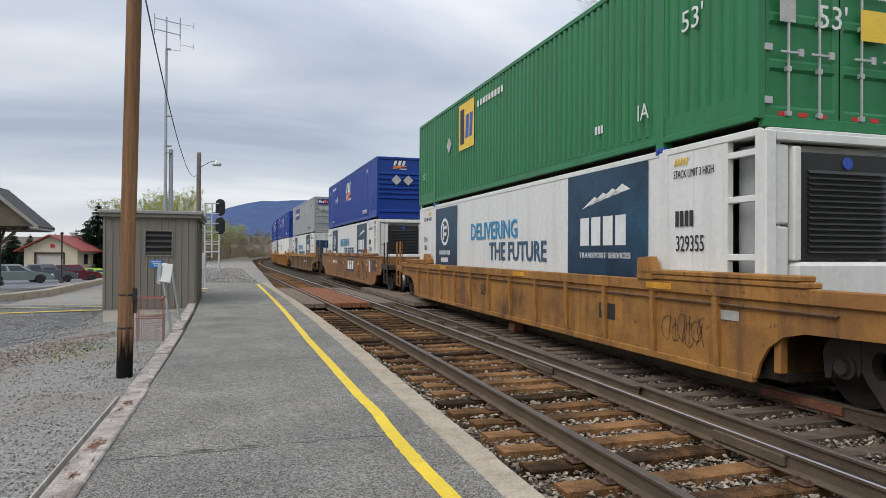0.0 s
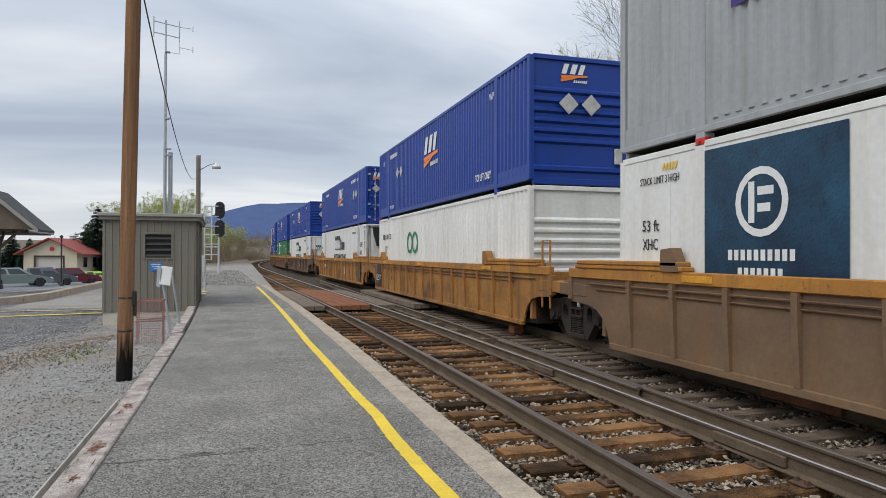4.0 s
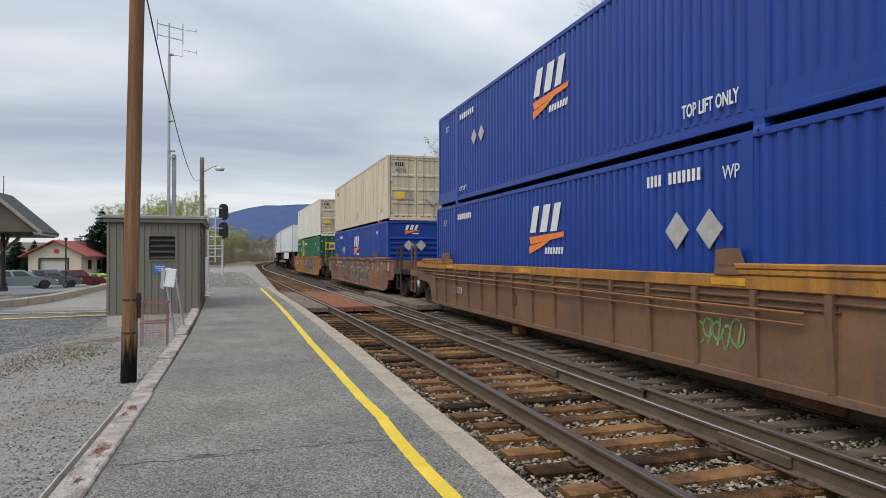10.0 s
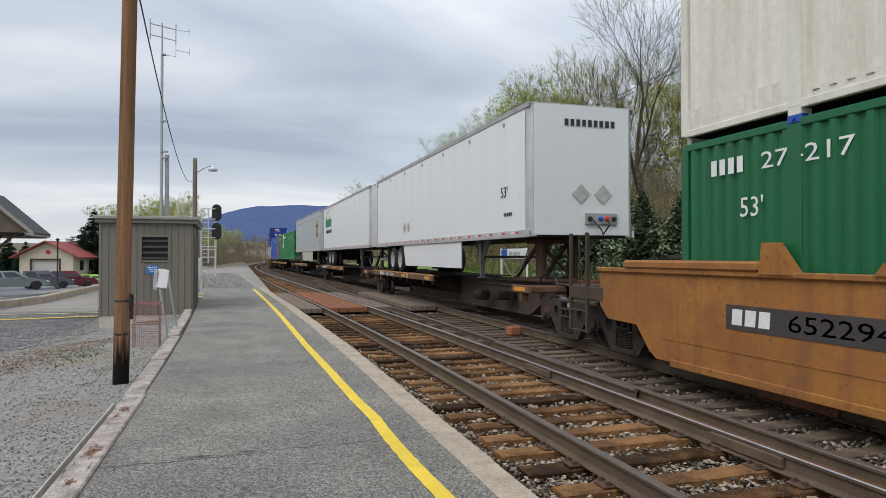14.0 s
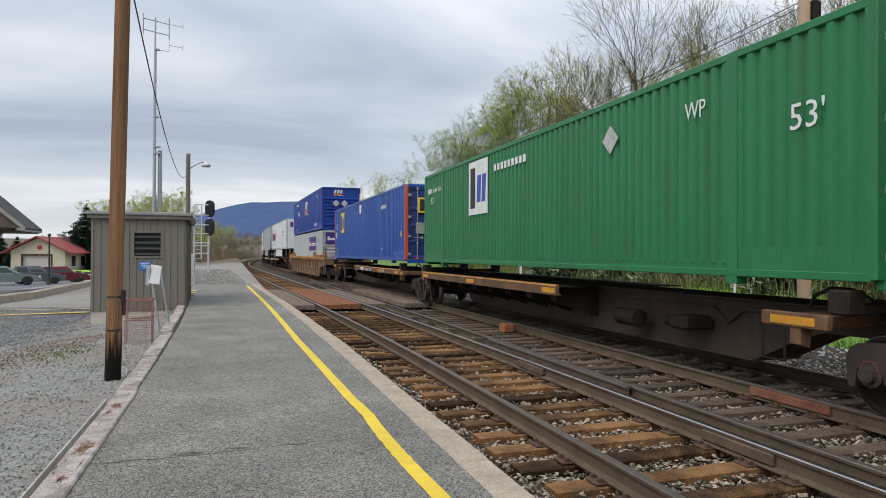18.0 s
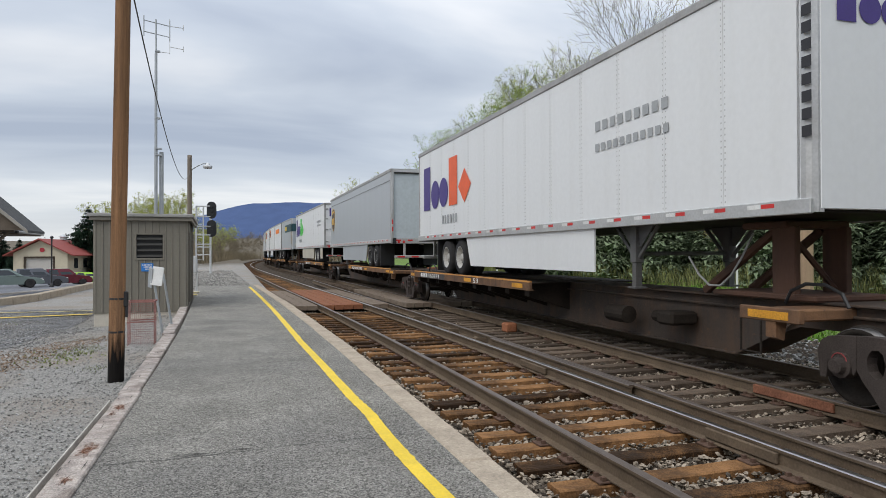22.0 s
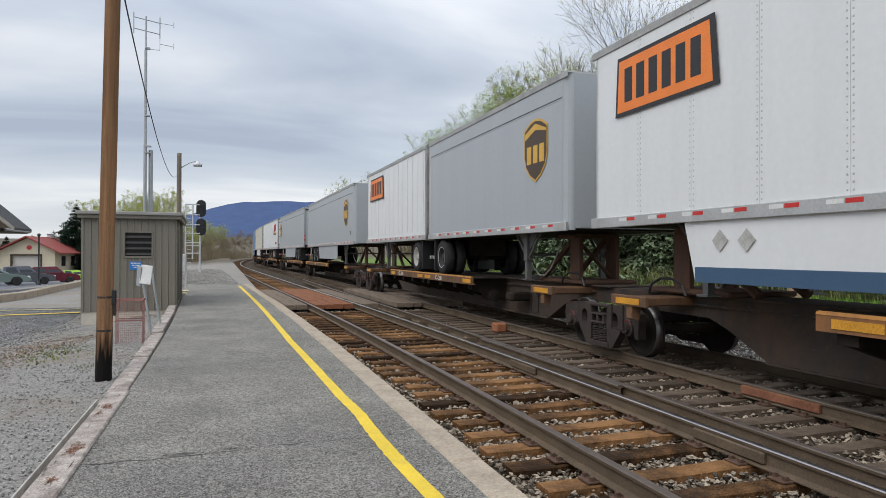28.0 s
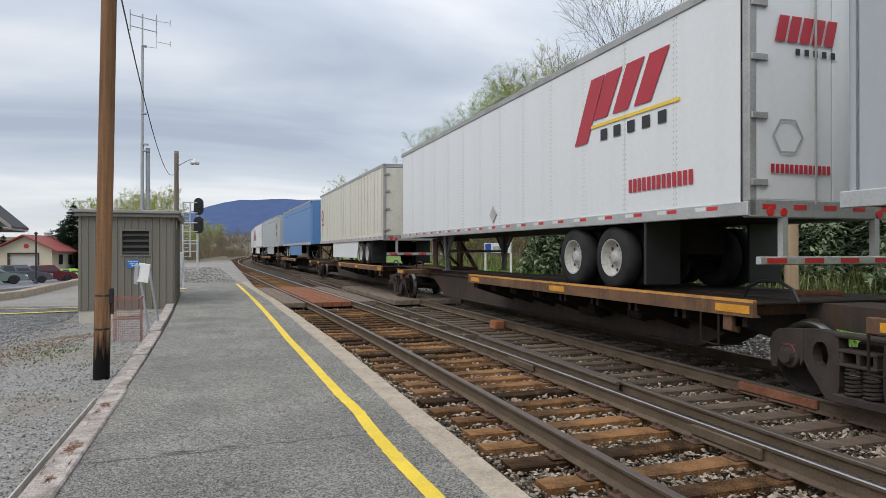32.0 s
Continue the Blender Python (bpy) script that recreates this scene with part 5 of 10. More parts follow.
        if livery == "navy":
            letter("DELIVERING", 0.6, CYAN, c, on_side(SX - 0.002, 2.6, 1.72), 3.2, 0.012)
            letter("THE FUTURE", 0.6, SLATE, c, on_side(SX - 0.002, 1.15, 1.2), 3.3, 0.012)
        else:
            letter("EXCELLENCE", 0.55, CYAN, c, on_side(SX - 0.002, 2.7, 1.6), 3.2, 0.012)
            letter("THROUGH EXECUTION", 0.5, SLATE, c, on_side(SX - 0.002, 2.4, 1.12), 4.4, 0.012)
        letter("STACK LIMIT 3 HIGH", 0.16, SIGN_K, c, on_side(SX - 0.002, -6.35, 2.44), 0.85)
        part("stripe", bars(5, 0.32, 0.10, 0.5, 0.05), PANEL_Y, c, at=on_side(SX - 0.002, -6.35, 2.62))
        letter("STACK LIMIT 3 HIGH", 0.16, SIGN_K, c, on_side(SX - 0.002, 7.5, 2.42), 0.95)
        part("stripe", bars(5, 0.36, 0.10, 0.5, 0.05), PANEL_Y, c, at=on_side(SX - 0.002, 6.95, 2.6))
        letter("53 ft", 0.24, SIGN_K, c, on_side(SX - 0.002, 7.45, 1.72), 0.42)
        letter("XHC", 0.24, SIGN_K, c, on_side(SX - 0.002, 7.43, 1.44), 0.38)
        if number:
            part("number_strip", bars(4, 0.42, 0.22, 0.3), SIGN_K, c, at=on_side(SX - 0.002, -6.4, 1.75))
            letter(number, 0.32, SIGN_K, c, on_side(SX - 0.002, -6.4, 1.40), 0.6)
        if end == "door":
            letter("53FT", 0.26, SIGN_K, c, on_side(SX - 0.002, -6.75, 1.75), 0.5)
            letter("XHC", 0.26, SIGN_K, c, on_side(SX - 0.002, -6.75, 1.42), 0.45)
            part("navy_panel", flat(MB(), 0, 2.24, 0, 1.75), NAVY, c, at=on_end(-1.12, EY + 0.008, 0.55))
            part("letter_mark", bars(4, 1.25, 0.5, 0.22), SIGN_W, c, at=on_end(-0.55, EY + 0.003, 1.2))
            letter("TRANSPORT SERVICES", 0.11, SIGN_W, c, on_end(-0.55, EY + 0.003, 1.04), 1.25)
            part("web_strip", bars(12, 1.1, 0.1), CYAN, c, at=on_end(-0.5, EY + 0.003, 0.78))
            part("number_strip", bars(9, 0.8, 0.14), SIGN_K, c, at=on_end(0.05, EY + 0.006, 2.42))
    elif livery == "white_k":
        m = on_side(SX - 0.002, 1.75, 1.65)
        sh = MB()
        for i in range(5):
            poly(sh, [(i * 0.42, 0.0), (i * 0.42 + 0.34, 0.0), (i * 0.42 + 0.34, 0.62), (i * 0.42 + 0.2, 0.85), (i * 0.42 - 0.12, 0.85), (i * 0.42, 0.62)])
        poly(sh, [(2.15, -0.05), (2.35, -0.05), (2.35, 0.62), (2.15, 0.62)])
        flat(sh, 2.5, 2.9, 0.0, 0.45)
        flat(sh, 3.05, 3.45, 0.0, 0.45)
        part("black_mark", sh, SIGN_K, c, at=m)
        wh = MB()
        for i in range(5):
            flat(wh, i * 0.42 + 0.03, i * 0.42 + 0.28, 0.06, 0.58)
        part("white_mark", wh, SIGN_W, c, at=m @ Matrix.Translation((0, 0, 0.004)))
        letter("INTERMODAL", 0.58, SIGN_K if number != "81403" else SLATE, c, on_side(SX - 0.002, 2.3, 0.98), 4.6, 0.008)
        letter("STACK LIMIT 3 HIGH", 0.16, SIGN_K, c, on_side(SX - 0.002, -4.35, 2.48), 0.95)
        part("stripe", bars(5, 0.42, 0.10, 0.5, 0.05), PANEL_Y, c, at=on_side(SX - 0.002, -5.05, 2.66))
        letter("53FT", 0.34, SIGN_K, c, on_side(SX - 0.002, -6.6, 1.75), 0.6)
        letter("XHC", 0.34, SIGN_K, c, on_side(SX - 0.002, -6.6, 1.35), 0.55)
        letter("53FT", 0.26, SIGN_K, c, on_side(SX - 0.002, 7.75, 1.75), 0.45)
        letter("XHC", 0.26, SIGN_K, c, on_side(SX - 0.002, 7.75, 1.42), 0.42)
        for y in (-6.1, 6.1):
            part("grey_panel", flat(MB(), 0, 0.5, 0, 2.6), GREY_2, c, at=on_side(SX - 0.003, y + 0.25, 0.2))
        if end == "door":
            m = on_end(-0.82, EY + 0.006, 1.72)
            sh = MB()
            for i in range(5):
                poly(sh, [(i * 0.19, 0.0), (i * 0.19 + 0.15, 0.0), (i * 0.19 + 0.15, 0.28), (i * 0.19 + 0.06, 0.40), (i * 0.19 - 0.08, 0.40), (i * 0.19, 0.28)])
            for i in range(7):
                flat(sh, 0.98 + i * 0.115, 0.98 + i * 0.115 + 0.08, 0, 0.2)
            part("black_mark", sh, SIGN_K, c, at=m)
            wh = MB()
            for i in range(5):
                flat(wh, i * 0.19 + 0.015, i * 0.19 + 0.12, 0.03, 0.26)
            part("white_mark", wh, SIGN_W, c, at=m @ Matrix.Translation((0, 0, 0.004)))
            part("number_strip", bars(12, 0.55, 0.08), SIGN_K, c, at=on_end(0.35, EY + 0.006, 1.5))
            part("number_strip", bars(4, 0.36, 0.16), SIGN_K, c, at=on_end(-1.0, EY + 0.006, 1.16))
            letter("81403", 0.2, SIGN_K, c, on_end(-1.02, EY + 0.006, 0.92), 0.45)
    elif livery == "white_plain":
        part("number_strip", bars(4, 0.42, 0.22, 0.35), SIGN_K, c, at=on_side(SX - 0.002, 7.2, 2.0))
        letter("100620", 0.32, SIGN_K, c, on_side(SX - 0.002, 6.6, 2.0), 0.85)
        letter("53'", 0.42, SIGN_K, c, on_side(SX - 0.002, 6.85, 1.42))
        dot = MB()
        for k in range(2):
            ring(dot, 0.5 + k * 0.75, 0.5, 0.4, 0.12)
        part("green_mark", dot, DKGREEN, c, at=on_side(SX - 0.002, 3.0, 1.3))
    return c


# running gear
CAP_RED = mat("faded_red_dab", (0.22, 0.05, 0.05), 0.8, vary=0.3, scale=8)


def side_frame():
    """Cast side frame of a truck, seen from the side; outline in y, z."""
    mb = MB()
    edge = [(0.26, 0.78), (0.42, 0.80), (0.58, 0.80), (0.72, 0.79), (0.72, 0.62), (0.72, 0.47), (0.64, 0.34), (0.52, 0.20), (0.42, 0.07), (0.30, 0.05), (0.25, 0.22), (0.24, 0.50)]
    for s in (-1, 1):
        n = len(edge)
        hole = []
        for y, z in edge:
            a = math.atan2((z - 0.50) / 0.30, (y - 0.47) / 0.22)
            hole.append((0.48 + 0.105 * math.cos(a), 0.53 + 0.15 * math.sin(a)))
        vs = [(x, s * y, z) for x in (-0.07, 0.07) for ringed in (edge, hole) for y, z in ringed]
        fs = []
        for k in range(n):
            m = (k + 1) % n
            fs += [(k, m, n + m, n + k), (2 * n + m, 2 * n + k, 3 * n + k, 3 * n + m), (m, k, 2 * n + k, 2 * n + m), (n + k, n + m, 3 * n + m, 3 * n + k)]
        mb.add(vs, fs if s < 0 else [f[::-1] for f in fs])
        jaw = [(0.70, 0.79), (1.04, 0.76), (1.14, 0.70), (1.18, 0.58), (1.15, 0.30), (1.07, 0.31), (1.05, 0.50), (0.76, 0.50), (0.74, 0.37), (0.70, 0.44)]
        mb.prism([(s * y, z) for y, z in jaw][::s], -0.075, 0.072, "x")
        mb.box(-0.09, 0.06, min(s * 0.80, s * 1.0), max(s * 0.80, s * 1.0), 0.52, 0.60, 0.015)
    mb.box(-0.085, 0.075, -0.30, 0.30, 0.745, 0.795, 0.012)
    mb.box(-0.10, 0.10, -0.31, 0.31, 0.055, 0.15, 0.012)
    # end of the bolster, open between its webs
    mb.box(-0.12, 0.06, -0.22, 0.22, 0.60, 0.635, 0.008).box(-0.12, 0.06, -0.22, 0.22, 0.455, 0.49, 0.008)
    for y in (-0.19, 0.0, 0.19):
        mb.box(-0.11, 0.06, y - 0.022, y + 0.022, 0.48, 0.61, 0.006)
    return mb


def spring():
    pts = [(0.088 * math.cos(a * 0.72), 0.088 * math.sin(a * 0.72), 0.155 + 0.0049 * a) for a in range(62)]
    return MB().path(pts, 0.016, 5)


def wheel():
    return MB().lathe((0, 0, 0), [(-0.07, 0.12), (-0.075, 0.20), (-0.02, 0.23), (-0.02, 0.345), (-0.065, 0.355), (-0.065, 0.418), (0.045, 0.422), (0.055, 0.452), (0.075, 0.452), (0.075, 0.36), (0.03, 0.345), (0.03, 0.2), (0.075, 0.12)], "x", 26)


def journal():
    return MB().lathe((0, 0, 0), [(-0.16, 0.06), (-0.15, 0.085), (-0.09, 0.095), (-0.08, 0.135), (0.05, 0.14)], "x", 12)


def truck(parent, y, marked=False):
    """Two-axle truck under a car."""
    tr = part("truck_bolster", shared("bolster", lambda: MB().box(-0.88, 0.88, -0.20, 0.20, 0.45, 0.72, 0.03).box(-0.1, 0.1, -0.9, 0.9, 0.3, 0.4), STEEL_DK), STEEL_DK, parent, at=pose(0, y, 0))
    for s in (-1, 1):
        part("side_frame", shared("side_frame", side_frame, CAST), CAST, tr, at=pose(s * 0.99, 0, 0))
        for k in (-0.105, 0.105):
            part("spring", shared("spring", spring, CAST), CAST, tr, at=pose(s * 1.0, k, 0))
        for a in (-0.89, 0.89):
            part("wheel", shared("wheel", wheel, WHEEL, True), WHEEL, tr, at=pose(s * 0.755, a, 0.425, 0, 0, 0 if s < 0 else 180))
            part("wheel_rim", shared("wheel_rim", lambda: MB().lathe((0, 0, 0), [(-0.0665, 0.41), (-0.067, 0.421), (0.047, 0.427)], "x", 26, False), TREAD, True), TREAD, tr, at=pose(s * 0.755, a, 0.425, 0, 0, 0 if s < 0 else 180))
            part("bearing_cap", shared("bearing_cap", journal, CAST), CAST, tr, at=pose(s * 1.0, a, 0.46, 0, 0, 0 if s < 0 else 180))
            if marked and s < 0:
                part("paint_mark", shared("paint_mark", lambda: MB().path([(-1.085, 0.10 * math.cos(k * 0.35), 0.46 + 0.115 * math.sin(k * 0.35)) for k in range(1, 9)], 0.008, 4), CAP_RED), CAP_RED, tr, "faded red paint dab", at=pose(0, a, 0.02))
    for a in (-0.89, 0.89):
        part("axle", shared("axle", lambda: MB().tube((-0.75, 0, 0), (0.75, 0, 0), 0.085, n=10), STEEL_DK), STEEL_DK, tr, at=pose(0, a, 0.425))
    return tr


def coupler(parent, y, s):
    part("coupler", shared("coupler", lambda: MB().box(-0.09, 0.09, -0.6, 0.5, -0.09, 0.09, 0.02).box(-0.16, 0.14, 0.35, 0.68, -0.14, 0.14, 0.04), CAST), CAST, parent, at=pose(0, y, 0.83, 0, 0, 0 if s > 0 else 180))


def rails_path(parent, pts, r, material, name="grab_rail"):
    part(name, MB().path(pts, r, 6), material, parent)


def sill_outline(style, top, ends, low=0.2):
    """Side of a well: a deep plate, cut out over the trucks at both ends."""
    pts = []
    for s, e in ((-1, ends[0]), (1, ends[1])):
        if style == "smooth":
            q = [(s * e, top), (s * e, 0.87), (s * (e - 0.25), 0.66), (s * 8.95, 0.64), (s * 8.62, 0.30), (s * 8.45, low)]
        else:
            q = [(s * e, top), (s * e, 0.83), (s * 8.85, 0.80), (s * 8.55, 0.73), (s * 8.33, 0.58), (s * 8.20, 0.38), (s * 8.14, low)]
        pts += q if s < 0 else q[::-1]
    return pts


def well_car(style, body, cap, label, joint_near, joint_far, half_len, extras=()):
    """A container well car. joint: 'own' truck, 'shared' truck carried here, or 'none'."""
    w = thing("well_car", label, "railcar", group="container well cars")
    top = {"low": 1.16, "ribbed": 1.30, "smooth": 1.46}[style]
    e0, e1 = [min(10.0, h - 0.35) for h in half_len]
    for s in (-1, 1):
        x = s * 1.43
        sill = part("side_sill", MB().prism(sill_outline(style, top, (e0, e1)), x - 0.02, x + 0.02, "x"), body, w)
        chord = MB().box(x - 0.07 if s < 0 else x - 0.05, x + 0.05 if s < 0 else x + 0.07, -e0 - 0.02, e1 + 0.02, top - 0.04, top + 0.13 if style != "smooth" else top + 0.03, 0.012)
        part("top_chord", chord, cap, sill)
        part("bottom_chord", shared("bchord%d" % s, lambda: MB().box(x - 0.05, x + 0.05, -8.1, 8.1, 0.14, 0.24, 0.01), body), body, sill)
        if style in ("ribbed", "low"):
            n = 15 if style == "ribbed" else 12
            for i in range(n):
                y = -7.5 + 15.0 * i / (n - 1)
                part("rib", shared("rib_%s" % style, lambda: MB().prism([(0.0, 0.22), (-0.035, 0.24), (-0.075, top - 0.3), (-0.075, top - 0.04), (0.0, top - 0.04)], -0.045, 0.045, "y"), body), body, sill, at=pose(x + s * 0.02, y, 0, 0, 0, 0 if s < 0 else 180))
            if s < 0:
                part("air_pipe", MB().path([(x - 0.05, -e0 + 0.7, top - 0.13), (x - 0.05, e1 - 0.7, top - 0.13)], 0.018, 6), DECK_RUST, sill)
                if style == "ribbed":
                    part("air_pipe", MB().path([(x - 0.04, -7.6, top - 0.22), (x - 0.04, e1 - 0.9, top - 0.22)], 0.013, 6), DECK_RUST, sill)
            for k, e in ((-1, e0), (1, e1)):
                part("end_post", MB().box(x - 0.06, x + 0.06, k * e - 0.07, k * e + 0.07, 0.86, top - 0.04, 0.012), body, sill)
        else:
            part("lower_crease", MB().box(x - 0.028, x + 0.028, -8.3, 8.3, 0.50, 0.515), body, sill)
    if style in ("ribbed", "low"):
        for y0, y1, k in ((-8.95, -5.75, -1), (6.2, 9.2, 1)):
            g = part("stacking_guide", MB().box(-1.52, -1.30, y0, y1, top + 0.13, top + 0.20, 0.015).box(-1.53, -1.28, y0 + 0.1, y1 - 0.1, top + 0.20, top + 0.27, 0.015), cap, w)
            q = y1 - 0.45 if k < 0 else y0 + 0.05
            part("guide_horn", MB().prism([(q, top + 0.13), (q + 0.42, top + 0.13), (q + 0.40, top + 0.44), (q + 0.16, top + 0.46)], -1.53, -1.36, "x"), body, g)
    else:
        for y in (-4.4, -1.6, 1.2, 4.0):
            part("guide_lip", shared("guide_lip", lambda: MB().prism([(-0.95, 0.0), (-0.85, 0.12), (0.85, 0.12), (0.95, 0.0)], -1.53, -1.38, "x"), cap), cap, w, at=pose(0, y, top + 0.02))
        for y0, y1, k in ((-8.6, -6.3, -1), (6.4, 9.2, 1)):
            g = part("stacking_guide", MB().box(-1.53, -1.28, y0, y1, top + 0.02, top + 0.15, 0.03), cap, w)
            q = y1 if k < 0 else y0 - 0.5
            part("guide_horn", MB().prism([(q, top), (q + 0.5, top), (q + (0.1 if k < 0 else 0.45), top + 0.36), (q + (0.02 if k < 0 else 0.3), top + 0.36)], -1.52, -1.36, "x"), body, g)
    for y0, y1 in ((-8.1, -7.2), (7.2, 8.1), (-0.6, 0.6), (-6.4, -5.8), (5.8, 6.4)):
        part("well_floor", MB().box(-1.4, 1.4, y0, y1, 0.18, 0.29), STEEL_DK, w)
    ends = []
    for s, j in ((-1, joint_near), (1, joint_far)):
        hl = half_len[0] if s < 0 else half_len[1]
        y_in, y_out = s * 9.9, s * (hl - 0.75)
        e = part("end_platform", MB().box(-1.46, -1.36, min(y_in, y_out), max(y_in, y_out), 0.93, 1.15, 0.01).box(-1.46, 1.42, min(y_out, y_out - s * 0.16), max(y_out, y_out - s * 0.16), 0.93, 1.13, 0.01), body if style != "smooth" else SILL, w)
        part("draft_sill", MB().box(-0.35, 0.35, min(s * 8.42, s * hl), max(s * 8.42, s * hl), 0.66, 1.0), STEEL_DK, e)
        part("walkway", MB().box(-1.34, 1.36, min(s * 8.42, y_out - s * 0.16), max(s * 8.42, y_out - s * 0.16), 1.03, 1.09, 0.008), STEEL_DK, e)
        part("bulkhead", MB().box(-1.40, 1.40, min(s * 8.36, s * 8.46), max(s * 8.36, s * 8.46), 0.3, top, 0.01), body, e)
        part("inner_plate", MB().box(-1.30, 1.30, min(s * 8.1, s * 8.46), max(s * 8.1, s * 8.46), 0.2, 0.95), STEEL_DK, e)
        if j == "own":
            truck(w, s * (hl - 2.0))
            coupler(w, s * (hl - 0.25), s)
            y = s * (hl - 0.88)
            lm = SILL if style == "smooth" else body
            for k in (-1.44, 1.44):
                lad = part("ladder_rail", MB().box(k - 0.03, k + 0.03, y - 0.03, y + 0.03, 0.34, 2.08, 0.008), lm, e)
                part("ladder_rail", MB().box(k - 0.03, k + 0.03, y - s * 0.58 - 0.03, y - s * 0.58 + 0.03, 0.34, 2.08, 0.008), lm, e)
                for z in (0.37, 0.72):
                    part("rung", MB().path([(k, y, z), (k, y - s * 0.58, z)], 0.018), lm, lad)
                part("grab_rail", MB().path([(k * 0.93, y - s * 0.12, 1.1), (k * 0.93, y - s * 0.12, 2.02), (k * 0.93, y - s * 0.46, 2.02), (k * 0.93, y - s * 0.46, 1.1)], 0.014), lm, lad)
            part("brake_gear", MB().tube((0.3, y - s * 0.3, 1.5), (0.9, y - s * 0.3, 1.5), 0.2, n=12).box(0.0, 1.0, y - s * 0.5, y - s * 0.2, 1.14, 1.3, 0.03), STEEL_DK, e)
        elif j == "shared":
            truck(w, s * hl)
            part("handrail", MB().path([(-1.44, s * (hl - 0.75), 0.6), (-1.44, s * (hl - 0.75), 1.95), (-1.44, s * (hl - 0.4), 1.95), (-1.44, s * (hl - 0.4), 0.6)], 0.022), cap, e)
        ends.append(e)
    tab_y = {"low": (-6.6, -1.5, 4.2), "ribbed": (-6.3, 0.0, 5.6), "smooth": (-9.1, -6.9, -4.6, -2.2, 0.1, 3.2, 6.1, 9.1)}[style]
    for y in () if style == "smooth" and body == ORANGE_B else tab_y:
        part("reflector", MB().box(-1.464 if style == "smooth" else -1.514, -1.45 if style == "smooth" else -1.496, y, y + (0.35 if style == "smooth" else 0.6), top - 0.44 if style == "smooth" else top + 0.0, top - 0.34 if style == "smooth" else top + 0.09), TAB, w)
    for what in extras:
        what(w, top)
    return w


def stencil(text, size, y, z, material, width=None, x=-1.458):
    return lambda w, top: letter(text, size, material, w, on_side(x, y, z), width)


def notice(y, z, wid, hgt, material, x=-1.456):
    return lambda w, top: part("notice_plate", flat(MB(), 0, wid, 0, hgt, 0.004), material, w, at=on_side(x, y, z))


def block_mark(y, z, wid, hgt, material, back=None):
    def do(w, top):
        if back:
            part("mark_panel", flat(MB(), -0.1 * wid, wid * 1.08, -0.25 * hgt, hgt * 1.25, 0.002), back, w, at=on_side(-1.456, y, z))
        mb = MB()
        for x in (0.0, 0.35, 0.70):
            flat(mb, wid * x, wid * (x + 0.27), 0, hgt, skew=0.03 * wid)
        part("block_mark", mb, material, w, at=on_side(-1.460, y, z))
    return do


def spray(name, color, cover=0.75):
    return worn(mat(name, color, 0.65, vary=0.3, scale=4), cover)


GRAF_A = spray("grey_spray_paint", (0.19, 0.165, 0.15), 0.55)
GRAF_B = spray("pale_spray_paint", (0.36, 0.33, 0.30))
GRAF_C = spray("green_spray_paint", (0.24, 0.42, 0.16))
GRAF_D = spray("pink_spray_paint", (0.40, 0.12, 0.10))
GRAF_E = mat("dark_spray_paint", (0.05, 0.042, 0.04), 0.6, vary=0.2, scale=5)
GRAF_K = spray("black_spray_paint", (0.05, 0.042, 0.04), 0.7)
GRAF_W = spray("white_spray_paint", (0.55, 0.52, 0.48), 0.5)


def scrawl(y, z, wid, hgt, material, seed, loops=6, thick=0.035):
    """Sprayed looping scrawl, unreadable."""
    def do(w, top):
        g = random.Random(seed)
        mb = MB()
        for k in range(loops):
            cx, cz = wid * (k + 0.5) / loops, hgt * (0.45 + 0.15 * g.uniform(-1, 1))
            ring(mb, cx, cz, hgt * g.uniform(0.28, 0.46), thick, g.uniform(0, 90), g.uniform(200, 400), g.uniform(0.5, 1.1), 16)
            a = g.uniform(-0.3, 0.3)
            flat(mb, cx - thick / 2, cx + thick / 2, hgt * 0.05, hgt * g.uniform(0.7, 1.0), skew=a * hgt)
        part("graffiti", mb, material, w, at=on_side(-1.4585, y, z))
    return do


def blob(y, z, wid, hgt, material, seed, x=-1.4565):
    def do(w, top):
        g = random.Random(seed)
        up, dn = [], []
        n = 26
        for i in range(n + 1):
            u = i / n
            up.append((wid * u, hgt * (0.82 + 0.18 * math.sin(u * 21 + seed) * g.uniform(0.5, 1))))
            dn.append((wid * u + 0.05 * hgt * math.sin(u * 17), hgt * (0.12 + 0.12 * math.sin(u * 16 + 2 * seed))))
        rows = [[(p[0], p[1], 0) for p in dn], [(p[0], p[1], 0) for p in up]]
        part("graffiti", MB().sheet(rows), material, w, at=on_side(x, y, z))
    return do


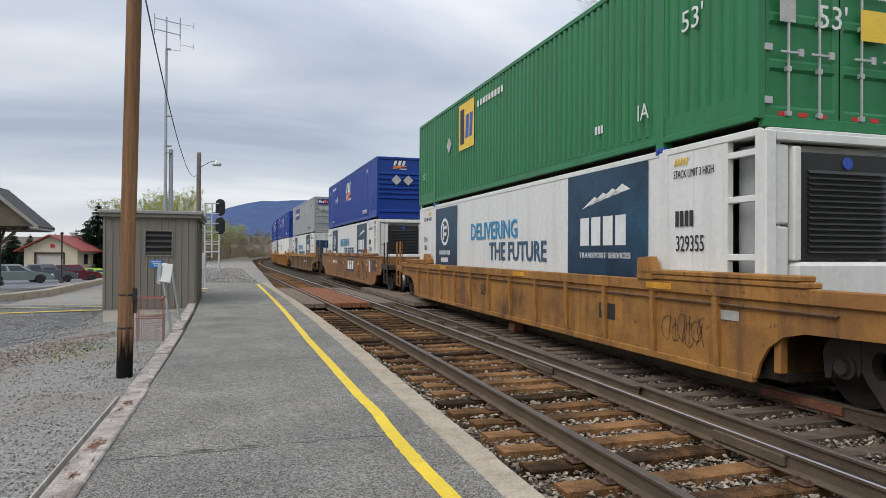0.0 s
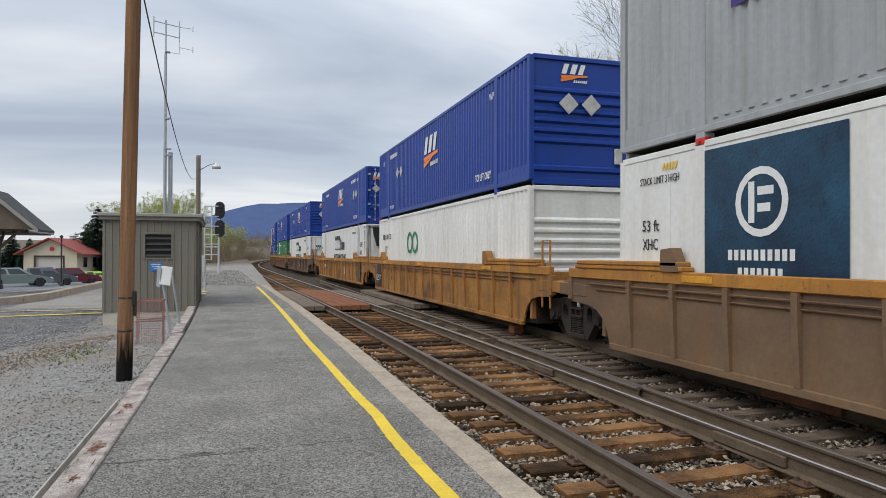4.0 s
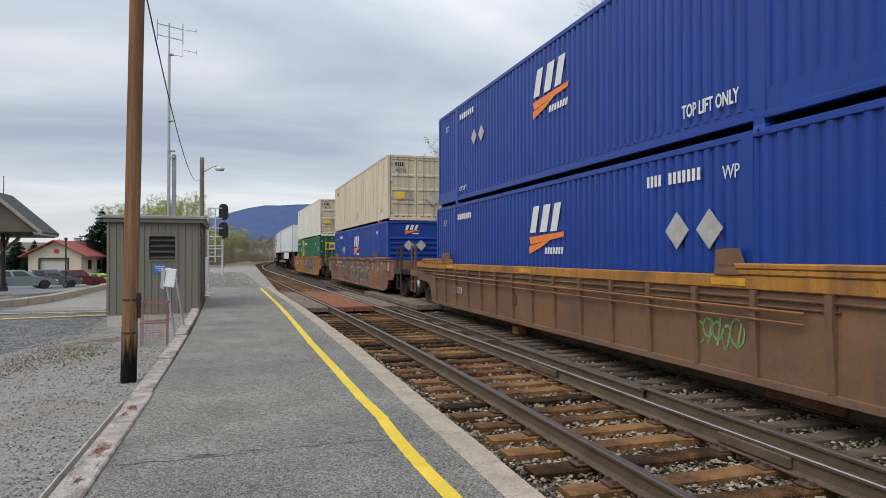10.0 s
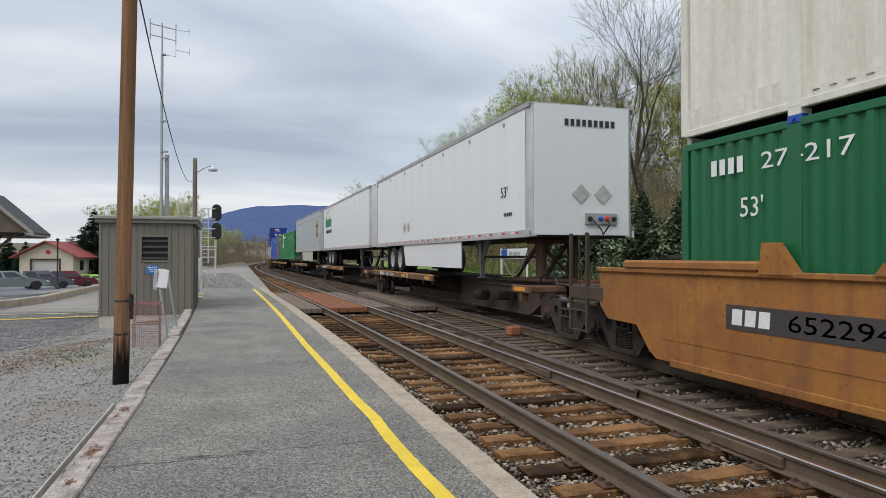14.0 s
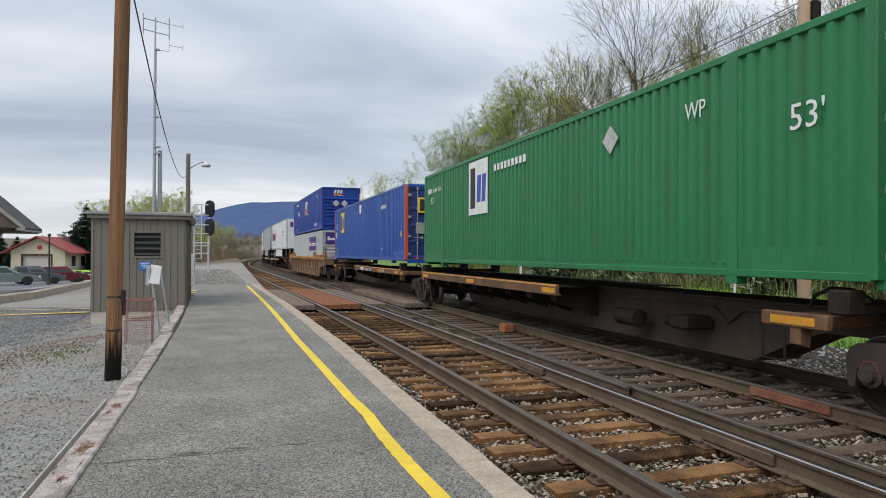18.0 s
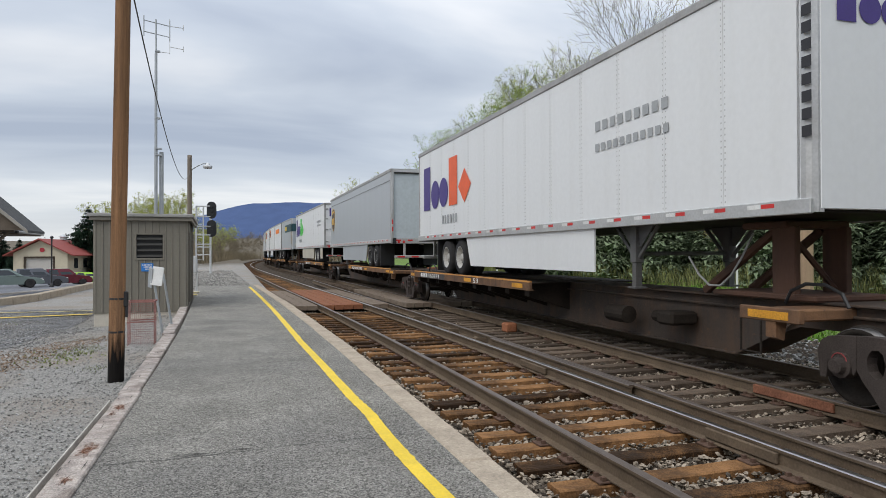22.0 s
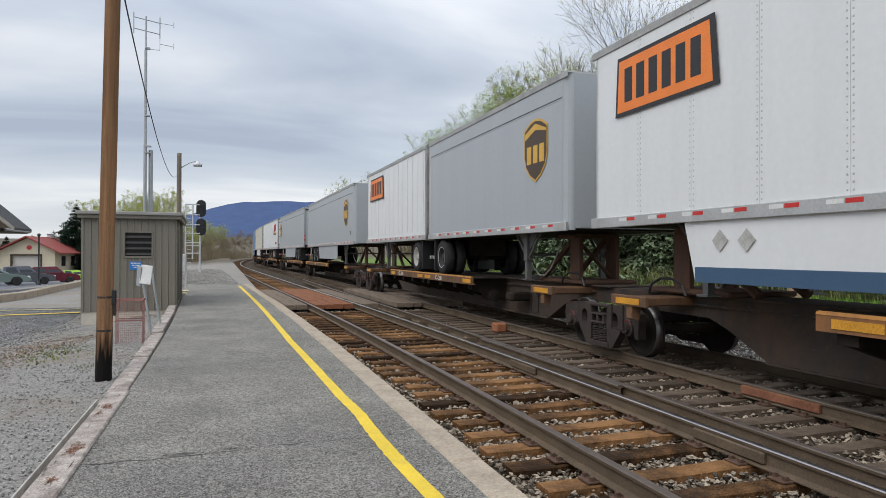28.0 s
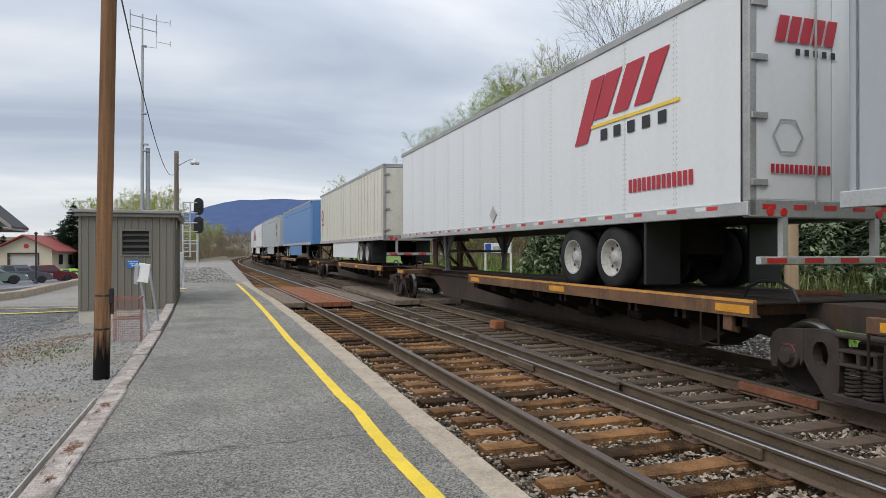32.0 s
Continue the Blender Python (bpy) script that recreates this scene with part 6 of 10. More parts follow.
def crown(y, fill, line):
    """A large sprayed piece: a jagged dark shape with a pale outline and two round eyes."""
    def do(w, top):
        up = [(0.0, 1.24), (0.35, 1.30), (0.55, 1.12), (0.9, 1.40), (1.6, 1.42), (1.9, 1.15), (2.2, 1.38), (3.0, 1.42), (3.4, 1.1), (3.7, 1.36), (5.0, 1.40)]
        dn = [(4.72, 0.36), (4.3, 0.62), (3.85, 0.36), (3.4, 0.58), (2.95, 0.30), (2.5, 0.55), (2.05, 0.28), (1.6, 0.5), (1.1, 0.32), (0.75, 0.6)]
        part("graffiti", poly(MB(), up + dn), fill, w, at=on_side(-1.456, y, 0))
        ln = MB()
        pts = up + dn
        for p, q in zip(pts, pts[1:] + pts[:1]):
            d = math.hypot(q[0] - p[0], q[1] - p[1])
            nx, nz = -(q[1] - p[1]) / d * 0.03, (q[0] - p[0]) / d * 0.03
            poly(ln, [(p[0] - nx, p[1] - nz), (q[0] - nx, q[1] - nz), (q[0] + nx, q[1] + nz), (p[0] + nx, p[1] + nz)])
        for cx, cz, r in ((1.25, 1.2, 0.19), (2.55, 1.12, 0.17), (2.85, 1.14, 0.17)):
            ring(ln, cx, cz, r, 0.05, 0, 360, 1, 18)
            ring(ln, cx, cz - 0.02, 0.05, 0.04, 0, 360, 1, 10)
        poly(ln, [(1.15, 0.95), (1.35, 1.02), (1.45, 0.82)])
        for cx in (0.55, 3.55, 4.3):
            poly(ln, [(cx, 1.3), (cx + 0.07, 1.3), (cx + 0.2, 0.85), (cx + 0.13, 0.85)])
        part("graffiti", ln, line, w, at=on_side(-1.4595, y, 0))
    return do


def bubbles(y, wid, n, fill, line, seed, z0=0.35, hgt=1.0):
    """Round sprayed letter shapes, too rough to read."""
    def do(w, top):
        g = random.Random(seed)
        fm, lm = MB(), MB()
        for i in range(n):
            cx = wid * (i + 0.5) / n
            for cz, k in ((z0 + hgt * 0.30, 1.0), (z0 + hgt * 0.76, 0.8)):
                a0 = g.uniform(0, 6.28)
                r1, r2 = wid / n * g.uniform(0.42, 0.62) * k, hgt * 0.30 * k * g.uniform(0.85, 1.15)
                ox = cx + g.uniform(-0.1, 0.1)
                pts = [(ox + math.cos(a * 0.314) * r1 * (1 + 0.14 * math.sin(3 * a * 0.314 + a0)), cz + math.sin(a * 0.314) * r2 * (1 + 0.12 * math.sin(2 * a * 0.314 + a0))) for a in range(20)]
                poly(fm, pts)
                for p, q in zip(pts, pts[1:] + pts[:1]):
                    t = 0.03 * g.uniform(0.7, 1.3)
                    poly(lm, [(p[0], p[1] - t), (q[0], q[1] - t), (q[0], q[1] + t), (p[0], p[1] + t)])
                ring(lm, ox + 0.05, cz, 0.3 * r1, 0.07, g.uniform(0, 180), g.uniform(200, 380), 1.0, 12)
        tagged(part("graffiti", fm, fill, w, at=on_side(-1.4562, y, 0)), kind="stuff")
        tagged(part("graffiti", lm, line, w, at=on_side(-1.4592, y, 0)), kind="stuff")
    return do


def flame(y, wid, material, seed, x=-1.4578):
    def do(w, top):
        g = random.Random(seed)
        r0, r1 = [], []
        for i in range(19):
            z = 0.24 + 1.2 * i / 18
            m = wid * 0.5 * math.sin(i * 0.7 + seed)
            k = wid * (0.22 + 0.2 * abs(math.sin(i * 0.45 + seed * 2)))
            r0.append((m - k, z, 0))
            r1.append((m + k, z, 0))
        part("graffiti", MB().sheet([r0, r1]), material, w, at=on_side(x, y, 0))
    return do


def letters_red(y, material):
    """Bold slanted strokes that cannot be read."""
    def do(w, top):
        mb = MB()
        for x, z, h, wd, k in ((0.0, 0.55, 0.6, 0.16, 0.25), (0.25, 1.0, 0.16, 0.7, 0.0), (0.62, 0.4, 0.65, 0.16, -0.1), (1.0, 0.62, 0.5, 0.12, 0.2), (1.2, 0.42, 0.4, 0.14, 0.25), (1.45, 0.7, 0.4, 0.15, -0.2)):
            flat(mb, x, x + wd, z, z + h, skew=-k)
        tagged(part("graffiti", mb, material, w, at=on_side(-1.4572, y, 0)), kind="stuff")
    return do


GRAF_PALE = spray("pale_grey_outline_paint", (0.40, 0.37, 0.33), 0.6)
GRAF_DG = spray("dark_grey_fill_paint", (0.125, 0.10, 0.085), 0.9)
GRAF_OR = spray("orange_spray_paint", (0.42, 0.17, 0.06), 0.5)
GRAF_RB = spray("red_brown_spray_paint", (0.24, 0.06, 0.045), 0.5)
GRAF_TEAL = spray("dark_teal_spray_paint", (0.05, 0.085, 0.085), 0.75)
GRAF_GB = spray("grey_blue_spray_paint", (0.34, 0.34, 0.33), 0.5)


# highway trailers
def trailer_wheel():
    return MB().lathe((0, 0, 0), [(-0.14, 0.30), (-0.14, 0.44), (-0.10, 0.50), (0.10, 0.50), (0.14, 0.44), (0.14, 0.30)], "x", 26, False)


def rim_out():
    return MB().lathe((0, 0, 0), [(-0.10, 0.31), (-0.135, 0.315), (-0.13, 0.28), (-0.02, 0.26), (-0.02, 0.12), (-0.09, 0.10), (-0.10, 0.05), (-0.10, 0.002)], "x", 20, False)


def rim_holes():
    mb = MB()
    for i in range(8):
        a = 2 * math.pi * i / 8
        mb.tube((-0.026, math.cos(a) * 0.2, math.sin(a) * 0.2), (0.02, math.cos(a) * 0.2, math.sin(a) * 0.2), 0.03, n=6)
    return mb


def trailer(ln, body, rear_near, label, style="plate", floor=1.03, skirt=True, rear_door=None, fairing=None, nose_mat=None, axles=2, group="trailers on the train", rim=None, skirt_mat=None):
    """A box trailer; z = 0 is the bottom of its tyres. rear_near: its doors and wheels face the camera's end."""
    t = thing("box_trailer", label, "trailer", group=group)
    rim = rim or (RIM_D if body == GREY_T else RIM_W)
    h0, h1, hw, half = floor, 3.98, 1.295, ln / 2
    f = -1 if rear_near else 1           # where the rear is
    # side walls, in panels
    n = max(4, round(ln / 1.23))
    pw = (ln - 0.3) / n
    seam = 0.003 if style != "plain" else 0.0006
    for s in (-1, 1):
        for i in range(n):
            y0 = -half + 0.15 + i * pw
            part("side_panel", shared("panel_%.2f%s" % (pw, style), lambda: MB().box(-0.012, 0.012, seam, pw - seam, h0 + 0.16, h1 - 0.1, seam), body), body, t, at=pose(s * (hw - 0.012), y0, 0))
        if style == "plate" and s < 0:
            rv = MB()
            for i in range(1, n):
                y = -half + 0.15 + i * pw
                for k in range(34):
                    z = h0 + 0.22 + k * 0.078
                    for d in (-0.035, 0.035):
                        rv.add([(0, y + d - 0.011, z - 0.011), (0, y + d + 0.011, z - 0.011), (0, y + d + 0.011, z + 0.011), (0, y + d - 0.011, z + 0.011), (-0.005, y + d, z)], [(0, 1, 4), (1, 2, 4), (2, 3, 4), (3, 0, 4)])
            part("rivets", rv, ALU, t, at=pose(-hw - 0.0005, 0, 0))
        if style == "ribs":
            for i in range(n * 2):
                part("side_rib", shared("side_rib", lambda: MB().box(-0.018, 0.0, -0.03, 0.03, h0 + 0.3, h1 - 0.12, 0.004), body), body, t, at=pose(s * (hw + 0.0), -half + 0.3 + i * (ln - 0.6) / (n * 2 - 1), 0, 0, 0, 0 if s < 0 else 180))
        part("top_rail", MB().box(s * hw - 0.02, s * hw + 0.02, -half, half, h1 - 0.12, h1, 0.008), ALU_DK if style != "plain_band" else ALU, t)
        part("bottom_rail", MB().box(s * hw - 0.03, s * hw + 0.025, -half, half, h0, h0 + 0.17, 0.01), ALU, t)
        if style == "plain":
            part("belt_groove", MB().box(s * hw - 0.004, s * hw + 0.004, -half + 0.2, half - 0.2, h1 - 0.47, h1 - 0.45), STEEL_DK, t)
            part("belt_ledge", MB().box(s * hw - 0.006, s * hw + 0.012, -half + 0.2, half - 0.2, h1 - 0.50, h1 - 0.47, 0.003), body, t)
    tr, tw = MB(), MB()
    k = int(ln / 0.85)
    for i in range(k):
        y = -half + 0.5 + i * (ln - 1.0) / k
        tr.box(-hw - 0.032, -hw - 0.026, y, y + 0.2, h0 + 0.09, h0 + 0.14)
        if y + 0.7 < half:
            tw.box(-hw - 0.032, -hw - 0.026, y + 0.22, y + 0.42, h0 + 0.09, h0 + 0.14)
    part("red_tape", tr, RED_T, t)
    part("white_tape", tw, WHITE_TAPE, t)
    part("roof", MB().box(-hw + 0.02, hw - 0.02, -half, half, h1 - 0.03, h1 - 0.005), ALU, t)
    part("floor", MB().box(-hw + 0.03, hw - 0.03, -half + 0.05, half - 0.05, h0 + 0.02, h0 + 0.16), STEEL_DK, t)
    # nose end
    yn = -f * half
    nb = nose_mat or body
    part("nose_wall", MB().box(-hw + 0.12, hw - 0.12, min(yn, yn + f * 0.05), max(yn, yn + f * 0.05), h0 + 0.05, h1 - 0.02, 0.01), nb, t)
    for s in (-1, 1):
        pts = [(s * hw, yn + f * 0.20)]
        for a in range(5):
            u = radians(90 * a / 4)
            pts.append((s * (hw - 0.16 + 0.16 * math.cos(u)), yn + f * (0.16 - 0.16 * math.sin(u))))
        pts.append((s * (hw - 0.2), yn + f * 0.03))
        pts.append((s * (hw - 0.05), yn + f * 0.2))
        part("nose_corner", MB().prism(pts, h0 + 0.02, h1, "z"), ALU if style != "plain" else nb, t)
    # rear end
    yr = f * half
    frame_m = ALU_DK if style != "plain" else ALU
    rf = MB()
    for s in (-1, 1):
        rf.box(min(s * hw, s * (hw - 0.11)), max(s * hw, s * (hw - 0.11)), min(yr, yr - f * 0.12), max(yr, yr - f * 0.12), h0, h1, 0.012)
    rf.box(-hw, hw, min(yr, yr - f * 0.12), max(yr, yr - f * 0.12), h1 - 0.14, h1, 0.012).box(-hw, hw, min(yr, yr - f * 0.12), max(yr, yr - f * 0.12), h0 - 0.02, h0 + 0.2, 0.012)
    rear = part("rear_frame", rf, frame_m, t)
    dm = rear_door or body
    if style == "plain":
        part("roll_door", MB().box(-hw + 0.12, hw - 0.12, min(yr - f * 0.08, yr - f * 0.11), max(yr - f * 0.08, yr - f * 0.11), h0 + 0.2, h1 - 0.18, 0.006), DOOR_T, rear)
        part("door_seal", MB().box(-hw + 0.11, hw - 0.11, min(yr - f * 0.075, yr - f * 0.02), max(yr - f * 0.075, yr - f * 0.02), h1 - 0.185, h1 - 0.14), BLACK, rear)
        part("notice_plate", MB().box(0.55, 0.98, min(yr - f * 0.08, yr - f * 0.07), max(yr - f * 0.08, yr - f * 0.07), 1.95, 2.32), PANEL_Y, rear)
        for s in (-1, 1):
            part("corner_block", MB().box(s * 1.16 - 0.07, s * 1.16 + 0.07, min(yr, yr + f * 0.04), max(yr, yr + f * 0.04), h0 - 0.02, h0 + 0.2, 0.01), BLACK, rear)
            for z in (1.5, 1.78):
                part("tail_lamp", MB().box(s * 1.24 - 0.025, s * 1.24 + 0.025, min(yr, yr + f * 0.015), max(yr, yr + f * 0.015), z, z + 0.18, 0.004), RED_T, rear)
    else:
        for s in (-1, 1):
            leaf = part("door", MB().box(min(s * 0.01, s * (hw - 0.12)), max(s * 0.01, s * (hw - 0.12)), min(yr - f * 0.01, yr - f * 0.06), max(yr - f * 0.01, yr - f * 0.06), h0 + 0.2, h1 - 0.15, 0.006), dm, rear)
            part("lock_rod", MB().tube((s * 0.3, yr + f * 0.03, h0 + 0.15), (s * 0.3, yr + f * 0.03, h1 - 0.15), 0.016, n=6), ALU_DK, leaf)
            for z in (h0 + 0.4, h0 + 1.2, h0 + 1.9, h1 - 0.4):
                part("hinge", MB().box(min(s * (hw - 0.26), s * (hw - 0.02)), max(s * (hw - 0.26), s * (hw - 0.02)), min(yr, yr + f * 0.03), max(yr, yr + f * 0.03), z - 0.04, z + 0.04, 0.006), ALU_DK, leaf)
    tape = MB()
    for i in range(5):
        tape.box(-1.1 + i * 0.48, -0.9 + i * 0.48, min(yr, yr + f * 0.006), max(yr, yr + f * 0.006), h0 + 0.08, h0 + 0.14)
    part("red_tape", tape, RED_T, rear)
    for s in (-1, 1):
        for k in (0.98, 0.78):
            part("tail_lamp", shared("tail_lamp%d" % f, lambda: MB().lathe((0, 0, 0), [(0.0, 0.055), (f * 0.015, 0.05)], "y", 12), RED_T), RED_T, rear, at=pose(s * k, yr, h0 + 0.05))
    bar = MB().box(-1.15, 1.15, yr - 0.04 - f * 0.02, yr + 0.04 - f * 0.02, 0.44, 0.54, 0.01)
    for s in (-0.75, 0.75):
        bar.box(s - 0.04, s + 0.04, yr - 0.04 - f * 0.04, yr + 0.04 - f * 0.04, 0.5, h0)
    guard = part("rear_guard", bar, ALU, t)
    tape = MB()
    for i in range(4):
        tape.box(-1.05 + i * 0.58, -0.75 + i * 0.58, yr + f * 0.024, yr + f * 0.03, 0.46, 0.52)
    part("red_tape", tape, RED_T, guard)
    # wheels
    ax = [f * (half - 3.0 - 1.24 * i) for i in range(axles)] if axles > 1 else [f * (half - 1.15)]
    bog = part("suspension", MB().box(-0.55, 0.55, min(ax) - 0.5, max(ax) + 0.5, 0.55, h0 + 0.05).box(-0.15, 0.15, min(ax) - 0.1, max(ax) + 0.1, 0.4, 0.6), STEEL_DK, t)
    for y in ax:
        part("axle", MB().tube((-1.1, y, 0.5), (1.1, y, 0.5), 0.07, n=8), STEEL_DK, bog)
        for s in (-1, 1):
            wh = part("tyre", shared("t_tyre", trailer_wheel, RUBBER, True), RUBBER, bog, at=pose(s * 1.13, y, 0.5, 0, 0, 0 if s < 0 else 180))
            part("rim", shared("t_rim", rim_out, rim, True), rim, wh)
            part("rim_lip", shared("t_lip", lambda: MB().lathe((0, 0, 0), [(-0.136, 0.285), (-0.142, 0.30), (-0.136, 0.322)], "x", 22, False), ALU, True), ALU, wh)
            part("rim_hole", shared("t_hole", rim_holes, BLACK), BLACK, wh)
            part("tyre", shared("t_tyre", trailer_wheel, RUBBER, True), RUBBER, bog, at=pose(s * 0.80, y, 0.5))
    yf = f * (half - (2.1 if axles > 1 else 0.5))
    for s in (-1, 1):
        part("mudflap", MB().box(min(s * 0.65, s * 1.27), max(s * 0.65, s * 1.27), yf - 0.03, yf + 0.03, 0.1, h0 + 0.02, 0.01), BLACK, t)
    # landing legs
    yl = -f * (half - (3.85 if ln > 12 else 2.4))
    brace = part("leg_brace", MB().tube((-0.92, yl, 0.6), (0.92, yl, 0.6), 0.035, n=6), LEG_DK, t)
    for s in (-1, 1):
        leg = part("landing_leg", MB().box(s * 0.92 - 0.08, s * 0.92 + 0.08, yl - 0.08, yl + 0.08, 0.45, h0 + 0.1, 0.012).box(s * 0.92 - 0.055, s * 0.92 + 0.055, yl - 0.055, yl + 0.055, 0.06, 0.46).box(s * 0.92 - 0.11, s * 0.92 + 0.11, yl - 0.11, yl + 0.11, 0.03, 0.06), LEG_DK, t)
        part("leg_strut", MB().tube((s * 0.92, yl, 0.48), (s * 0.92, yl + f * 0.6, h0 + 0.02), 0.035, n=6), LEG_DK, leg)
        part("leg_strut", MB().tube((s * 0.92, yl, 0.48), (s * 0.92, yl - f * 0.6, h0 + 0.02), 0.035, n=6), LEG_DK, leg)
        part("gusset", MB().prism([(yl - 0.5, h0 + 0.04), (yl + 0.5, h0 + 0.04), (yl + 0.14, 0.72), (yl - 0.14, 0.72)], s * 0.92 - 0.01, s * 0.92 + 0.01, "x"), LEG_DK, leg)
    if skirt and ln > 12:
        ya, yb = sorted((f * (half - 4.8), -f * (half - 4.6)))
        part("side_skirt", MB().prism([(ya, h0 + 0.02), (yb, h0 + 0.02), (yb - (0.35 if f > 0 else 0), 0.28), (ya + (0.35 if f < 0 else 0), 0.28)], -hw + 0.02, -hw + 0.05, "x"), skirt_mat or (body if style == "plain" else WHITE_T), t)
    if skirt_mat and rear_near:
        part("rear_skirt", MB().prism([(-half + 1.0, h0), (-half + 1.95, h0), (-half + 1.85, 0.30), (-half + 0.95, 0.30)], -hw + 0.02, -hw + 0.05, "x"), skirt_mat, t)
    if fairing:
        ya, yb = sorted((f * (half - 2.0), -f * (half - 2.35)))
        sk = part("side_skirt", MB().prism([(ya, h0), (yb, h0), (yb - 0.22, 0.24), (ya + 0.1, 0.24)], -hw + 0.02, -hw + 0.05, "x"), WHITE_T, t)
        part("skirt_band", MB().box(-hw + 0.014, -hw + 0.02, ya + 0.1, yb - 0.22, 0.24, 0.44), SLATE, sk)
        diamond(t, on_side(-hw + 0.012, yb - 0.7, 0.78), 0.14)
        diamond(t, on_side(-hw + 0.012, yb - 1.15, 0.78), 0.14)
    return t


TX = -1.295 - 0.006


def trailer_mark(t, livery, half):
    if livery == "two_tone_red":
        mark_two_tone(t, on_side(TX - 0.008, 7.4, 2.0), 4.6, PURPLE, mat("orange_red_marking", (0.72, 0.10, 0.02), 0.5, vary=0.08))
        part("thin_strip", bars(9, 2.1, 0.16), GREY, t, at=on_side(TX - 0.008, -half + 4.5, 2.7))
        part("thin_strip", bars(11, 2.1, 0.13), GREY, t, at=on_side(TX - 0.008, -half + 4.5, 2.35))
        part("number_strip", bars(9, 1.7, 0.13), SIGN_K, t, at=Matrix.Translation((TX - 0.008, -half + 0.12, 3.5)) @ NEAR @ Matrix.Rotation(radians(-90), 4, "Z"))
        mark_two_tone(t, on_end(-0.95, -half - 0.01, 3.15), 1.7, PURPLE, ORANGE)
    elif livery == "two_tone_green":
        mark_two_tone(t, on_side(TX - 0.008, 7.5, 2.1), 4.8, PURPLE, LGREEN)
        part("thin_strip", bars(9, 1.8, 0.14), GREY, t, at=on_side(TX - 0.008, -half + 3.3, 2.8))
        part("thin_strip", bars(11, 1.8, 0.1), GREY, t, at=on_side(TX - 0.008, -half + 3.3, 2.55))
        mark_two_tone(t, on_end(-0.95, -half - 0.01, 3.1), 1.9, PURPLE, LGREEN)
        part("number_strip", bars(6, 0.6, 0.09), GREY, t, at=on_end(-0.95, -half - 0.01, 2.2))
    elif livery == "shield_near":
        mark_shield(t, on_side(TX - 0.008, -half + 2.55, 1.95), 1.15)
        letter("53'", 0.3, SIGN_K, t, on_side(TX - 0.008, -half + 0.95, 1.5))
        part("box_plate", flat(MB(), 0, 0.45, 0, 0.5, 0.05), ALU_DK, t, at=on_end(0.35, -half - 0.005, 1.55))
    elif livery == "shield_small":
        mark_shield(t, on_side(TX - 0.008, -2.5, 2.05), 1.05)
    elif livery == "shield_far":
        mark_shield(t, on_side(TX - 0.008, half - 0.55, 1.95), 1.15)
    elif livery == "green_words":
        m = on_side(TX - 0.008, 7.0, 2.6)
        mb = MB()
        x = 0
        for k, (w, h) in enumerate(((0.42, 0.72), (0.3, 0.5), (0.36, 0.5), (0.55, 0.5), (0.16, 0.7), (0.36, 0.5), (0.3, 0.5))):
            flat(mb, x, x + w, 0, h, skew=0.08)
            x += w + 0.03
        part("green_mark", mb, DKGREEN, t, at=m)
        letter("TRAILER LEASING", 0.3, SIGN_K, t, m @ Matrix.Translation((0.28, -0.42, 0)), 2.5, 0.01)
        mb = poly(MB(), [(0.45, 0.92), (1.75, 1.12), (1.75, 1.06), (0.45, 0.86)])
        part("black_stroke", mb, SIGN_K, t, at=m)
    elif livery == "red_words":
        m = on_side(TX - 0.008, -half + 4.1, 2.45)
        mb = MB()
        for x, z in ((0.0, 0.0), (0.62, 0.35), (1.2, 0.35), (1.78, 0.35)):
            poly(mb, [(x, z), (x + 0.42, z), (x + 0.86 if z else x + 0.98, 1.05), (x + 0.40 if z else x + 0.56, 1.05)])
        part("red_block_mark", mb, REDMK, t, at=m)
        part("yellow_stroke", poly(MB(), [(0.55, 0.22), (2.85, 0.22), (2.85, 0.27), (0.55, 0.27)]), PANEL_Y, t, at=m)
        part("black_bar", bars(5, 1.9, 0.18, 0.5), SIGN_K, t, at=m @ Matrix.Translation((0.85, -0.02, 0)))
        part("web_strip", bars(13, 1.5, 0.2, 0.3), REDMK, t, at=on_side(TX - 0.008, -half + 2.45, 1.5))
        diamond(t, on_side(TX - 0.008, half - 8.3, 1.45), 0.2)
        part("red_block_mark", bars(5, 0.95, 0.32, 0.2, 0.08), REDMK, t, at=on_end(-0.92, -half - 0.01, 3.15))
        part("black_bar", bars(5, 0.7, 0.08, 0.5), SIGN_K, t, at=on_end(-0.6, -half - 0.01, 3.0))
        part("web_strip", bars(13, 0.95, 0.11, 0.3), REDMK, t, at=on_end(-0.98, -half - 0.01, 1.55))
        rg = MB()
        ring(rg, 0, 0, 0.24, 0.03, 0, 360, 1, 6)
        part("placard_outline", rg, GREY, t, at=on_end(-0.72, -half - 0.012, 2.0))
    elif livery == "orange_badge":
        def badge(m, w):
            part("badge_rim", poly(MB(), [(-0.06, 0.0), (w * 1.04, 0.0), (w * 1.0, 0.92), (0.0, 0.92)]), SIGN_K, t, at=m)
            part("badge_panel", poly(MB(), [(0.0, 0.06), (w * 0.985, 0.06), (w * 0.955, 0.86), (0.05, 0.86)]), ORANGE, t, at=m @ Matrix.Translation((0, 0, 0.003)))
            mb = MB()
            for i in range(6):
                x = 0.2 + i * (w - 0.35) / 6
                flat(mb, x, x + 0.2, 0.2, 0.72)
            part("black_bar", mb, SIGN_K, t, at=m @ Matrix.Translation((0, 0, 0.006)))
        badge(on_side(TX - 0.022, 3.5, 2.75), 2.2)
        part("number_strip", bars(6, 0.6, 0.16), SIGN_K, t, at=on_end(0.25, -half - 0.012, 1.75))
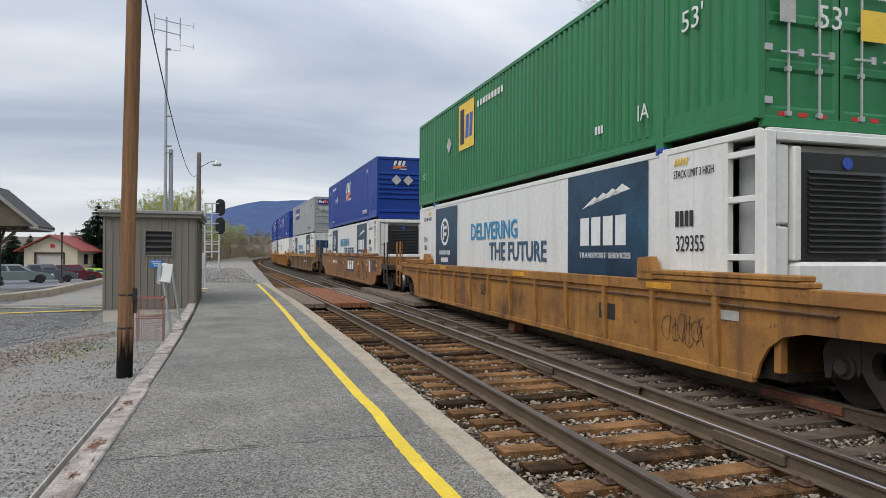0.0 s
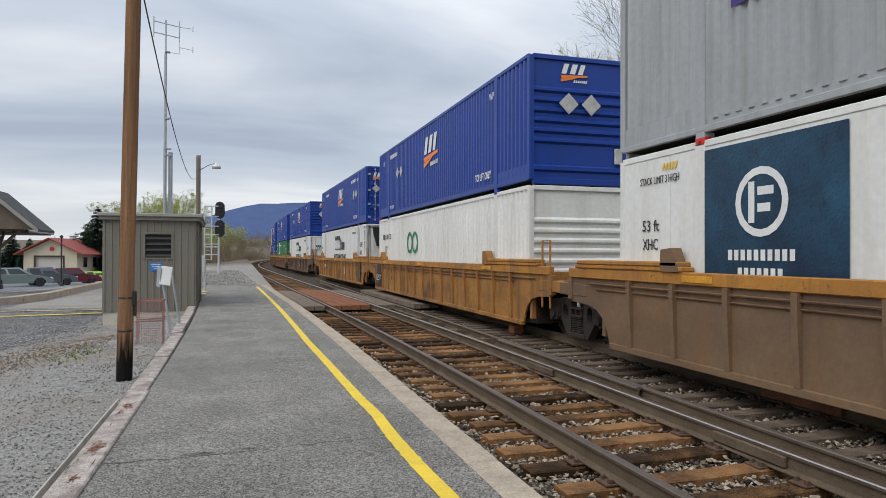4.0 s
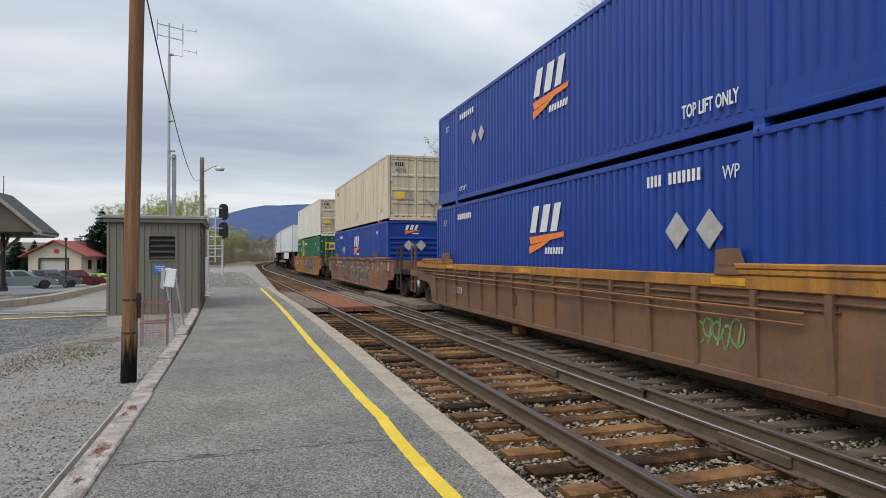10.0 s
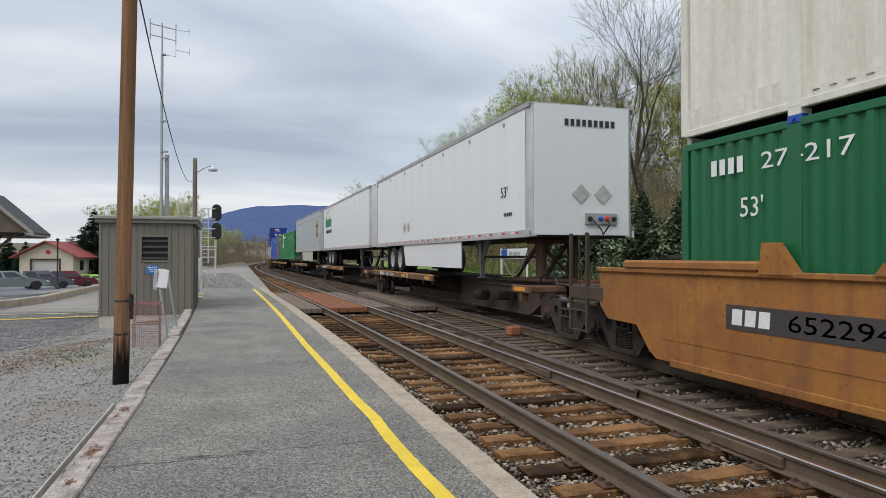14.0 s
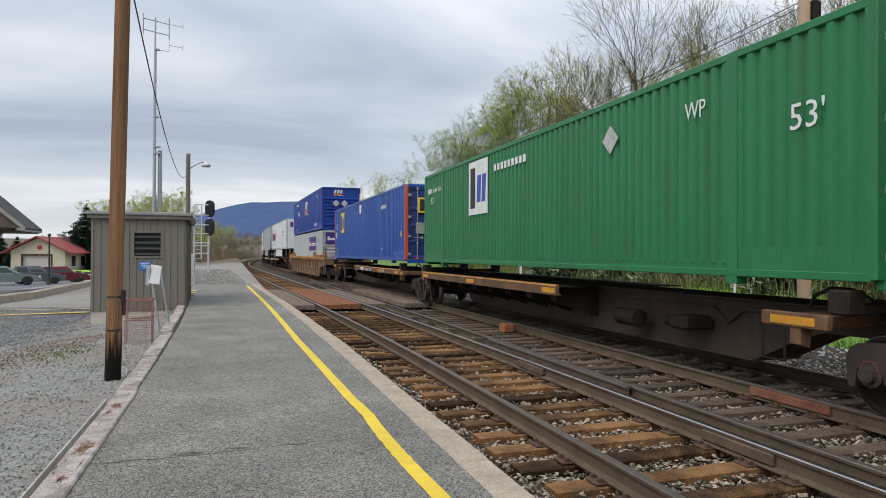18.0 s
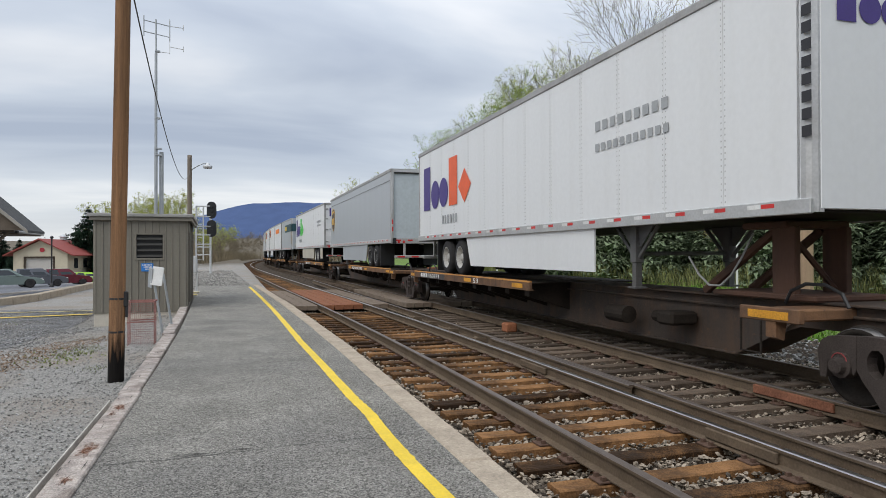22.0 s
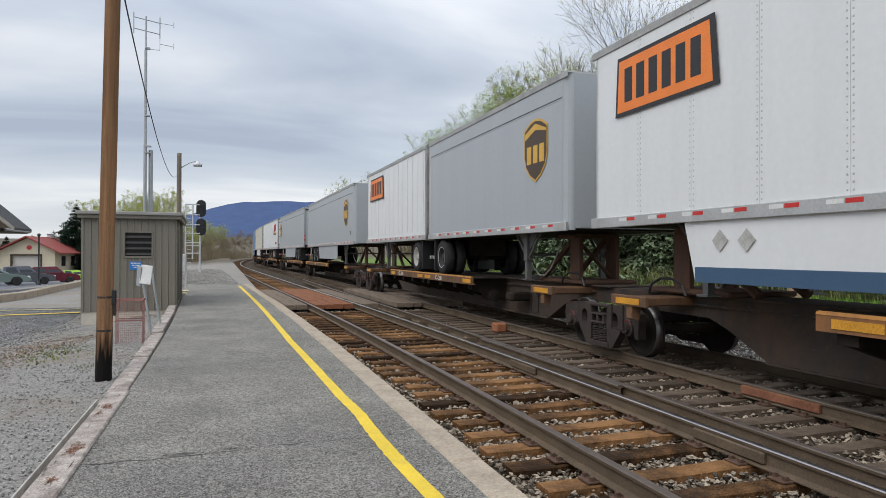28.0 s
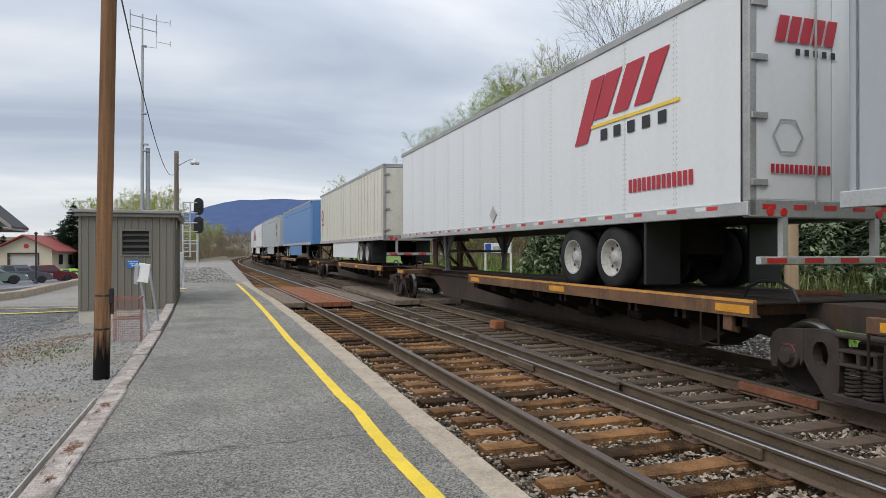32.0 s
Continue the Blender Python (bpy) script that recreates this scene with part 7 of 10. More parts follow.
        part("orange_panel", flat(MB(), 0, 0.3, 0, 0.5), ORANGE, t, at=on_end(0.8, -half - 0.012, 2.7))
    elif livery == "orange_band":
        part("orange_band", bars(3, 4.6, 0.5, 0.08), ORANGE, t, at=on_side(TX - 0.022, half - 2.2, 2.9))
    elif livery == "teal_band":
        part("teal_band", poly(MB(), [(3.2, 0), (2 * half - 0.02, 0), (2 * half - 0.02, 0.72), (3.2, 0.72)]), TEAL, t, at=on_side(TX - 0.01, half, 2.75))
        part("yellow_mark", bars(3, 1.2, 0.42, 0.15, 0.12), PANEL_Y, t, at=on_side(TX - 0.014, half - 3.45, 2.9))
        part("teal_band", flat(MB(), -1.29, 1.29, 0, 0.72), TEAL, t, at=on_end(0, -half - 0.012, 2.75))
        part("yellow_mark", bars(3, 1.1, 0.46, 0.15, 0.12), PANEL_Y, t, at=on_end(-0.65, -half - 0.016, 2.88))
        part("teal_panel", flat(MB(), -0.02, 1.35, 0, 0.5), TEAL, t, at=on_end(-0.75, -half - 0.012, 2.1))
        letter("Moving?", 0.22, PANEL_Y, t, on_end(-0.5, -half - 0.017, 2.36), 0.8)
        part("yellow_strip", bars(10, 0.9, 0.12), PANEL_Y, t, at=on_end(-0.55, -half - 0.017, 2.18))
        part("number_strip", bars(6, 1.2, 0.18), PANEL_Y, t, at=Matrix.Translation((TX - 0.012, -half + 0.22, 2.72)) @ NEAR @ Matrix.Rotation(radians(-90), 4, "Z"))
        for x, z in ((-0.85, 1.45), (-0.45, 1.45), (-0.65, 1.7)):
            diamond(t, on_end(x, -half - 0.012, z), 0.2)
        part("air_coupling", MB().box(0.45, 0.62, -half - 0.12, -half, 1.2, 1.42, 0.02), MARKBL, t)
        part("air_coupling", MB().box(0.66, 0.78, -half - 0.12, -half, 1.2, 1.36, 0.02), RED_T, t)
    elif livery == "plain_53":
        letter("53'", 0.36, SIGN_K, t, on_side(TX - 0.008, -half + 1.6, 2.0))
        part("number_strip", bars(5, 0.5, 0.08), SIGN_K, t, at=on_side(TX - 0.008, -half + 1.4, 1.55))
        diamond(t, on_side(TX - 0.008, 3.0, 1.7), 0.2)
        diamond(t, on_side(TX - 0.008, 2.4, 1.7), 0.18)
        part("number_strip", bars(9, 1.3, 0.15), SIGN_K, t, at=on_end(-0.45, -half - 0.012, 3.5))
        for x in (-0.05, 0.5):
            diamond(t, on_end(x, -half - 0.012, 2.0), 0.22)
        pan = part("air_panel", MB().box(0.05, 0.85, -half - 0.05, -half, 1.32, 1.58, 0.01), ALU_DK, t)
        for x, m in ((0.15, BLACK), (0.42, MARKBL), (0.58, RED_T), (0.75, BLACK)):
            part("air_coupling", MB().lathe((x, -half - 0.05, 1.45), [(-0.06, 0.04), (0.0, 0.06)], "y", 10), m, pan)
        part("air_hose", MB().path([(0.2, -half - 0.1, 1.42), (0.32, -half - 0.25, 1.2), (0.45, -half - 0.1, 1.1), (0.55, -half - 0.2, 1.3), (0.6, -half - 0.1, 1.42)], 0.018), BLACK, pan)
        for i in range(7):
            part("roof_rivet", shared("roof_rivet", lambda: MB().lathe((0, 0, 0), [(-0.02, 0.045), (0.0, 0.06)], "x", 10), ALU_DK), ALU_DK, t, at=pose(TX - 0.004, -half + 1.4 + i * 2.4, 3.72))
    elif livery == "red_logo":
        ring_mb = MB()
        ring(ring_mb, 0.35, 0.5, 0.36, 0.16)
        flat(ring_mb, 0.1, 0.9, -0.1, 0.05)
        part("red_mark", ring_mb, REDMK, t, at=on_side(TX - 0.008, half - 0.6, 2.2))


# spine platforms
def spine(y0, y1, decks, label, near_truck, far_truck, hitch, box=False, text=None):
    """One platform from y0 to y1 (its own length axis), with wheel decks, stanchions and trucks."""
    s = thing("spine_car", label, "railcar", group="spine cars")
    t0, t1 = y0 if near_truck is None else near_truck, y1 if far_truck is None else far_truck
    sill = part("center_sill", MB().prism([(y0, 1.03), (y0, 0.74), (t0 + 2.1, 0.72), (t0 + 2.5, 0.58), (t0 + 3.2, 0.24), (t1 - 3.2, 0.24), (t1 - 2.5, 0.58), (t1 - 2.1, 0.72), (y1, 0.74), (y1, 1.03)], -0.36, 0.36, "x"), SILL, s)
    part("top_flange", MB().box(-0.46, 0.46, y0 + 0.6, y1 - 0.6, 1.03, 1.06, 0.008), SILL, sill)
    part("bottom_flange", MB().box(-0.42, 0.42, t0 + 3.2, t1 - 3.2, 0.21, 0.24, 0.006), SILL, sill)
    part("train_pipe", MB().path([(-0.40, y0 + 1.2, 0.93), (-0.40, y0 + 3.4, 0.90), (-0.40, y0 + 3.7, 0.68), (-0.40, y0 + 4.0, 0.90), (-0.40, y1 - 1.4, 0.90)], 0.02, 6), SILL, sill)
    for a, b in decks:
        d = part("wheel_deck", MB().box(-1.36, 1.36, a, b, 1.03, 1.055, 0.004), STEEL_DK, s)
        part("deck_edge", MB().prism([(-1.42, 0.885), (-1.42, 1.06), (-1.36, 1.06), (-1.36, 0.93), (-1.30, 0.885)], a, b, "y"), TAN_W if text and text.startswith("TWIN") else DECK_RUST, d)
        part("deck_lip", MB().prism([(-1.425, 1.055), (-1.41, 1.085), (-1.37, 1.09), (-1.36, 1.055)], a, b, "y"), YEL_W, d)
        n = max(2, int((b - a) / 1.15))
        for i in range(n + 1):
            y = a + 0.3 + (b - a - 0.6) * i / n
            part("outrigger", shared("outrigger", lambda: MB().prism([(-1.34, 0.76), (-0.36, 0.45), (-0.36, 1.03), (-1.34, 1.03)], -0.05, 0.05, "y").box(-1.34, -1.26, -0.12, 0.12, 0.76, 1.0), STEEL_DK), STEEL_DK, d, at=pose(0, y, 0))
        numbered = bool(text) and text.isdigit() and b - a > 6
        for k in (a + 0.35, b - 5.75) if numbered else (a + 0.05, (a + b) / 2 - 0.2, b - 0.75) if b - a > 6 else (a + 0.05, b - 0.75):
            part("reflector", MB().box(-1.428, -1.418, k, k + 0.56, 0.925, 1.02), TAB, d)
        if numbered:
            n0 = b - (1.5 if text == "654120" else 0.85)
            part("number_panel", flat(MB(), 0, 2.75, 0, 0.165), GRAF_E, d, at=on_side(-1.4225, n0 + 0.15, 0.89))
            part("number_strip", bars(4, 0.85, 0.12), SIGN_W, d, at=on_side(-1.4265, n0, 0.915))
            letter(text, 0.17, SIGN_W, d, on_side(-1.4265, n0 - (1.1 if text == "654120" else 0.85), 0.913), 1.3 if text == "654120" else 1.15)
            letter("53", 0.17, SIGN_W, d, on_side(-1.4265, b - 5.9, 0.913), 0.36)
        elif text:
            letter(text, 0.17, SIGN_W, d, on_side(-1.424, b - 1.2, 0.913), min(b - a - 2.5, 0.15 * len(text)))
    for y in (t0 + 1.55, t1 - 1.55):
        ef = part("end_frame", MB().box(-1.36, 1.36, y - 0.25, y + 0.25, 0.88, 1.02, 0.02).box(-1.40, -1.32, y - 0.45, y + 0.45, 0.88, 1.04, 0.01), DECK_RUST, s)
        part("reflector", MB().box(-1.408, -1.399, y - 0.3, y + 0.3, 0.91, 1.0), TAB, ef)
        part("side_bracket", MB().prism([(-1.38, 0.70), (-1.26, 0.66), (-1.22, 0.88), (-1.38, 0.88)], y - 0.10, y + 0.05, "y"), DECK_RUST, ef)
        part("grab_iron", MB().path([(-1.40, y + 0.1, 0.88), (-1.40, y + 0.1, 0.5), (-1.40, y + 0.42, 0.5), (-1.40, y + 0.42, 0.88)], 0.016), STEEL_DK, s)
        pts = [(-0.7, y + 0.45 * math.cos(a * 0.628), 1.04 + 0.26 * math.sin(a * 0.628)) for a in range(6)]
        part("air_hose", MB().path(pts, 0.022), BLACK, s)
        part("rigging_block", MB().box(0.2, 0.9, y + 0.3, y + 0.5, 1.04, 1.12, 0.02), PLANK_RED, s)
    for y, z in hitch:
        k = 1 if y < (y0 + y1) / 2 else -1
        st = part("hitch_stanchion", MB().box(-0.52, 0.52, y - 0.4, y + 0.4, z - 0.1, z - 0.005, 0.02).box(-0.6, 0.6, y - 0.9, y + 0.9, 1.06, 1.14, 0.02), TRESTLE, s)
        for x in (-0.42, 0.42):
            part("post", MB().box(x - 0.05, x + 0.05, y - k * 0.28 - 0.19, y - k * 0.28 + 0.19, 1.1, z - 0.08, 0.012), TRESTLE, st)
            part("strut", MB().tube((x, y + k * 1.25, 1.1), (x * 0.9, y - k * 0.1, z - 0.1), 0.07, 0.06, 6), TRESTLE, st)
        part("strut", MB().tube((0.4, y - k * 0.3, 1.15), (-0.4, y - k * 0.3, z - 0.15), 0.04, n=6), TRESTLE, st)
        hose = [(-0.5 - 0.05 * i, y + k * (0.2 + 0.16 * i), z - 0.15 - 0.75 * math.sin(i * 0.45)) for i in range(7)]
        part("air_hose", MB().path(hose, 0.016), ALU_DK, st)
    if box:
        for y in (-7.85, 7.85):
            part("cross_beam", MB().box(-1.1, 1.1, y - 0.12, y + 0.12, 1.06, 1.16, 0.02), STEEL_DK, s)
            for x in (-1.2, 1.2):
                part("pedestal", MB().box(x - 0.12, x + 0.12, y - 0.13, y + 0.13, 1.05, 1.31, 0.02), STEEL_DK, s)
    part("air_tank", MB().lathe((-0.72, t0 + 5.4, 0.60), [(-0.0, 0.02), (0.02, 0.15), (0.6, 0.15), (0.62, 0.02)], "y", 14), STEEL_DK, s)
    part("brake_cylinder", MB().box(-0.9, -0.4, t0 + 4.0, t0 + 4.4, 0.55, 0.76, 0.04).tube((-0.65, t0 + 4.3, 0.64), (-0.65, t0 + 4.75, 0.64), 0.09, n=10), STEEL_DK, s)
    if near_truck is not None:
        truck(s, near_truck, True)
    if far_truck is not None:
        truck(s, far_truck, True)
        coupler(s, y1 - 0.2, 1)
    return s


def drive(ob, s0, z=0.0):
    """Remember a thing of the train: its middle stands s0 metres up the line at the start."""
    MOVING.append((ob, s0, z))
    return ob


UP = 3.2
LOCKS = []
LOW = 0.30


def stack(s_far, car, lower, upper, ahead=0.0):
    """A well car with two containers; the upper one stands ahead metres further up the line."""
    s = s_far - CL / 2
    drive(car, s)
    drive(lower, s, LOW)
    drive(upper, s + ahead, UP)
    LOCKS.append(1)
    lock_m = MARKBL if len(LOCKS) % 3 else RED_T
    for x in (-1, 1):
        for y in (-6.1, 6.1):
            part("twist_lock", shared("twist_lock", lambda: MB().box(-0.06, 0.06, -0.10, 0.10, -0.02, 0.10, 0.012).tube((-0.09, 0, 0.04), (0.09, 0, 0.04), 0.022, n=8), lock_m), lock_m, upper, at=pose(x * (CW - 0.055), y, -0.055))


def dressed(livery, body, end, label, number="", smooth=False, **kw):
    return dress(container(body, end, smooth, label=label, **kw), livery, end, number)


blue_box = lambda end="ribs": dressed("blue", BLUE, end, "dark blue corrugated shipping container with white and orange blocks", rods=ALU if end == "door" else BLUE)
# 1
stack(22.66, well_car("low", ORANGE_W, ORANGE_W, "orange-yellow well car with ribbed sides and rust", "own", "own", (11.9, 11.9), [stencil("53", 0.34, 1.3, 0.62, SIGN_K), notice(-4.55, 0.58, 0.5, 0.26, SIGN_K), notice(-7.45, 0.84, 0.42, 0.12, SIGN_PL), scrawl(-6.4, 0.42, 0.9, 0.42, GRAF_K, 17, 6, 0.011)]),
      dressed("navy", WHITE, "reefer", "white refrigerated container with navy picture panels and cooling unit", "329355", True),
      dressed("green_top", GREEN, "door", "green corrugated shipping container with a yellow square panel", rods=ALU), 0.1)
# 2
stack(46.36, well_car("smooth", TAN_W, TAN_W, "rust-brown smooth-sided well car with scrawled graffiti", "own", "own", (11.95, 11.9),
                     [stencil("646117", 0.24, 3.7, 0.98, SIGN_W, 1.1), block_mark(4.75, 0.98, 0.85, 0.18, SIGN_W), block_mark(-1.1, 0.74, 1.9, 0.46, SIGN_W, GRAF_E), scrawl(-3.9, 0.35, 3.0, 1.0, GRAF_K, 5, 5, 0.028), scrawl(2.4, 0.5, 2.8, 0.85, GRAF_K, 8, 6, 0.022),
                      stencil("53", 0.2, -6.9, 1.2, SIGN_W), notice(-8.0, 0.8, 0.75, 0.5, GRAF_E), notice(-7.2, 0.75, 0.3, 0.5, SIGN_W)]),
      dressed("navy", WHITE, "reefer", "white refrigerated container with navy picture panels and cooling unit", "329361", True), blue_box())
# 3 to 5, one car of three wells
stack(69.92, well_car("ribbed", TAN_B, YEL_W, "tan and rust-brown ribbed well car with yellow top edge", "own", "none", (11.95, 9.8), [stencil("78902", 0.24, -4.05, 0.80, SIGN_W, 0.75), block_mark(-3.25, 0.80, 0.6, 0.17, SIGN_W), stencil("53", 0.42, -6.35, 0.5, SIGN_K), notice(-6.2, 0.45, 0.2, 0.2, SIGN_W)]),
      dressed("navy_2", WHITE, "door", "white insulated container with navy picture panels and doors", "", True), dressed("grey", GREY, "door", "grey corrugated container with purple panel and rusty doors"))
stack(89.9, well_car("ribbed", ORANGE_W, YEL_W, "orange ribbed well car with black weight panel", "shared", "none", (9.8, 9.8), [notice(7.9, 0.3, 1.1, 0.95, SIGN_K, -1.49), stencil("125T", 0.34, 7.75, 0.55, SIGN_W, 0.9, -1.496), stencil("53", 0.16, 7.8, 1.08, SIGN_W, None, -1.496), stencil("20", 0.2, 4.9, 0.9, SIGN_K), stencil("40", 0.2, 4.9, 0.65, SIGN_K)]),
      dressed("white_plain", WHITE, "ribs", "plain white ribbed shipping container with black number"), blue_box())
stack(109.5, well_car("ribbed", ORANGE_W, YEL_W, "orange ribbed well car with black panel at its end", "shared", "own", (9.8, 11.8), [notice(-6.9, 0.3, 0.75, 0.95, GRAF_E, -1.49), stencil("53", 0.4, -6.3, 0.5, SIGN_K, None, -1.492), notice(-2.5, 0.55, 0.4, 0.4, SIGN_PL), stencil("789029", 0.24, 4.75, 0.82, SIGN_W, 0.9), notice(5.5, 0.78, 1.75, 0.26, GRAF_E), block_mark(5.45, 0.82, 0.55, 0.18, SIGN_W), stencil("20", 0.2, -7.7, 0.9, SIGN_K), stencil("40", 0.2, -7.7, 0.65, SIGN_K)]),
      dressed("white_k", WHITE, "reefer", "white refrigerated container with black block mark", "81155", True), blue_box("door"))
# 6 to 8, one car of three wells
stack(132.8, well_car("ribbed", BROWN_D, YEL_W, "dark rust-brown ribbed well car with yellow top edge", "own", "none", (11.9, 9.8), [stencil("125T", 0.24, 7.75, 0.68, SIGN_W, 0.62), stencil("725312", 0.24, -1.6, 0.62, SIGN_W)]),
      dressed("white_k", WHITE, "door", "white insulated container with black block mark and doors", "81403", True), blue_box())
stack(152.33, well_car("ribbed", BROWN_W, YEL_W, "rust-brown ribbed well car with yellow pipe along its side", "shared", "none", (9.8, 9.7), [block_mark(1.2, 0.62, 2.0, 0.42, TAN_W), lambda w, top: part("air_pipe", MB().path([(-1.53, 7.5, 1.0), (-1.53, 2.2, 1.0), (-1.53, 1.9, 0.75), (-1.53, 1.7, 1.02), (-1.53, -6.6, 1.02)], 0.022), TAN_W, w)]),
      dressed("green_w", GREEN_2, "door", "weathered green container with white square panel", "644459"), blue_box(), -0.15)
stack(171.95, well_car("ribbed", BROWN_W, YEL_W, "rust-brown ribbed well car with green sprayed scrawl", "shared", "own", (9.7, 11.9), [stencil("725312", 0.24, 5.6, 0.6, SIGN_W), stencil("53", 0.34, 1.2, 0.55, SIGN_K), scrawl(-5.3, 0.5, 0.9, 0.42, GRAF_C, 3, 5, 0.035), lambda w, top: part("air_pipe", MB().path([(-1.53, 7.5, 1.08), (-1.53, -7.2, 1.04)], 0.02).path([(-1.53, 7.5, 0.98), (-1.53, -7.2, 0.92)], 0.014), TAN_W, w)]),
      blue_box("door"), blue_box(), -0.2)
# 9, 10
stack(195.58, well_car("smooth", BROWN_2, BROWN_2, "dark red-brown smooth well car covered in graffiti", "own", "own", (12.0, 11.9),
                      [bubbles(3.7, 2.9, 4, GRAF_A, GRAF_A, 9), flame(0.6, 0.5, GRAF_OR, 2), blob(0.2, 0.35, 4.9, 1.15, GRAF_RB, 5), bubbles(0.15, 4.7, 4, GRAF_A, GRAF_PALE, 4), flame(-4.9, 0.4, GRAF_OR, 5, -1.4605), blob(-5.4, 0.28, 1.5, 0.6, GRAF_OR, 2, -1.455),
                       scrawl(-5.7, 0.85, 2.3, 0.7, GRAF_W, 12, 6, 0.018), scrawl(3.4, 0.55, 1.5, 0.85, GRAF_PALE, 19, 4, 0.018), stencil("527163", 0.2, 5.8, 1.22, SIGN_W, 1.7), stencil("53", 0.3, 7.0, 0.85, TAN_W),
                       stencil("40", 0.16, -5.5, 1.24, SIGN_W), stencil("20", 0.16, -5.5, 1.05, SIGN_W), stencil("53", 0.16, -7.55, 1.28, SIGN_W), notice(-8.8, 1.05, 0.3, 0.35, SIGN_PL), notice(-8.1, 0.95, 1.1, 0.12, GRAF_RB), scrawl(9.75, 1.08, 0.7, 0.36, GRAF_W, 41, 5, 0.03), blob(7.7, 0.72, 1.2, 0.6, GRAF_RB, 6), flame(8.1, 0.35, GRAF_TEAL, 3), scrawl(7.4, 0.6, 1.4, 0.8, GRAF_TEAL, 23, 4, 0.05)]),
      blue_box(), dressed("cream", CREAM, "door", "cream corrugated container with rusty doors", rods=ALU_DK, dark_frame=CREAM, end_mat=CREAM_D))
stack(219.27, well_car("smooth", ORANGE_B, ORANGE_B, "orange smooth well car with grey graffiti", "own", "own", (12.0, 11.9),
                      [crown(-0.6, GRAF_DG, GRAF_PALE), scrawl(1.7, 0.35, 2.4, 1.05, GRAF_GB, 14, 3, 0.06), letters_red(1.2, GRAF_RB), scrawl(-5.6, 0.95, 0.6, 0.4, GRAF_RB, 31, 2, 0.025), blob(-6.0, 0.8, 1.0, 0.22, GRAF_OR, 3),
                       stencil("53", 0.34, -7.15, 0.72, BROWN_2), notice(7.0, 0.78, 2.3, 0.30, GRAF_E), stencil("652294", 0.27, 6.05, 0.84, SIGN_W, 1.25), block_mark(6.9, 0.84, 0.62, 0.19, SIGN_W), notice(-9.35, 1.0, 0.45, 0.30, GRAF_E), notice(-8.4, 0.72, 0.14, 0.16, SIGN_PL)]),
      dressed("green_y", GREEN_3, "door", "dark green container with yellow square panel and doors"), dressed("cream", CREAM_2, "door", "pale cream corrugated container with rust-streaked doors", "606179", rods=ALU_DK, end_mat=CREAM_D))


def platform_car(s_near, s_far, loads, near_truck, far_truck, label, text=None):
    """A spine platform and its loads. loads: (thing, s_near, s_far, what)."""
    mid = (s_near + s_far) / 2
    decks, hitch, box = [], [], False
    for ob, a, b, what in loads:
        a0, b0 = a - mid, b - mid
        if what == "rear_near":
            decks.append((a0 - 0.15, min(a0 + (9.2 if b - a > 12 else 4.0), b0 - 2)))
            hitch.append((b0 - 1.55, 2.08))
        elif what == "rear_far":
            decks.append((max(b0 - (9.2 if b - a > 12 else 4.0), a0 + 2), b0 + 0.15))
            hitch.append((a0 + 1.55, 2.08))
        else:
            box = True
            decks.append((b0 - 9.7, b0 - 0.2) if what == "box_far" else (a0 + 0.2, a0 + 9.1))
        drive(ob, (a + b) / 2, 1.30 if what.startswith("box") else 1.055)
    car = spine(s_near - mid, s_far - mid, decks, label, None if near_truck is None else near_truck - mid, None if far_truck is None else far_truck - mid, hitch, box, text)
    drive(car, mid)


def make(ln, body, rear_near, label, livery, **kw):
    t = trailer(ln, body, rear_near, label, **kw)
    trailer_mark(t, livery, ln / 2)
    return t


L53, L28 = 16.15, 8.6
SP = "dark grimy spine car with yellow-tipped deck edges"
platform_car(222.2, 241.2, [(make(L53, WHITE_T, False, "long white smooth trailer with grey roof rail", "plain_53", style="smooth"), 224.55, 240.75, "rear_far")], 223.3, None, SP, "654120")
platform_car(241.2, 258.9, [(make(L53, WHITE_T, False, "white riveted trailer with green block lettering", "green_words", skirt=False), 242.3, 258.5, "rear_far")], 241.2, None, SP, "53")
platform_car(258.9, 276.0, [(make(L53, GREY_T, False, "grey smooth trailer with brown and gold shield", "shield_near", style="plain", skirt_mat=SKIRT_B), 259.29, 275.49, "rear_far")], 258.9, None, SP)
platform_car(276.0, 293.8, [(dressed("green_w", GREEN, "door", "green corrugated container on a spine car", "644102"), 276.6, 292.8, "box_far")], 276.0, None, SP)
platform_car(293.8, 313.3, [(dressed("bright_blue", BLUE_2, "door", "bright blue container with red corner posts and yellow panels", post_mat=REDPOST, rods=ALU_DK, end_mat=BLUE_D), 295.08, 311.23, "box_near")], 293.8, 312.0, SP, "654120")
stack(332.5, well_car("ribbed", TAN_B, YEL_W, "tan-brown ribbed well car with yellow top edge", "own", "own", (11.4, 11.2), [block_mark(-1.5, 0.62, 1.9, 0.42, TAN_W), notice(-6.2, 0.55, 0.6, 0.4, GRAF_E), stencil("20", 0.18, -4.4, 0.95, SIGN_W), stencil("40", 0.18, -4.4, 0.72, SIGN_W)]),
      dressed("grey", GREY_2, "ribs", "light grey container with purple panel and rust streaks"), blue_box())
platform_car(335.4, 355.9, [(make(L53, WHITE_T, False, "white riveted trailer with purple and orange-red blocks", "two_tone_red"), 337.8, 354.0, "rear_far")], 336.8, None, SP, "360971")
platform_car(355.9, 375.4, [(make(L53, GREY_T, True, "grey trailer with roll-up rear door and shield", "shield_far", style="plain"), 357.75, 374.05, "rear_near")], 355.9, None, SP, "ALL PURPOSE SPINE")
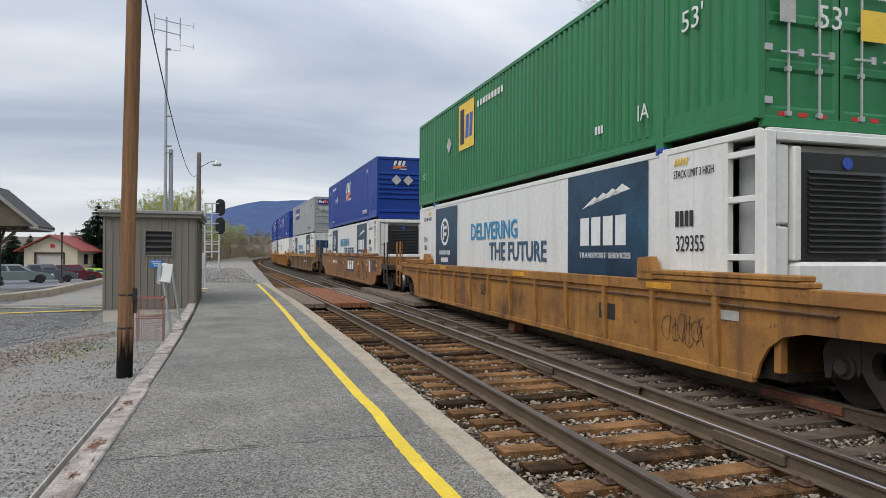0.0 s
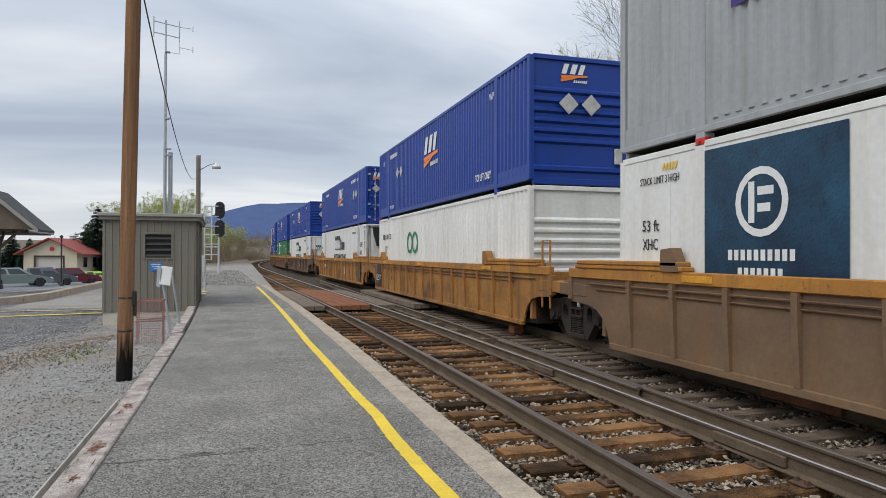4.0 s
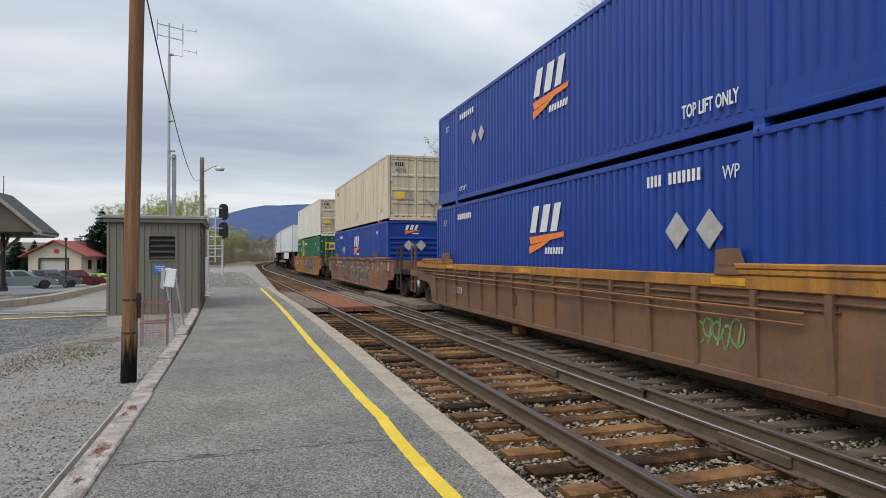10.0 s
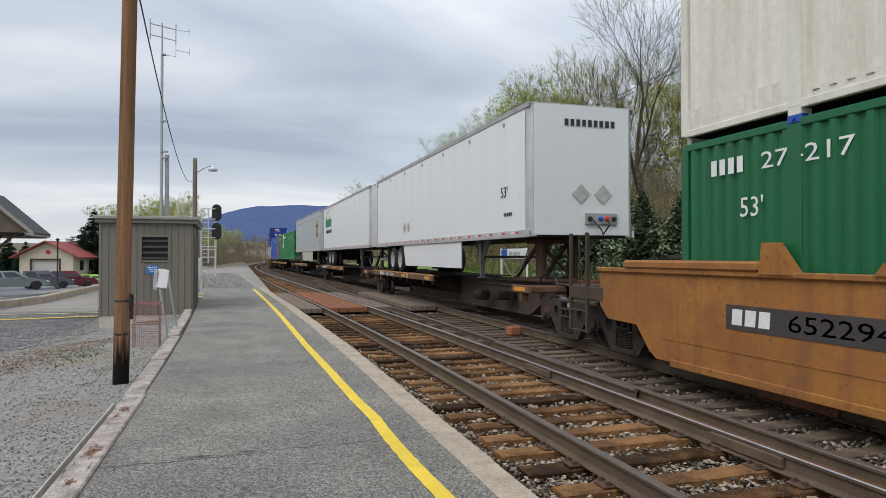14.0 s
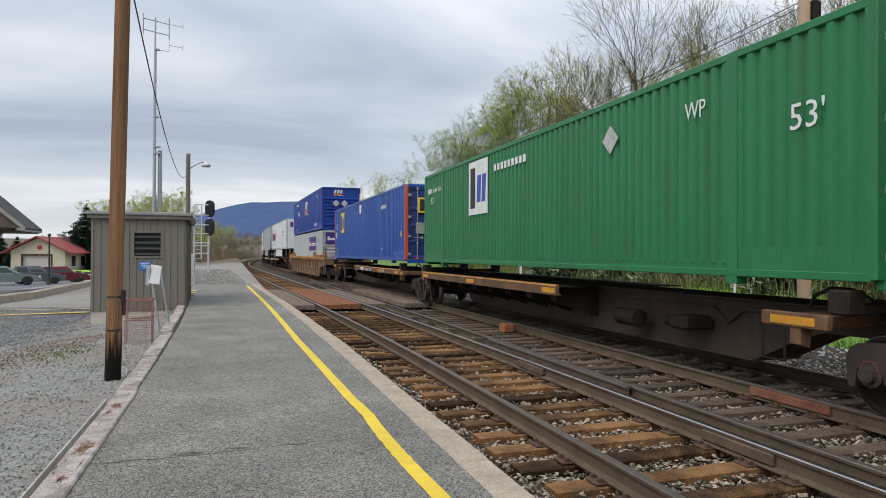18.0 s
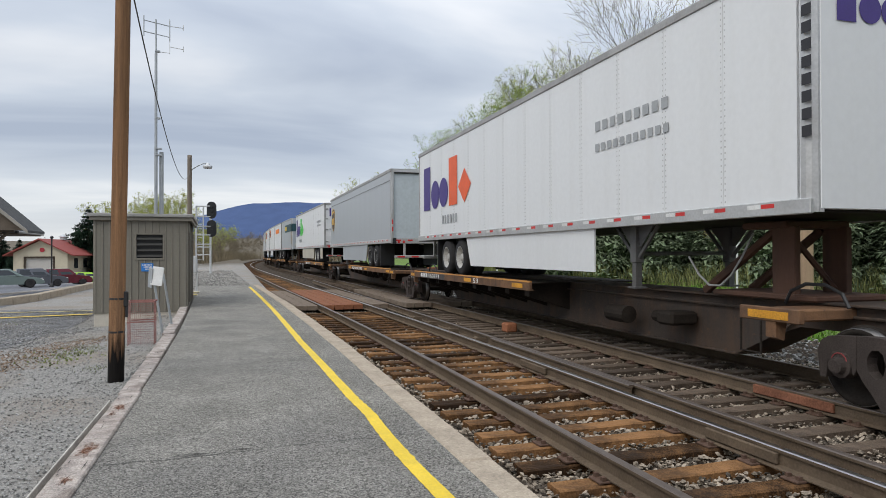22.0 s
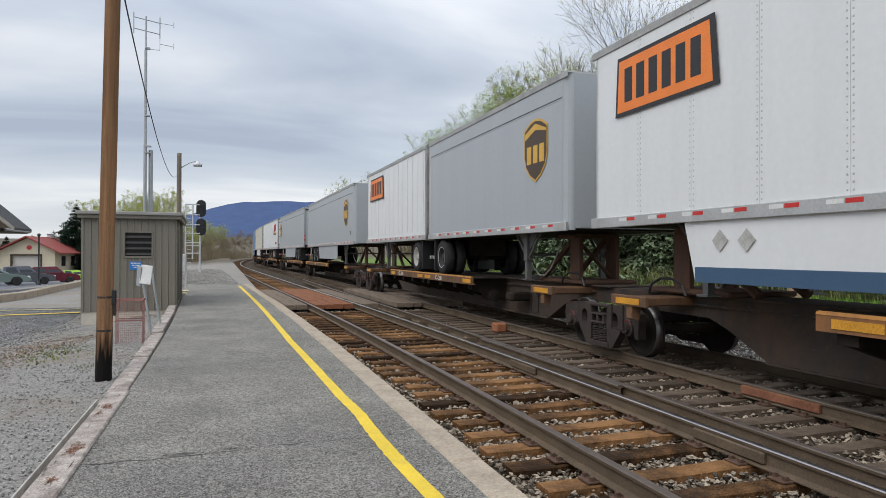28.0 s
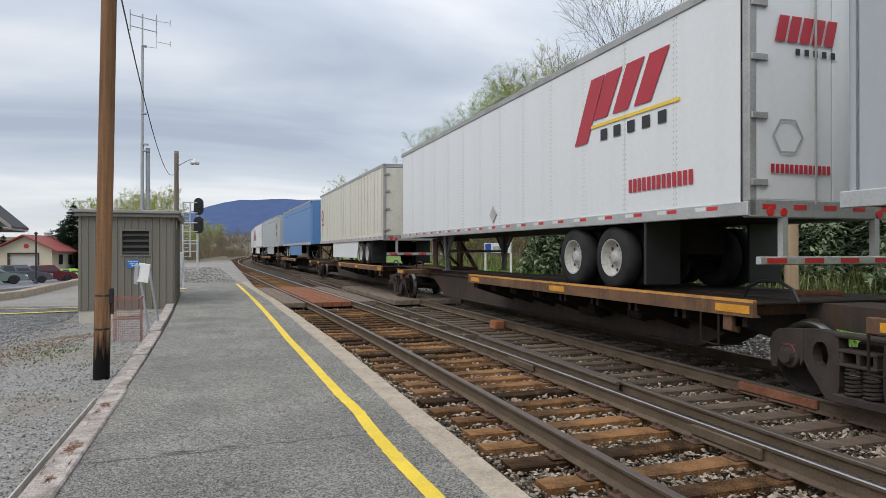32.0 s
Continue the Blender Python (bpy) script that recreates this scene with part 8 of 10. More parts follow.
platform_car(375.4, 394.2, [(make(L53, WHITE_T, True, "white riveted trailer with purple and green blocks", "two_tone_green", skirt_mat=SKIRT_B), 376.4, 392.6, "rear_near")], 375.4, 393.1, SP, "360971")
platform_car(394.4, 414.5, [(make(L28, GREY_T, False, "short grey trailer with dark teal band", "teal_band", style="smooth", axles=1), 396.0, 404.7, "rear_far"), (make(L28, WHITE_T, True, "short white ribbed trailer with orange band", "orange_band", style="ribs", axles=1), 405.6, 414.2, "rear_near")], 395.4, None, SP)
platform_car(414.5, 433.0, [(make(L28, WHITE_T, False, "short white riveted trailer with orange badge", "orange_badge", axles=1, fairing=True), 414.7, 423.3, "rear_far"), (make(L28, WHITE_T, True, "short white riveted trailer with orange badge and doors", "orange_badge", axles=1, fairing=True), 424.07, 432.67, "rear_near")], 414.5, None, SP, "TWIN 28 - ALL PURPOSE SPINE CAR")
platform_car(433.0, 453.0, [(make(L28, GREY_T, False, "short grey trailer with brown and gold shield", "shield_small", style="plain", axles=1), 433.6, 442.3, "rear_far"), (make(L28, WHITE_T, True, "short white ribbed trailer with orange badge", "orange_badge", style="ribs", axles=1), 442.6, 451.2, "rear_near")], 433.0, 452.0, SP, "C-28")
platform_car(453.2, 471.9, [(make(L53, GREY_T, False, "grey smooth trailer with brown and gold shield", "shield_near", style="plain"), 454.16, 470.36, "rear_far")], 454.2, None, SP)
platform_car(471.9, 489.0, [(make(L53, GREY_T, True, "grey trailer with recessed rear door and shield", "shield_far", style="plain"), 472.07, 488.27, "rear_near")], 471.9, None, SP)
platform_car(489.0, 507.0, [(make(L53, WHITE_T, True, "white riveted trailer with dark red block lettering", "red_words", skirt=False), 489.52, 505.72, "rear_near")], 488.3, None, SP)
platform_car(507.0, 526.2, [(make(L53, CREAM_T, True, "cream ribbed trailer with red mark and doors", "red_logo", style="ribs"), 508.2, 524.4, "rear_near")], 507.0, None, SP)
platform_car(526.2, 545.4, [(make(L53, BLUE_T, False, "pale blue smooth box trailer on a spine car", "", style="plain"), 528.0, 544.2, "rear_far")], 526.2, 544.6, SP)
platform_car(545.6, 564.0, [(make(L53, GREY_T, False, "grey smooth box trailer with brown shield", "shield_near", style="plain"), 547.2, 563.4, "rear_far")], 546.6, None, SP)
platform_car(564.0, 582.5, [(make(L53, WHITE_T, False, "white riveted box trailer with two-tone blocks", "two_tone_red"), 565.2, 581.4, "rear_far")], 564.0, None, SP)
platform_car(582.5, 601.5, [(make(L53, WHITE_T, False, "plain white smooth trailer on a spine car", "plain_53", style="smooth"), 583.6, 599.8, "rear_far")], 582.5, 600.5, SP)


# ---- surroundings ----
SIDING = mat("grey_metal_siding", (0.178, 0.163, 0.130), 0.6, vary=0.07, scale=1.0, dirt=0.3, dirt_color=(0.11, 0.10, 0.085), streak=0.2)
SLAT = mat("dark_vent_slat", (0.05, 0.049, 0.045), 0.6, vary=0.1)
SHED_TRIM = mat("shed_trim_grey", (0.27, 0.265, 0.245), 0.6, vary=0.08, scale=2, dirt=0.3, dirt_color=(0.16, 0.15, 0.14))
POLE_WOOD = mat("brown_pole_wood", (0.20, 0.115, 0.06), 0.85, vary=0.35, scale=6, bump=0.7, bump_scale=30, streak=0.06, dirt=0.75, dirt_color=(0.10, 0.075, 0.055), dirt_scale=2.5)
POLE_GREY = mat("grey_pole_wood", (0.19, 0.16, 0.13), 0.9, vary=0.3, scale=6, bump=0.6, bump_scale=30, streak=0.08)
POLE_TAN = mat("tan_pole_wood", (0.42, 0.30, 0.20), 0.85, vary=0.2, scale=5, bump=0.5, bump_scale=30, streak=0.08, dirt=0.4, dirt_color=(0.28, 0.19, 0.12))
TAR = mat("black_tar", (0.008, 0.007, 0.006), 0.6, vary=0.3, scale=5)
GALV = mat("galvanised_steel", (0.36, 0.38, 0.39), 0.5, 0.4, vary=0.1, scale=3)
SILVER = mat("silver_paint", (0.55, 0.56, 0.56), 0.45, 0.2, vary=0.1, scale=3)
CONC_BASE = mat("concrete_base", (0.50, 0.46, 0.39), 0.9, vary=0.14, scale=3, bump=0.3)


def shed():
    s = thing("equipment_shed", "grey ribbed metal equipment shed with louvred vent", "shed", pose(-2.40, 19.45, -0.14, 0, 0, 1.5))
    hw, dp, h = 1.16, 4.6, 2.60
    part("base", MB().box(-hw + 0.02, hw - 0.03, 0.02, dp - 0.05, -0.45, 0.05, 0.01), CONC_BASE, s)
    vx0, vx1, vz0, vz1 = -0.12, 0.53, 1.50, 2.13
    w = MB()
    w.box(-hw, vx0, 0, 0.06, 0.04, h).box(vx1, hw, 0, 0.06, 0.04, h).box(vx0, vx1, 0, 0.06, 0.04, vz0).box(vx0, vx1, 0, 0.06, vz1, h)
    front = part("wall_front", w, SIDING, s)
    n = 13
    for i in range(n + 1):
        x = -hw + 0.05 + (2 * hw - 0.1) * i / n
        if vx0 - 0.02 < x < vx1 + 0.02:
            part("siding_rib", shared("srib_lo", lambda: MB().prism([(-0.025, 0.0), (-0.012, -0.022), (0.012, -0.022), (0.025, 0.0)], 0.05, vz0 - 0.05, "z"), SIDING), SIDING, front, at=pose(x, 0, 0))
            part("siding_rib", shared("srib_hi", lambda: MB().prism([(-0.025, 0.0), (-0.012, -0.022), (0.012, -0.022), (0.025, 0.0)], vz1 + 0.05, h, "z"), SIDING), SIDING, front, at=pose(x, 0, 0))
        else:
            part("siding_rib", shared("srib", lambda: MB().prism([(-0.025, 0.0), (-0.012, -0.022), (0.012, -0.022), (0.025, 0.0)], 0.05, h, "z"), SIDING), SIDING, front, at=pose(x, 0, 0))
    vent = part("vent_frame", MB().box(vx0 - 0.05, vx0, -0.03, 0.06, vz0 - 0.05, vz1 + 0.05, 0.006).box(vx1, vx1 + 0.05, -0.03, 0.06, vz0 - 0.05, vz1 + 0.05, 0.006).box(vx0, vx1, -0.03, 0.06, vz1, vz1 + 0.05, 0.006).box(vx0, vx1, -0.03, 0.06, vz0 - 0.05, vz0, 0.006), SIDING, front)
    part("vent_back", MB().box(vx0, vx1, 0.08, 0.1, vz0, vz1), BLACK, vent)
    for i in range(4):
        z = vz0 + 0.03 + i * 0.155
        part("slat", shared("slat", lambda: MB().prism([(-0.03, 0.0), (0.05, 0.06), (0.05, 0.075), (-0.03, 0.015)], vx0, vx1, "x"), SLAT), SLAT, vent, at=pose(0, 0, z))
    part("wall_side", MB().box(-hw, -hw + 0.06, 0.06, dp, 0.04, h), SIDING, s)
    part("wall_back", MB().box(-hw + 0.06, hw - 0.06, dp - 0.06, dp, 0.04, h), SIDING, s)
    right = part("wall_side", MB().box(hw - 0.06, hw, 0.06, 0.9, 0.04, h).box(hw - 0.06, hw, 1.85, dp, 0.04, h).box(hw - 0.06, hw, 0.9, 1.85, 2.25, h), SIDING, s)
    part("door", MB().box(hw - 0.07, hw - 0.03, 0.92, 1.83, 0.17, 2.23, 0.008), mat("dark_door", (0.05, 0.048, 0.044), 0.6, vary=0.1), right)
    for y in (0.3, 0.6, 2.2, 2.6, 3.0, 3.4, 3.8, 4.2):
        part("siding_rib", shared("srib_s", lambda: MB().box(0, 0.022, -0.02, 0.02, 0.16, h), SIDING), SIDING, right, at=pose(hw, y, 0))
    part("roof", MB().box(-hw - 0.12, hw + 0.16, -0.16, dp + 0.15, h, h + 0.09, 0.015), SHED_TRIM, s)
    part("gutter", MB().box(-hw - 0.08, hw + 0.12, -0.11, -0.03, h - 0.10, h, 0.01).box(hw + 0.04, hw + 0.12, -0.03, dp, h - 0.10, h, 0.01), SIDING, s)
    sign = part("sign_board", MB().box(-0.0, 0.30, -0.03, -0.022, 1.14, 1.36, 0.004), mat("blue_sign", (0.02, 0.17, 0.50), 0.4, vary=0.05), front)
    for k, (a, b) in enumerate(((0.03, 0.27), (0.06, 0.27), (0.1, 0.25))):
        part("sign_strip", bars(7, b - a, 0.03), SIGN_W, sign, at=on_end(a, -0.0315, 1.30 - k * 0.055))
    return s


shed()


def wood_pole(name, x, y, z0, z1, r0, r1, lean, material, label, tar=0.0):
    p = thing(name, label, "pole", pose(x, y, z0))
    rings = []
    n = 14
    zs = [0, 0.4, 0.9, 1.6, 2.6, 4, 5.5, 7, z1 - z0]
    g = random.Random(int(x * 100))
    vs, fs = [], []
    for z in zs:
        u = z / (z1 - z0)
        r = r0 + (r1 - r0) * u
        vs += [(lean[0] * z + math.cos(2 * math.pi * i / n) * r * g.uniform(0.97, 1.03), lean[1] * z + math.sin(2 * math.pi * i / n) * r * g.uniform(0.97, 1.03), z) for i in range(n)]
    for k in range(len(zs) - 1):
        fs += [(k * n + i, k * n + (i + 1) % n, k * n + n + (i + 1) % n, k * n + n + i) for i in range(n)]
    fs.append(tuple(range(len(vs) - n, len(vs))))
    part("shaft", MB().add(vs, fs), material, p, smooth=True)
    if tar:
        prof = [(0, r0 + 0.012), (tar * 0.6, r0 + 0.011), (tar, r0 + 0.003)]
        part("tarred_foot", MB().lathe((0, 0, 0), prof, "z", 16), TAR, p)
    return p


TAR_POLE = mat("tarred_pole_wood", (0.25, 0.135, 0.068), 0.85, vary=0.5, scale=9, bump=0.9, bump_scale=40, streak=0.04, dirt=1.0, dirt_color=(0.085, 0.060, 0.044), dirt_scale=7)
tn, tl = TAR_POLE.node_tree.nodes, TAR_POLE.node_tree.links
t_b = tn["Principled BSDF"]
t_src = t_b.inputs["Base Color"].links[0].from_socket
t_co = tn.new("ShaderNodeTexCoord")
t_xyz = tn.new("ShaderNodeSeparateXYZ")
tl.new(t_co.outputs["Object"], t_xyz.inputs[0])
t_map = tn.new("ShaderNodeMapping")
t_map.inputs["Scale"].default_value = (1, 1, 0.12)
tl.new(t_co.outputs["Object"], t_map.inputs[0])
t_no = tn.new("ShaderNodeTexNoise")
t_no.inputs["Scale"].default_value, t_no.inputs["Detail"].default_value = 22, 4
tl.new(t_map.outputs[0], t_no.inputs["Vector"])
t_add = tn.new("ShaderNodeMath")
t_add.operation = "MULTIPLY_ADD"
t_add.inputs[1].default_value = 0.9
tl.new(t_no.outputs[0], t_add.inputs[0])
tl.new(t_xyz.outputs[2], t_add.inputs[2])
t_mr = tn.new("ShaderNodeMapRange")
t_mr.inputs["From Min"].default_value, t_mr.inputs["From Max"].default_value = 0.80, 1.12
t_mr.inputs["To Min"].default_value, t_mr.inputs["To Max"].default_value = 1.0, 0.0
tl.new(t_add.outputs[0], t_mr.inputs[0])
t_mx = tn.new("ShaderNodeMixRGB")
t_mx.inputs[2].default_value = (0.008, 0.007, 0.006, 1)
tl.new(t_mr.outputs[0], t_mx.inputs[0])
tl.new(t_src, t_mx.inputs[1])
tl.new(t_mx.outputs[0], t_b.inputs["Base Color"])
pole = wood_pole("utility_pole", -1.412, 9.1, -0.12, 9.6, 0.094, 0.081, (0.0163, 0.0), TAR_POLE, "brown wooden utility pole with black tarred foot", tar=0.0)
for z in (0.62, 1.03):
    part("band", MB().lathe((0.016 * z, 0, z), [(-0.012, 0.094), (0.012, 0.094)], "z", 18), BLACK, pole)
part("bracket", MB().box(0.07, 0.14, -0.05, 0.03, 0.93, 1.12, 0.01).box(0.11, 0.14, -0.04, 0.0, 0.8, 0.95), BLACK, pole)

# lamp post with curved arm, wire to the near pole
lp = wood_pole("street_lamp", -2.44, 40.0, -0.12, 7.05, 0.14, 0.12, (0, 0), POLE_GREY, "grey wooden lamp post with curved arm and lamp")
arm = [(0.1 + 0.9 * math.sin(a * 0.262) * 0.9, 0, 6.35 + 0.38 * math.sin(min(1.57, a * 0.40))) for a in range(7)]
part("arm", MB().path(arm, 0.03), GALV, lp)
part("lamp_head", MB().lathe((arm[-1][0] + 0.05, 0, 6.68), [(0.1, 0.06), (0.05, 0.09), (-0.02, 0.12), (-0.08, 0.26), (-0.22, 0.24), (-0.24, 0.05)], "z", 16), SILVER, lp, smooth=True)
cable = thing("overhead_cable", "black cable sagging between wooden poles", "cable")
pts = []
for i in range(25):
    u = 30.67 * i / 24
    pts.append(Vector((-1.22 - 0.0386 * u, 9.23 + u, 4.68 - 0.1112 * u + 0.00524 * u * u)))
part("wire", MB().path([Vector((-1.215, 8.9, 4.74)), *pts], 0.010, 5), BLACK, cable)

# radio mast
mast = thing("radio_mast", "tall slim steel radio mast with antenna arms", "mast", pose(-4.72, 45.0, -0.12))
part("tube", MB().tube((0, 0, 0), (0, 0, 8.3), 0.10, n=12).tube((0.0, 0, 8.3), (0.0, 0, 14.2), 0.085, n=12).tube((0.0, 0, 14.2), (0.0, 0, 16.3), 0.05, n=8), GALV, mast)
part("stub_tube", MB().tube((0.30, 0.2, 0), (0.30, 0.2, 8.0), 0.13, n=12), GALV, mast)
for z in (8.2, 10.1, 14.3, 7.8):
    part("clamp", MB().box(-0.05, 0.35 if z < 8.5 else 0.25, -0.12, 0.12, z - 0.05, z + 0.05, 0.01), GALV, mast)
part("antenna", MB().path([(-0.7, 0, 16.2), (0.8, 0, 15.95)], 0.03).path([(-0.7, 0, 15.5), (0.8, 0, 15.25)], 0.03).path([(-0.7, 0, 15.2), (-0.7, 0, 16.5)], 0.035).path([(0.8, 0, 15.0), (0.8, 0, 16.3)], 0.035), GALV, mast)
part("antenna", MB().path([(0.0, 0, 14.3), (0.8, 0, 14.25)], 0.02).path([(0.8, 0, 14.2), (0.8, 0, 16.4)], 0.02).path([(0.8, 0, 15.95), (1.6, 0, 15.9)], 0.022).path([(0.8, 0, 14.65), (1.6, 0, 14.55)], 0.022).path([(1.6, 0, 15.75), (1.6, 0, 16.1)], 0.03).path([(1.6, 0, 14.4), (1.6, 0, 14.75)], 0.03), SILVER, mast)

# signal with ladder
sg = thing("railway_signal", "railway signal with black target heads and silver ladder", "signal", pose(-2.30, 57.0, -0.15))
part("post", MB().tube((0.45, 0, 0), (0.45, 0, 5.6), 0.09, n=10), SILVER, sg)
lad = MB()
for x in (-0.75, -0.15):
    for y in (-0.35, 0.1):
        lad.tube((x * 1.0, y, 0.0 if x < -0.5 else 1.2), (x, y, 5.9), 0.055, n=6)
for z in (1.7, 2.35, 2.6, 3.4, 4.15, 5.0, 5.9):
    lad.path([(-0.75, -0.35, z), (-0.15, -0.35, z), (0.45, -0.2, z)], 0.045).path([(-0.75, 0.1, z), (-0.15, 0.1, z)], 0.045)
for i in range(14):
    lad.path([(-0.62, -0.4, 0.5 + i * 0.38), (-0.28, -0.4, 0.5 + i * 0.38)], 0.018)
part("ladder", lad, SILVER, sg)
for z in (5.55, 3.95):
    head = part("target", MB().prism([(0.55 + 0.42 * math.cos(a), z + (0.34 if math.sin(a) > 0 else -0.30) + 0.42 * math.sin(a)) for a in np.linspace(0, 6.2832, 25)[:-1]], -0.12, -0.07, "y"), BLACK, sg)
    part("lamp_case", MB().box(0.35, 0.75, -0.07, 0.2, z - 0.45, z + 0.5, 0.03), BLACK, head)
    for k in (-0.32, 0.02, 0.36):
        part("lens_hood", MB().tube((0.55, -0.35, z + k), (0.55, -0.1, z + k), 0.13, n=12), BLACK, head)
part("lamp_case", MB().lathe((-0.95, 0.0, 4.5), [(-0.1, 0.3), (0.06, 0.3)], "y", 18), BLACK, sg)
sg.scale = (0.9, 0.9, 0.93)
# white cabinet and posts beyond the shed
cab = thing("control_cabinet", "pale grey trackside control cabinet on posts", "cabinet", pose(-1.55, 27.2, -0.1))
part("case", MB().box(-0.28, 0.16, -0.15, 0.15, 0.85, 1.5, 0.02), SILVER, cab)
for x in (-0.26, -0.05, 0.14):
    part("leg", MB().tube((x, 0, 0), (x, 0, 0.9 if x < 0.1 else 1.35), 0.035, n=8), SILVER, cab)
for k, yy in enumerate((25.0, 26.6)):
    st = thing("platform_step", "yellow-edged concrete step beside the platform", "step", pose(-1.42 - k * 0.02, yy, 0.0))
    part("block", MB().box(-0.25, 0.16, -0.3, 0.3, -0.12, 0.05, 0.015), CONC_BASE, st)
    part("yellow_edge", MB().box(-0.25, 0.16, -0.31, -0.16, 0.05, 0.058), YELLOW, st)

# leaning sign on two posts, litter cage
sn = thing("leaning_sign", "blank white sign boards on two leaning grey posts", "sign", pose(-1.36, 14.3, -0.1))
part("post", MB().tube((0.03, -0.45, 0.0), (-0.15, -0.45, 1.22), 0.024, n=8), GALV, sn)
part("post", MB().tube((0.15, 0.25, 0.0), (-0.02, 0.2, 1.15), 0.024, n=8), GALV, sn)
part("board", MB().box(-0.11, 0.11, -0.012, 0.012, -0.18, 0.18, 0.006), SIGN_W, sn, at=pose(-0.06, -0.50, 1.14, 0, 8, -18))
part("board", MB().box(-0.08, 0.08, -0.012, 0.012, -0.2, 0.18, 0.006), GALV, sn, at=pose(-0.19, -0.42, 1.12, 0, 8, -60))
MESH_RED = mat("rusty_red_mesh", (0.27, 0.13, 0.115), 0.85, vary=0.2, scale=4)
bin_t = thing("wire_litter_cage", "rusty red wire mesh cage bin", "bin", pose(-1.56, 12.75, -0.16))
wires = MB()
for f in range(4):
    M = Matrix.Rotation(radians(90 * f), 4, "Z")
    for i in range(15):
        x = -0.21 + 0.42 * i / 14
        wires.tube(M @ Vector((x, -0.21, 0.02)), M @ Vector((x, -0.21, 0.80)), 0.0015, n=3, caps=False)
    for i in range(20):
        z = 0.04 + 0.76 * i / 19
        wires.tube(M @ Vector((-0.21, -0.21, z)), M @ Vector((0.21, -0.21, z)), 0.0015, n=3, caps=False)
part("mesh", wires, MESH_RED, bin_t)
part("rim", MB().box(-0.225, 0.225, -0.225, -0.2, 0.785, 0.81).box(-0.225, 0.225, 0.2, 0.225, 0.785, 0.81).box(-0.225, -0.2, -0.2, 0.2, 0.785, 0.81).box(0.2, 0.225, -0.2, 0.2, 0.785, 0.81), MESH_RED, bin_t)
part("base", MB().box(-0.21, 0.21, -0.21, 0.21, 0.0, 0.03), MESH_RED, bin_t)
for y in (-0.21, 0.21):
    part("hoop", MB().box(-0.215, 0.215, y - 0.005, y + 0.005, 0.44, 0.46), MESH_RED, bin_t)

# ---- road, kerbs and parking on the station side ----
road_rows = []
for i in range(25):
    yy = 23.0 + i * 2.5
    xr = -7.35 - 0.055 * (yy - 24) if yy > 24 else -7.35 - 2.4 * (24 - yy) / 2
    road_rows.append([(xx, yy, ground_z(xx, yy) + 0.012) for xx in (-70, -50, -35, -25, -18, -14, -11.5, -10.5, -9.5, -9.0, -8.6, min(xr, -7.3))])
tagged(part("road", MB().sheet(road_rows), ROAD), "blue-grey asphalt station road", "road", kind="structure")
drive_rows = []
for yy, xr in ((7.0, -7.0), (8, -5.6), (9.6, -4.2), (11.5, -3.75), (12.5, -3.7), (14, -3.75), (16, -3.95), (17.5, -3.98), (19, -4.0), (20, -3.98), (21.5, -3.95), (23, -3.95), (23.5, -3.95), (24.4, -6.5)):
    drive_rows.append([(min(xx, xr - 0.01 * (12 - k)), yy, ground_z(min(xx, xr), yy) + 0.02) for k, xx in enumerate((-60, -40, -30, -22, -16, -12, -9.5, -8, -6, -4.6, xr))])
ROUGH_ROAD = worn(mat("broken_asphalt", (0.20, 0.20, 0.205), 0.9, vary=0.25, scale=2.5, bump=0.8, bump_scale=40, dirt=0.6, dirt_color=(0.13, 0.125, 0.12), dirt_scale=1.2, speck=(45, 0.5)), 0.62, 1.1)
tagged(part("driveway", MB().sheet(drive_rows), ROUGH_ROAD), "worn asphalt drive", "road", kind="structure")
rk = thing("road_kerb", "pale concrete kerb along the station road", "kerb", kind="structure")
for i in range(14):
    a, b = i / 14, (i + 1) / 14
    p, q = Vector((-7.32 - 2.4 * max(0, 1 - a * 4), 22 + 24 * a, 0)), Vector((-7.32 - 2.4 * max(0, 1 - b * 4), 22 + 24 * b, 0))
    ang = math.degrees(math.atan2(-(q.x - p.x), q.y - p.y))
    L = (q - p).length
    part("kerb_stone", MB().box(-0.16, 0.16, 0.01, L - 0.01, -0.25, 0.12 + rng.uniform(-0.01, 0.01), 0.02), CONCRETE, rk, at=pose(p.x, p.y, -0.17, 0, 0, ang))
lines = thing("road_marking", "faded yellow painted lines on the drive", "road marking", kind="structure")
part("stripe", MB().add([(-8.3, 20.6, -0.285), (-4.0, 21.6, -0.285), (-4.0, 21.85, -0.285), (-8.3, 20.85, -0.285)], [(0, 1, 2, 3)]), YELLOW, lines)
part("stripe", MB().add([(-8.3, 23.0, -0.285), (-4.2, 22.9, -0.285), (-4.2, 23.1, -0.285), (-8.3, 23.2, -0.285)], [(0, 1, 2, 3)]), mat("pale_yellow_paint", (0.48, 0.40, 0.2), 0.8, vary=0.2), lines)

# ---- parked vehicles ----
CARGLASS = mat("dark_car_glass", (0.03, 0.035, 0.04), 0.08, vary=0.05)
CHROME = mat("chrome", (0.6, 0.6, 0.6), 0.2, 1.0, vary=0.05)
LAMPW = mat("clear_lamp", (0.6, 0.6, 0.58), 0.15, vary=0.05)


def car_tyre():
    return MB().lathe((0, 0, 0), [(-0.1, 0.2), (-0.11, 0.28), (-0.08, 0.33), (0.08, 0.33), (0.11, 0.28), (0.1, 0.2)], "x", 20)


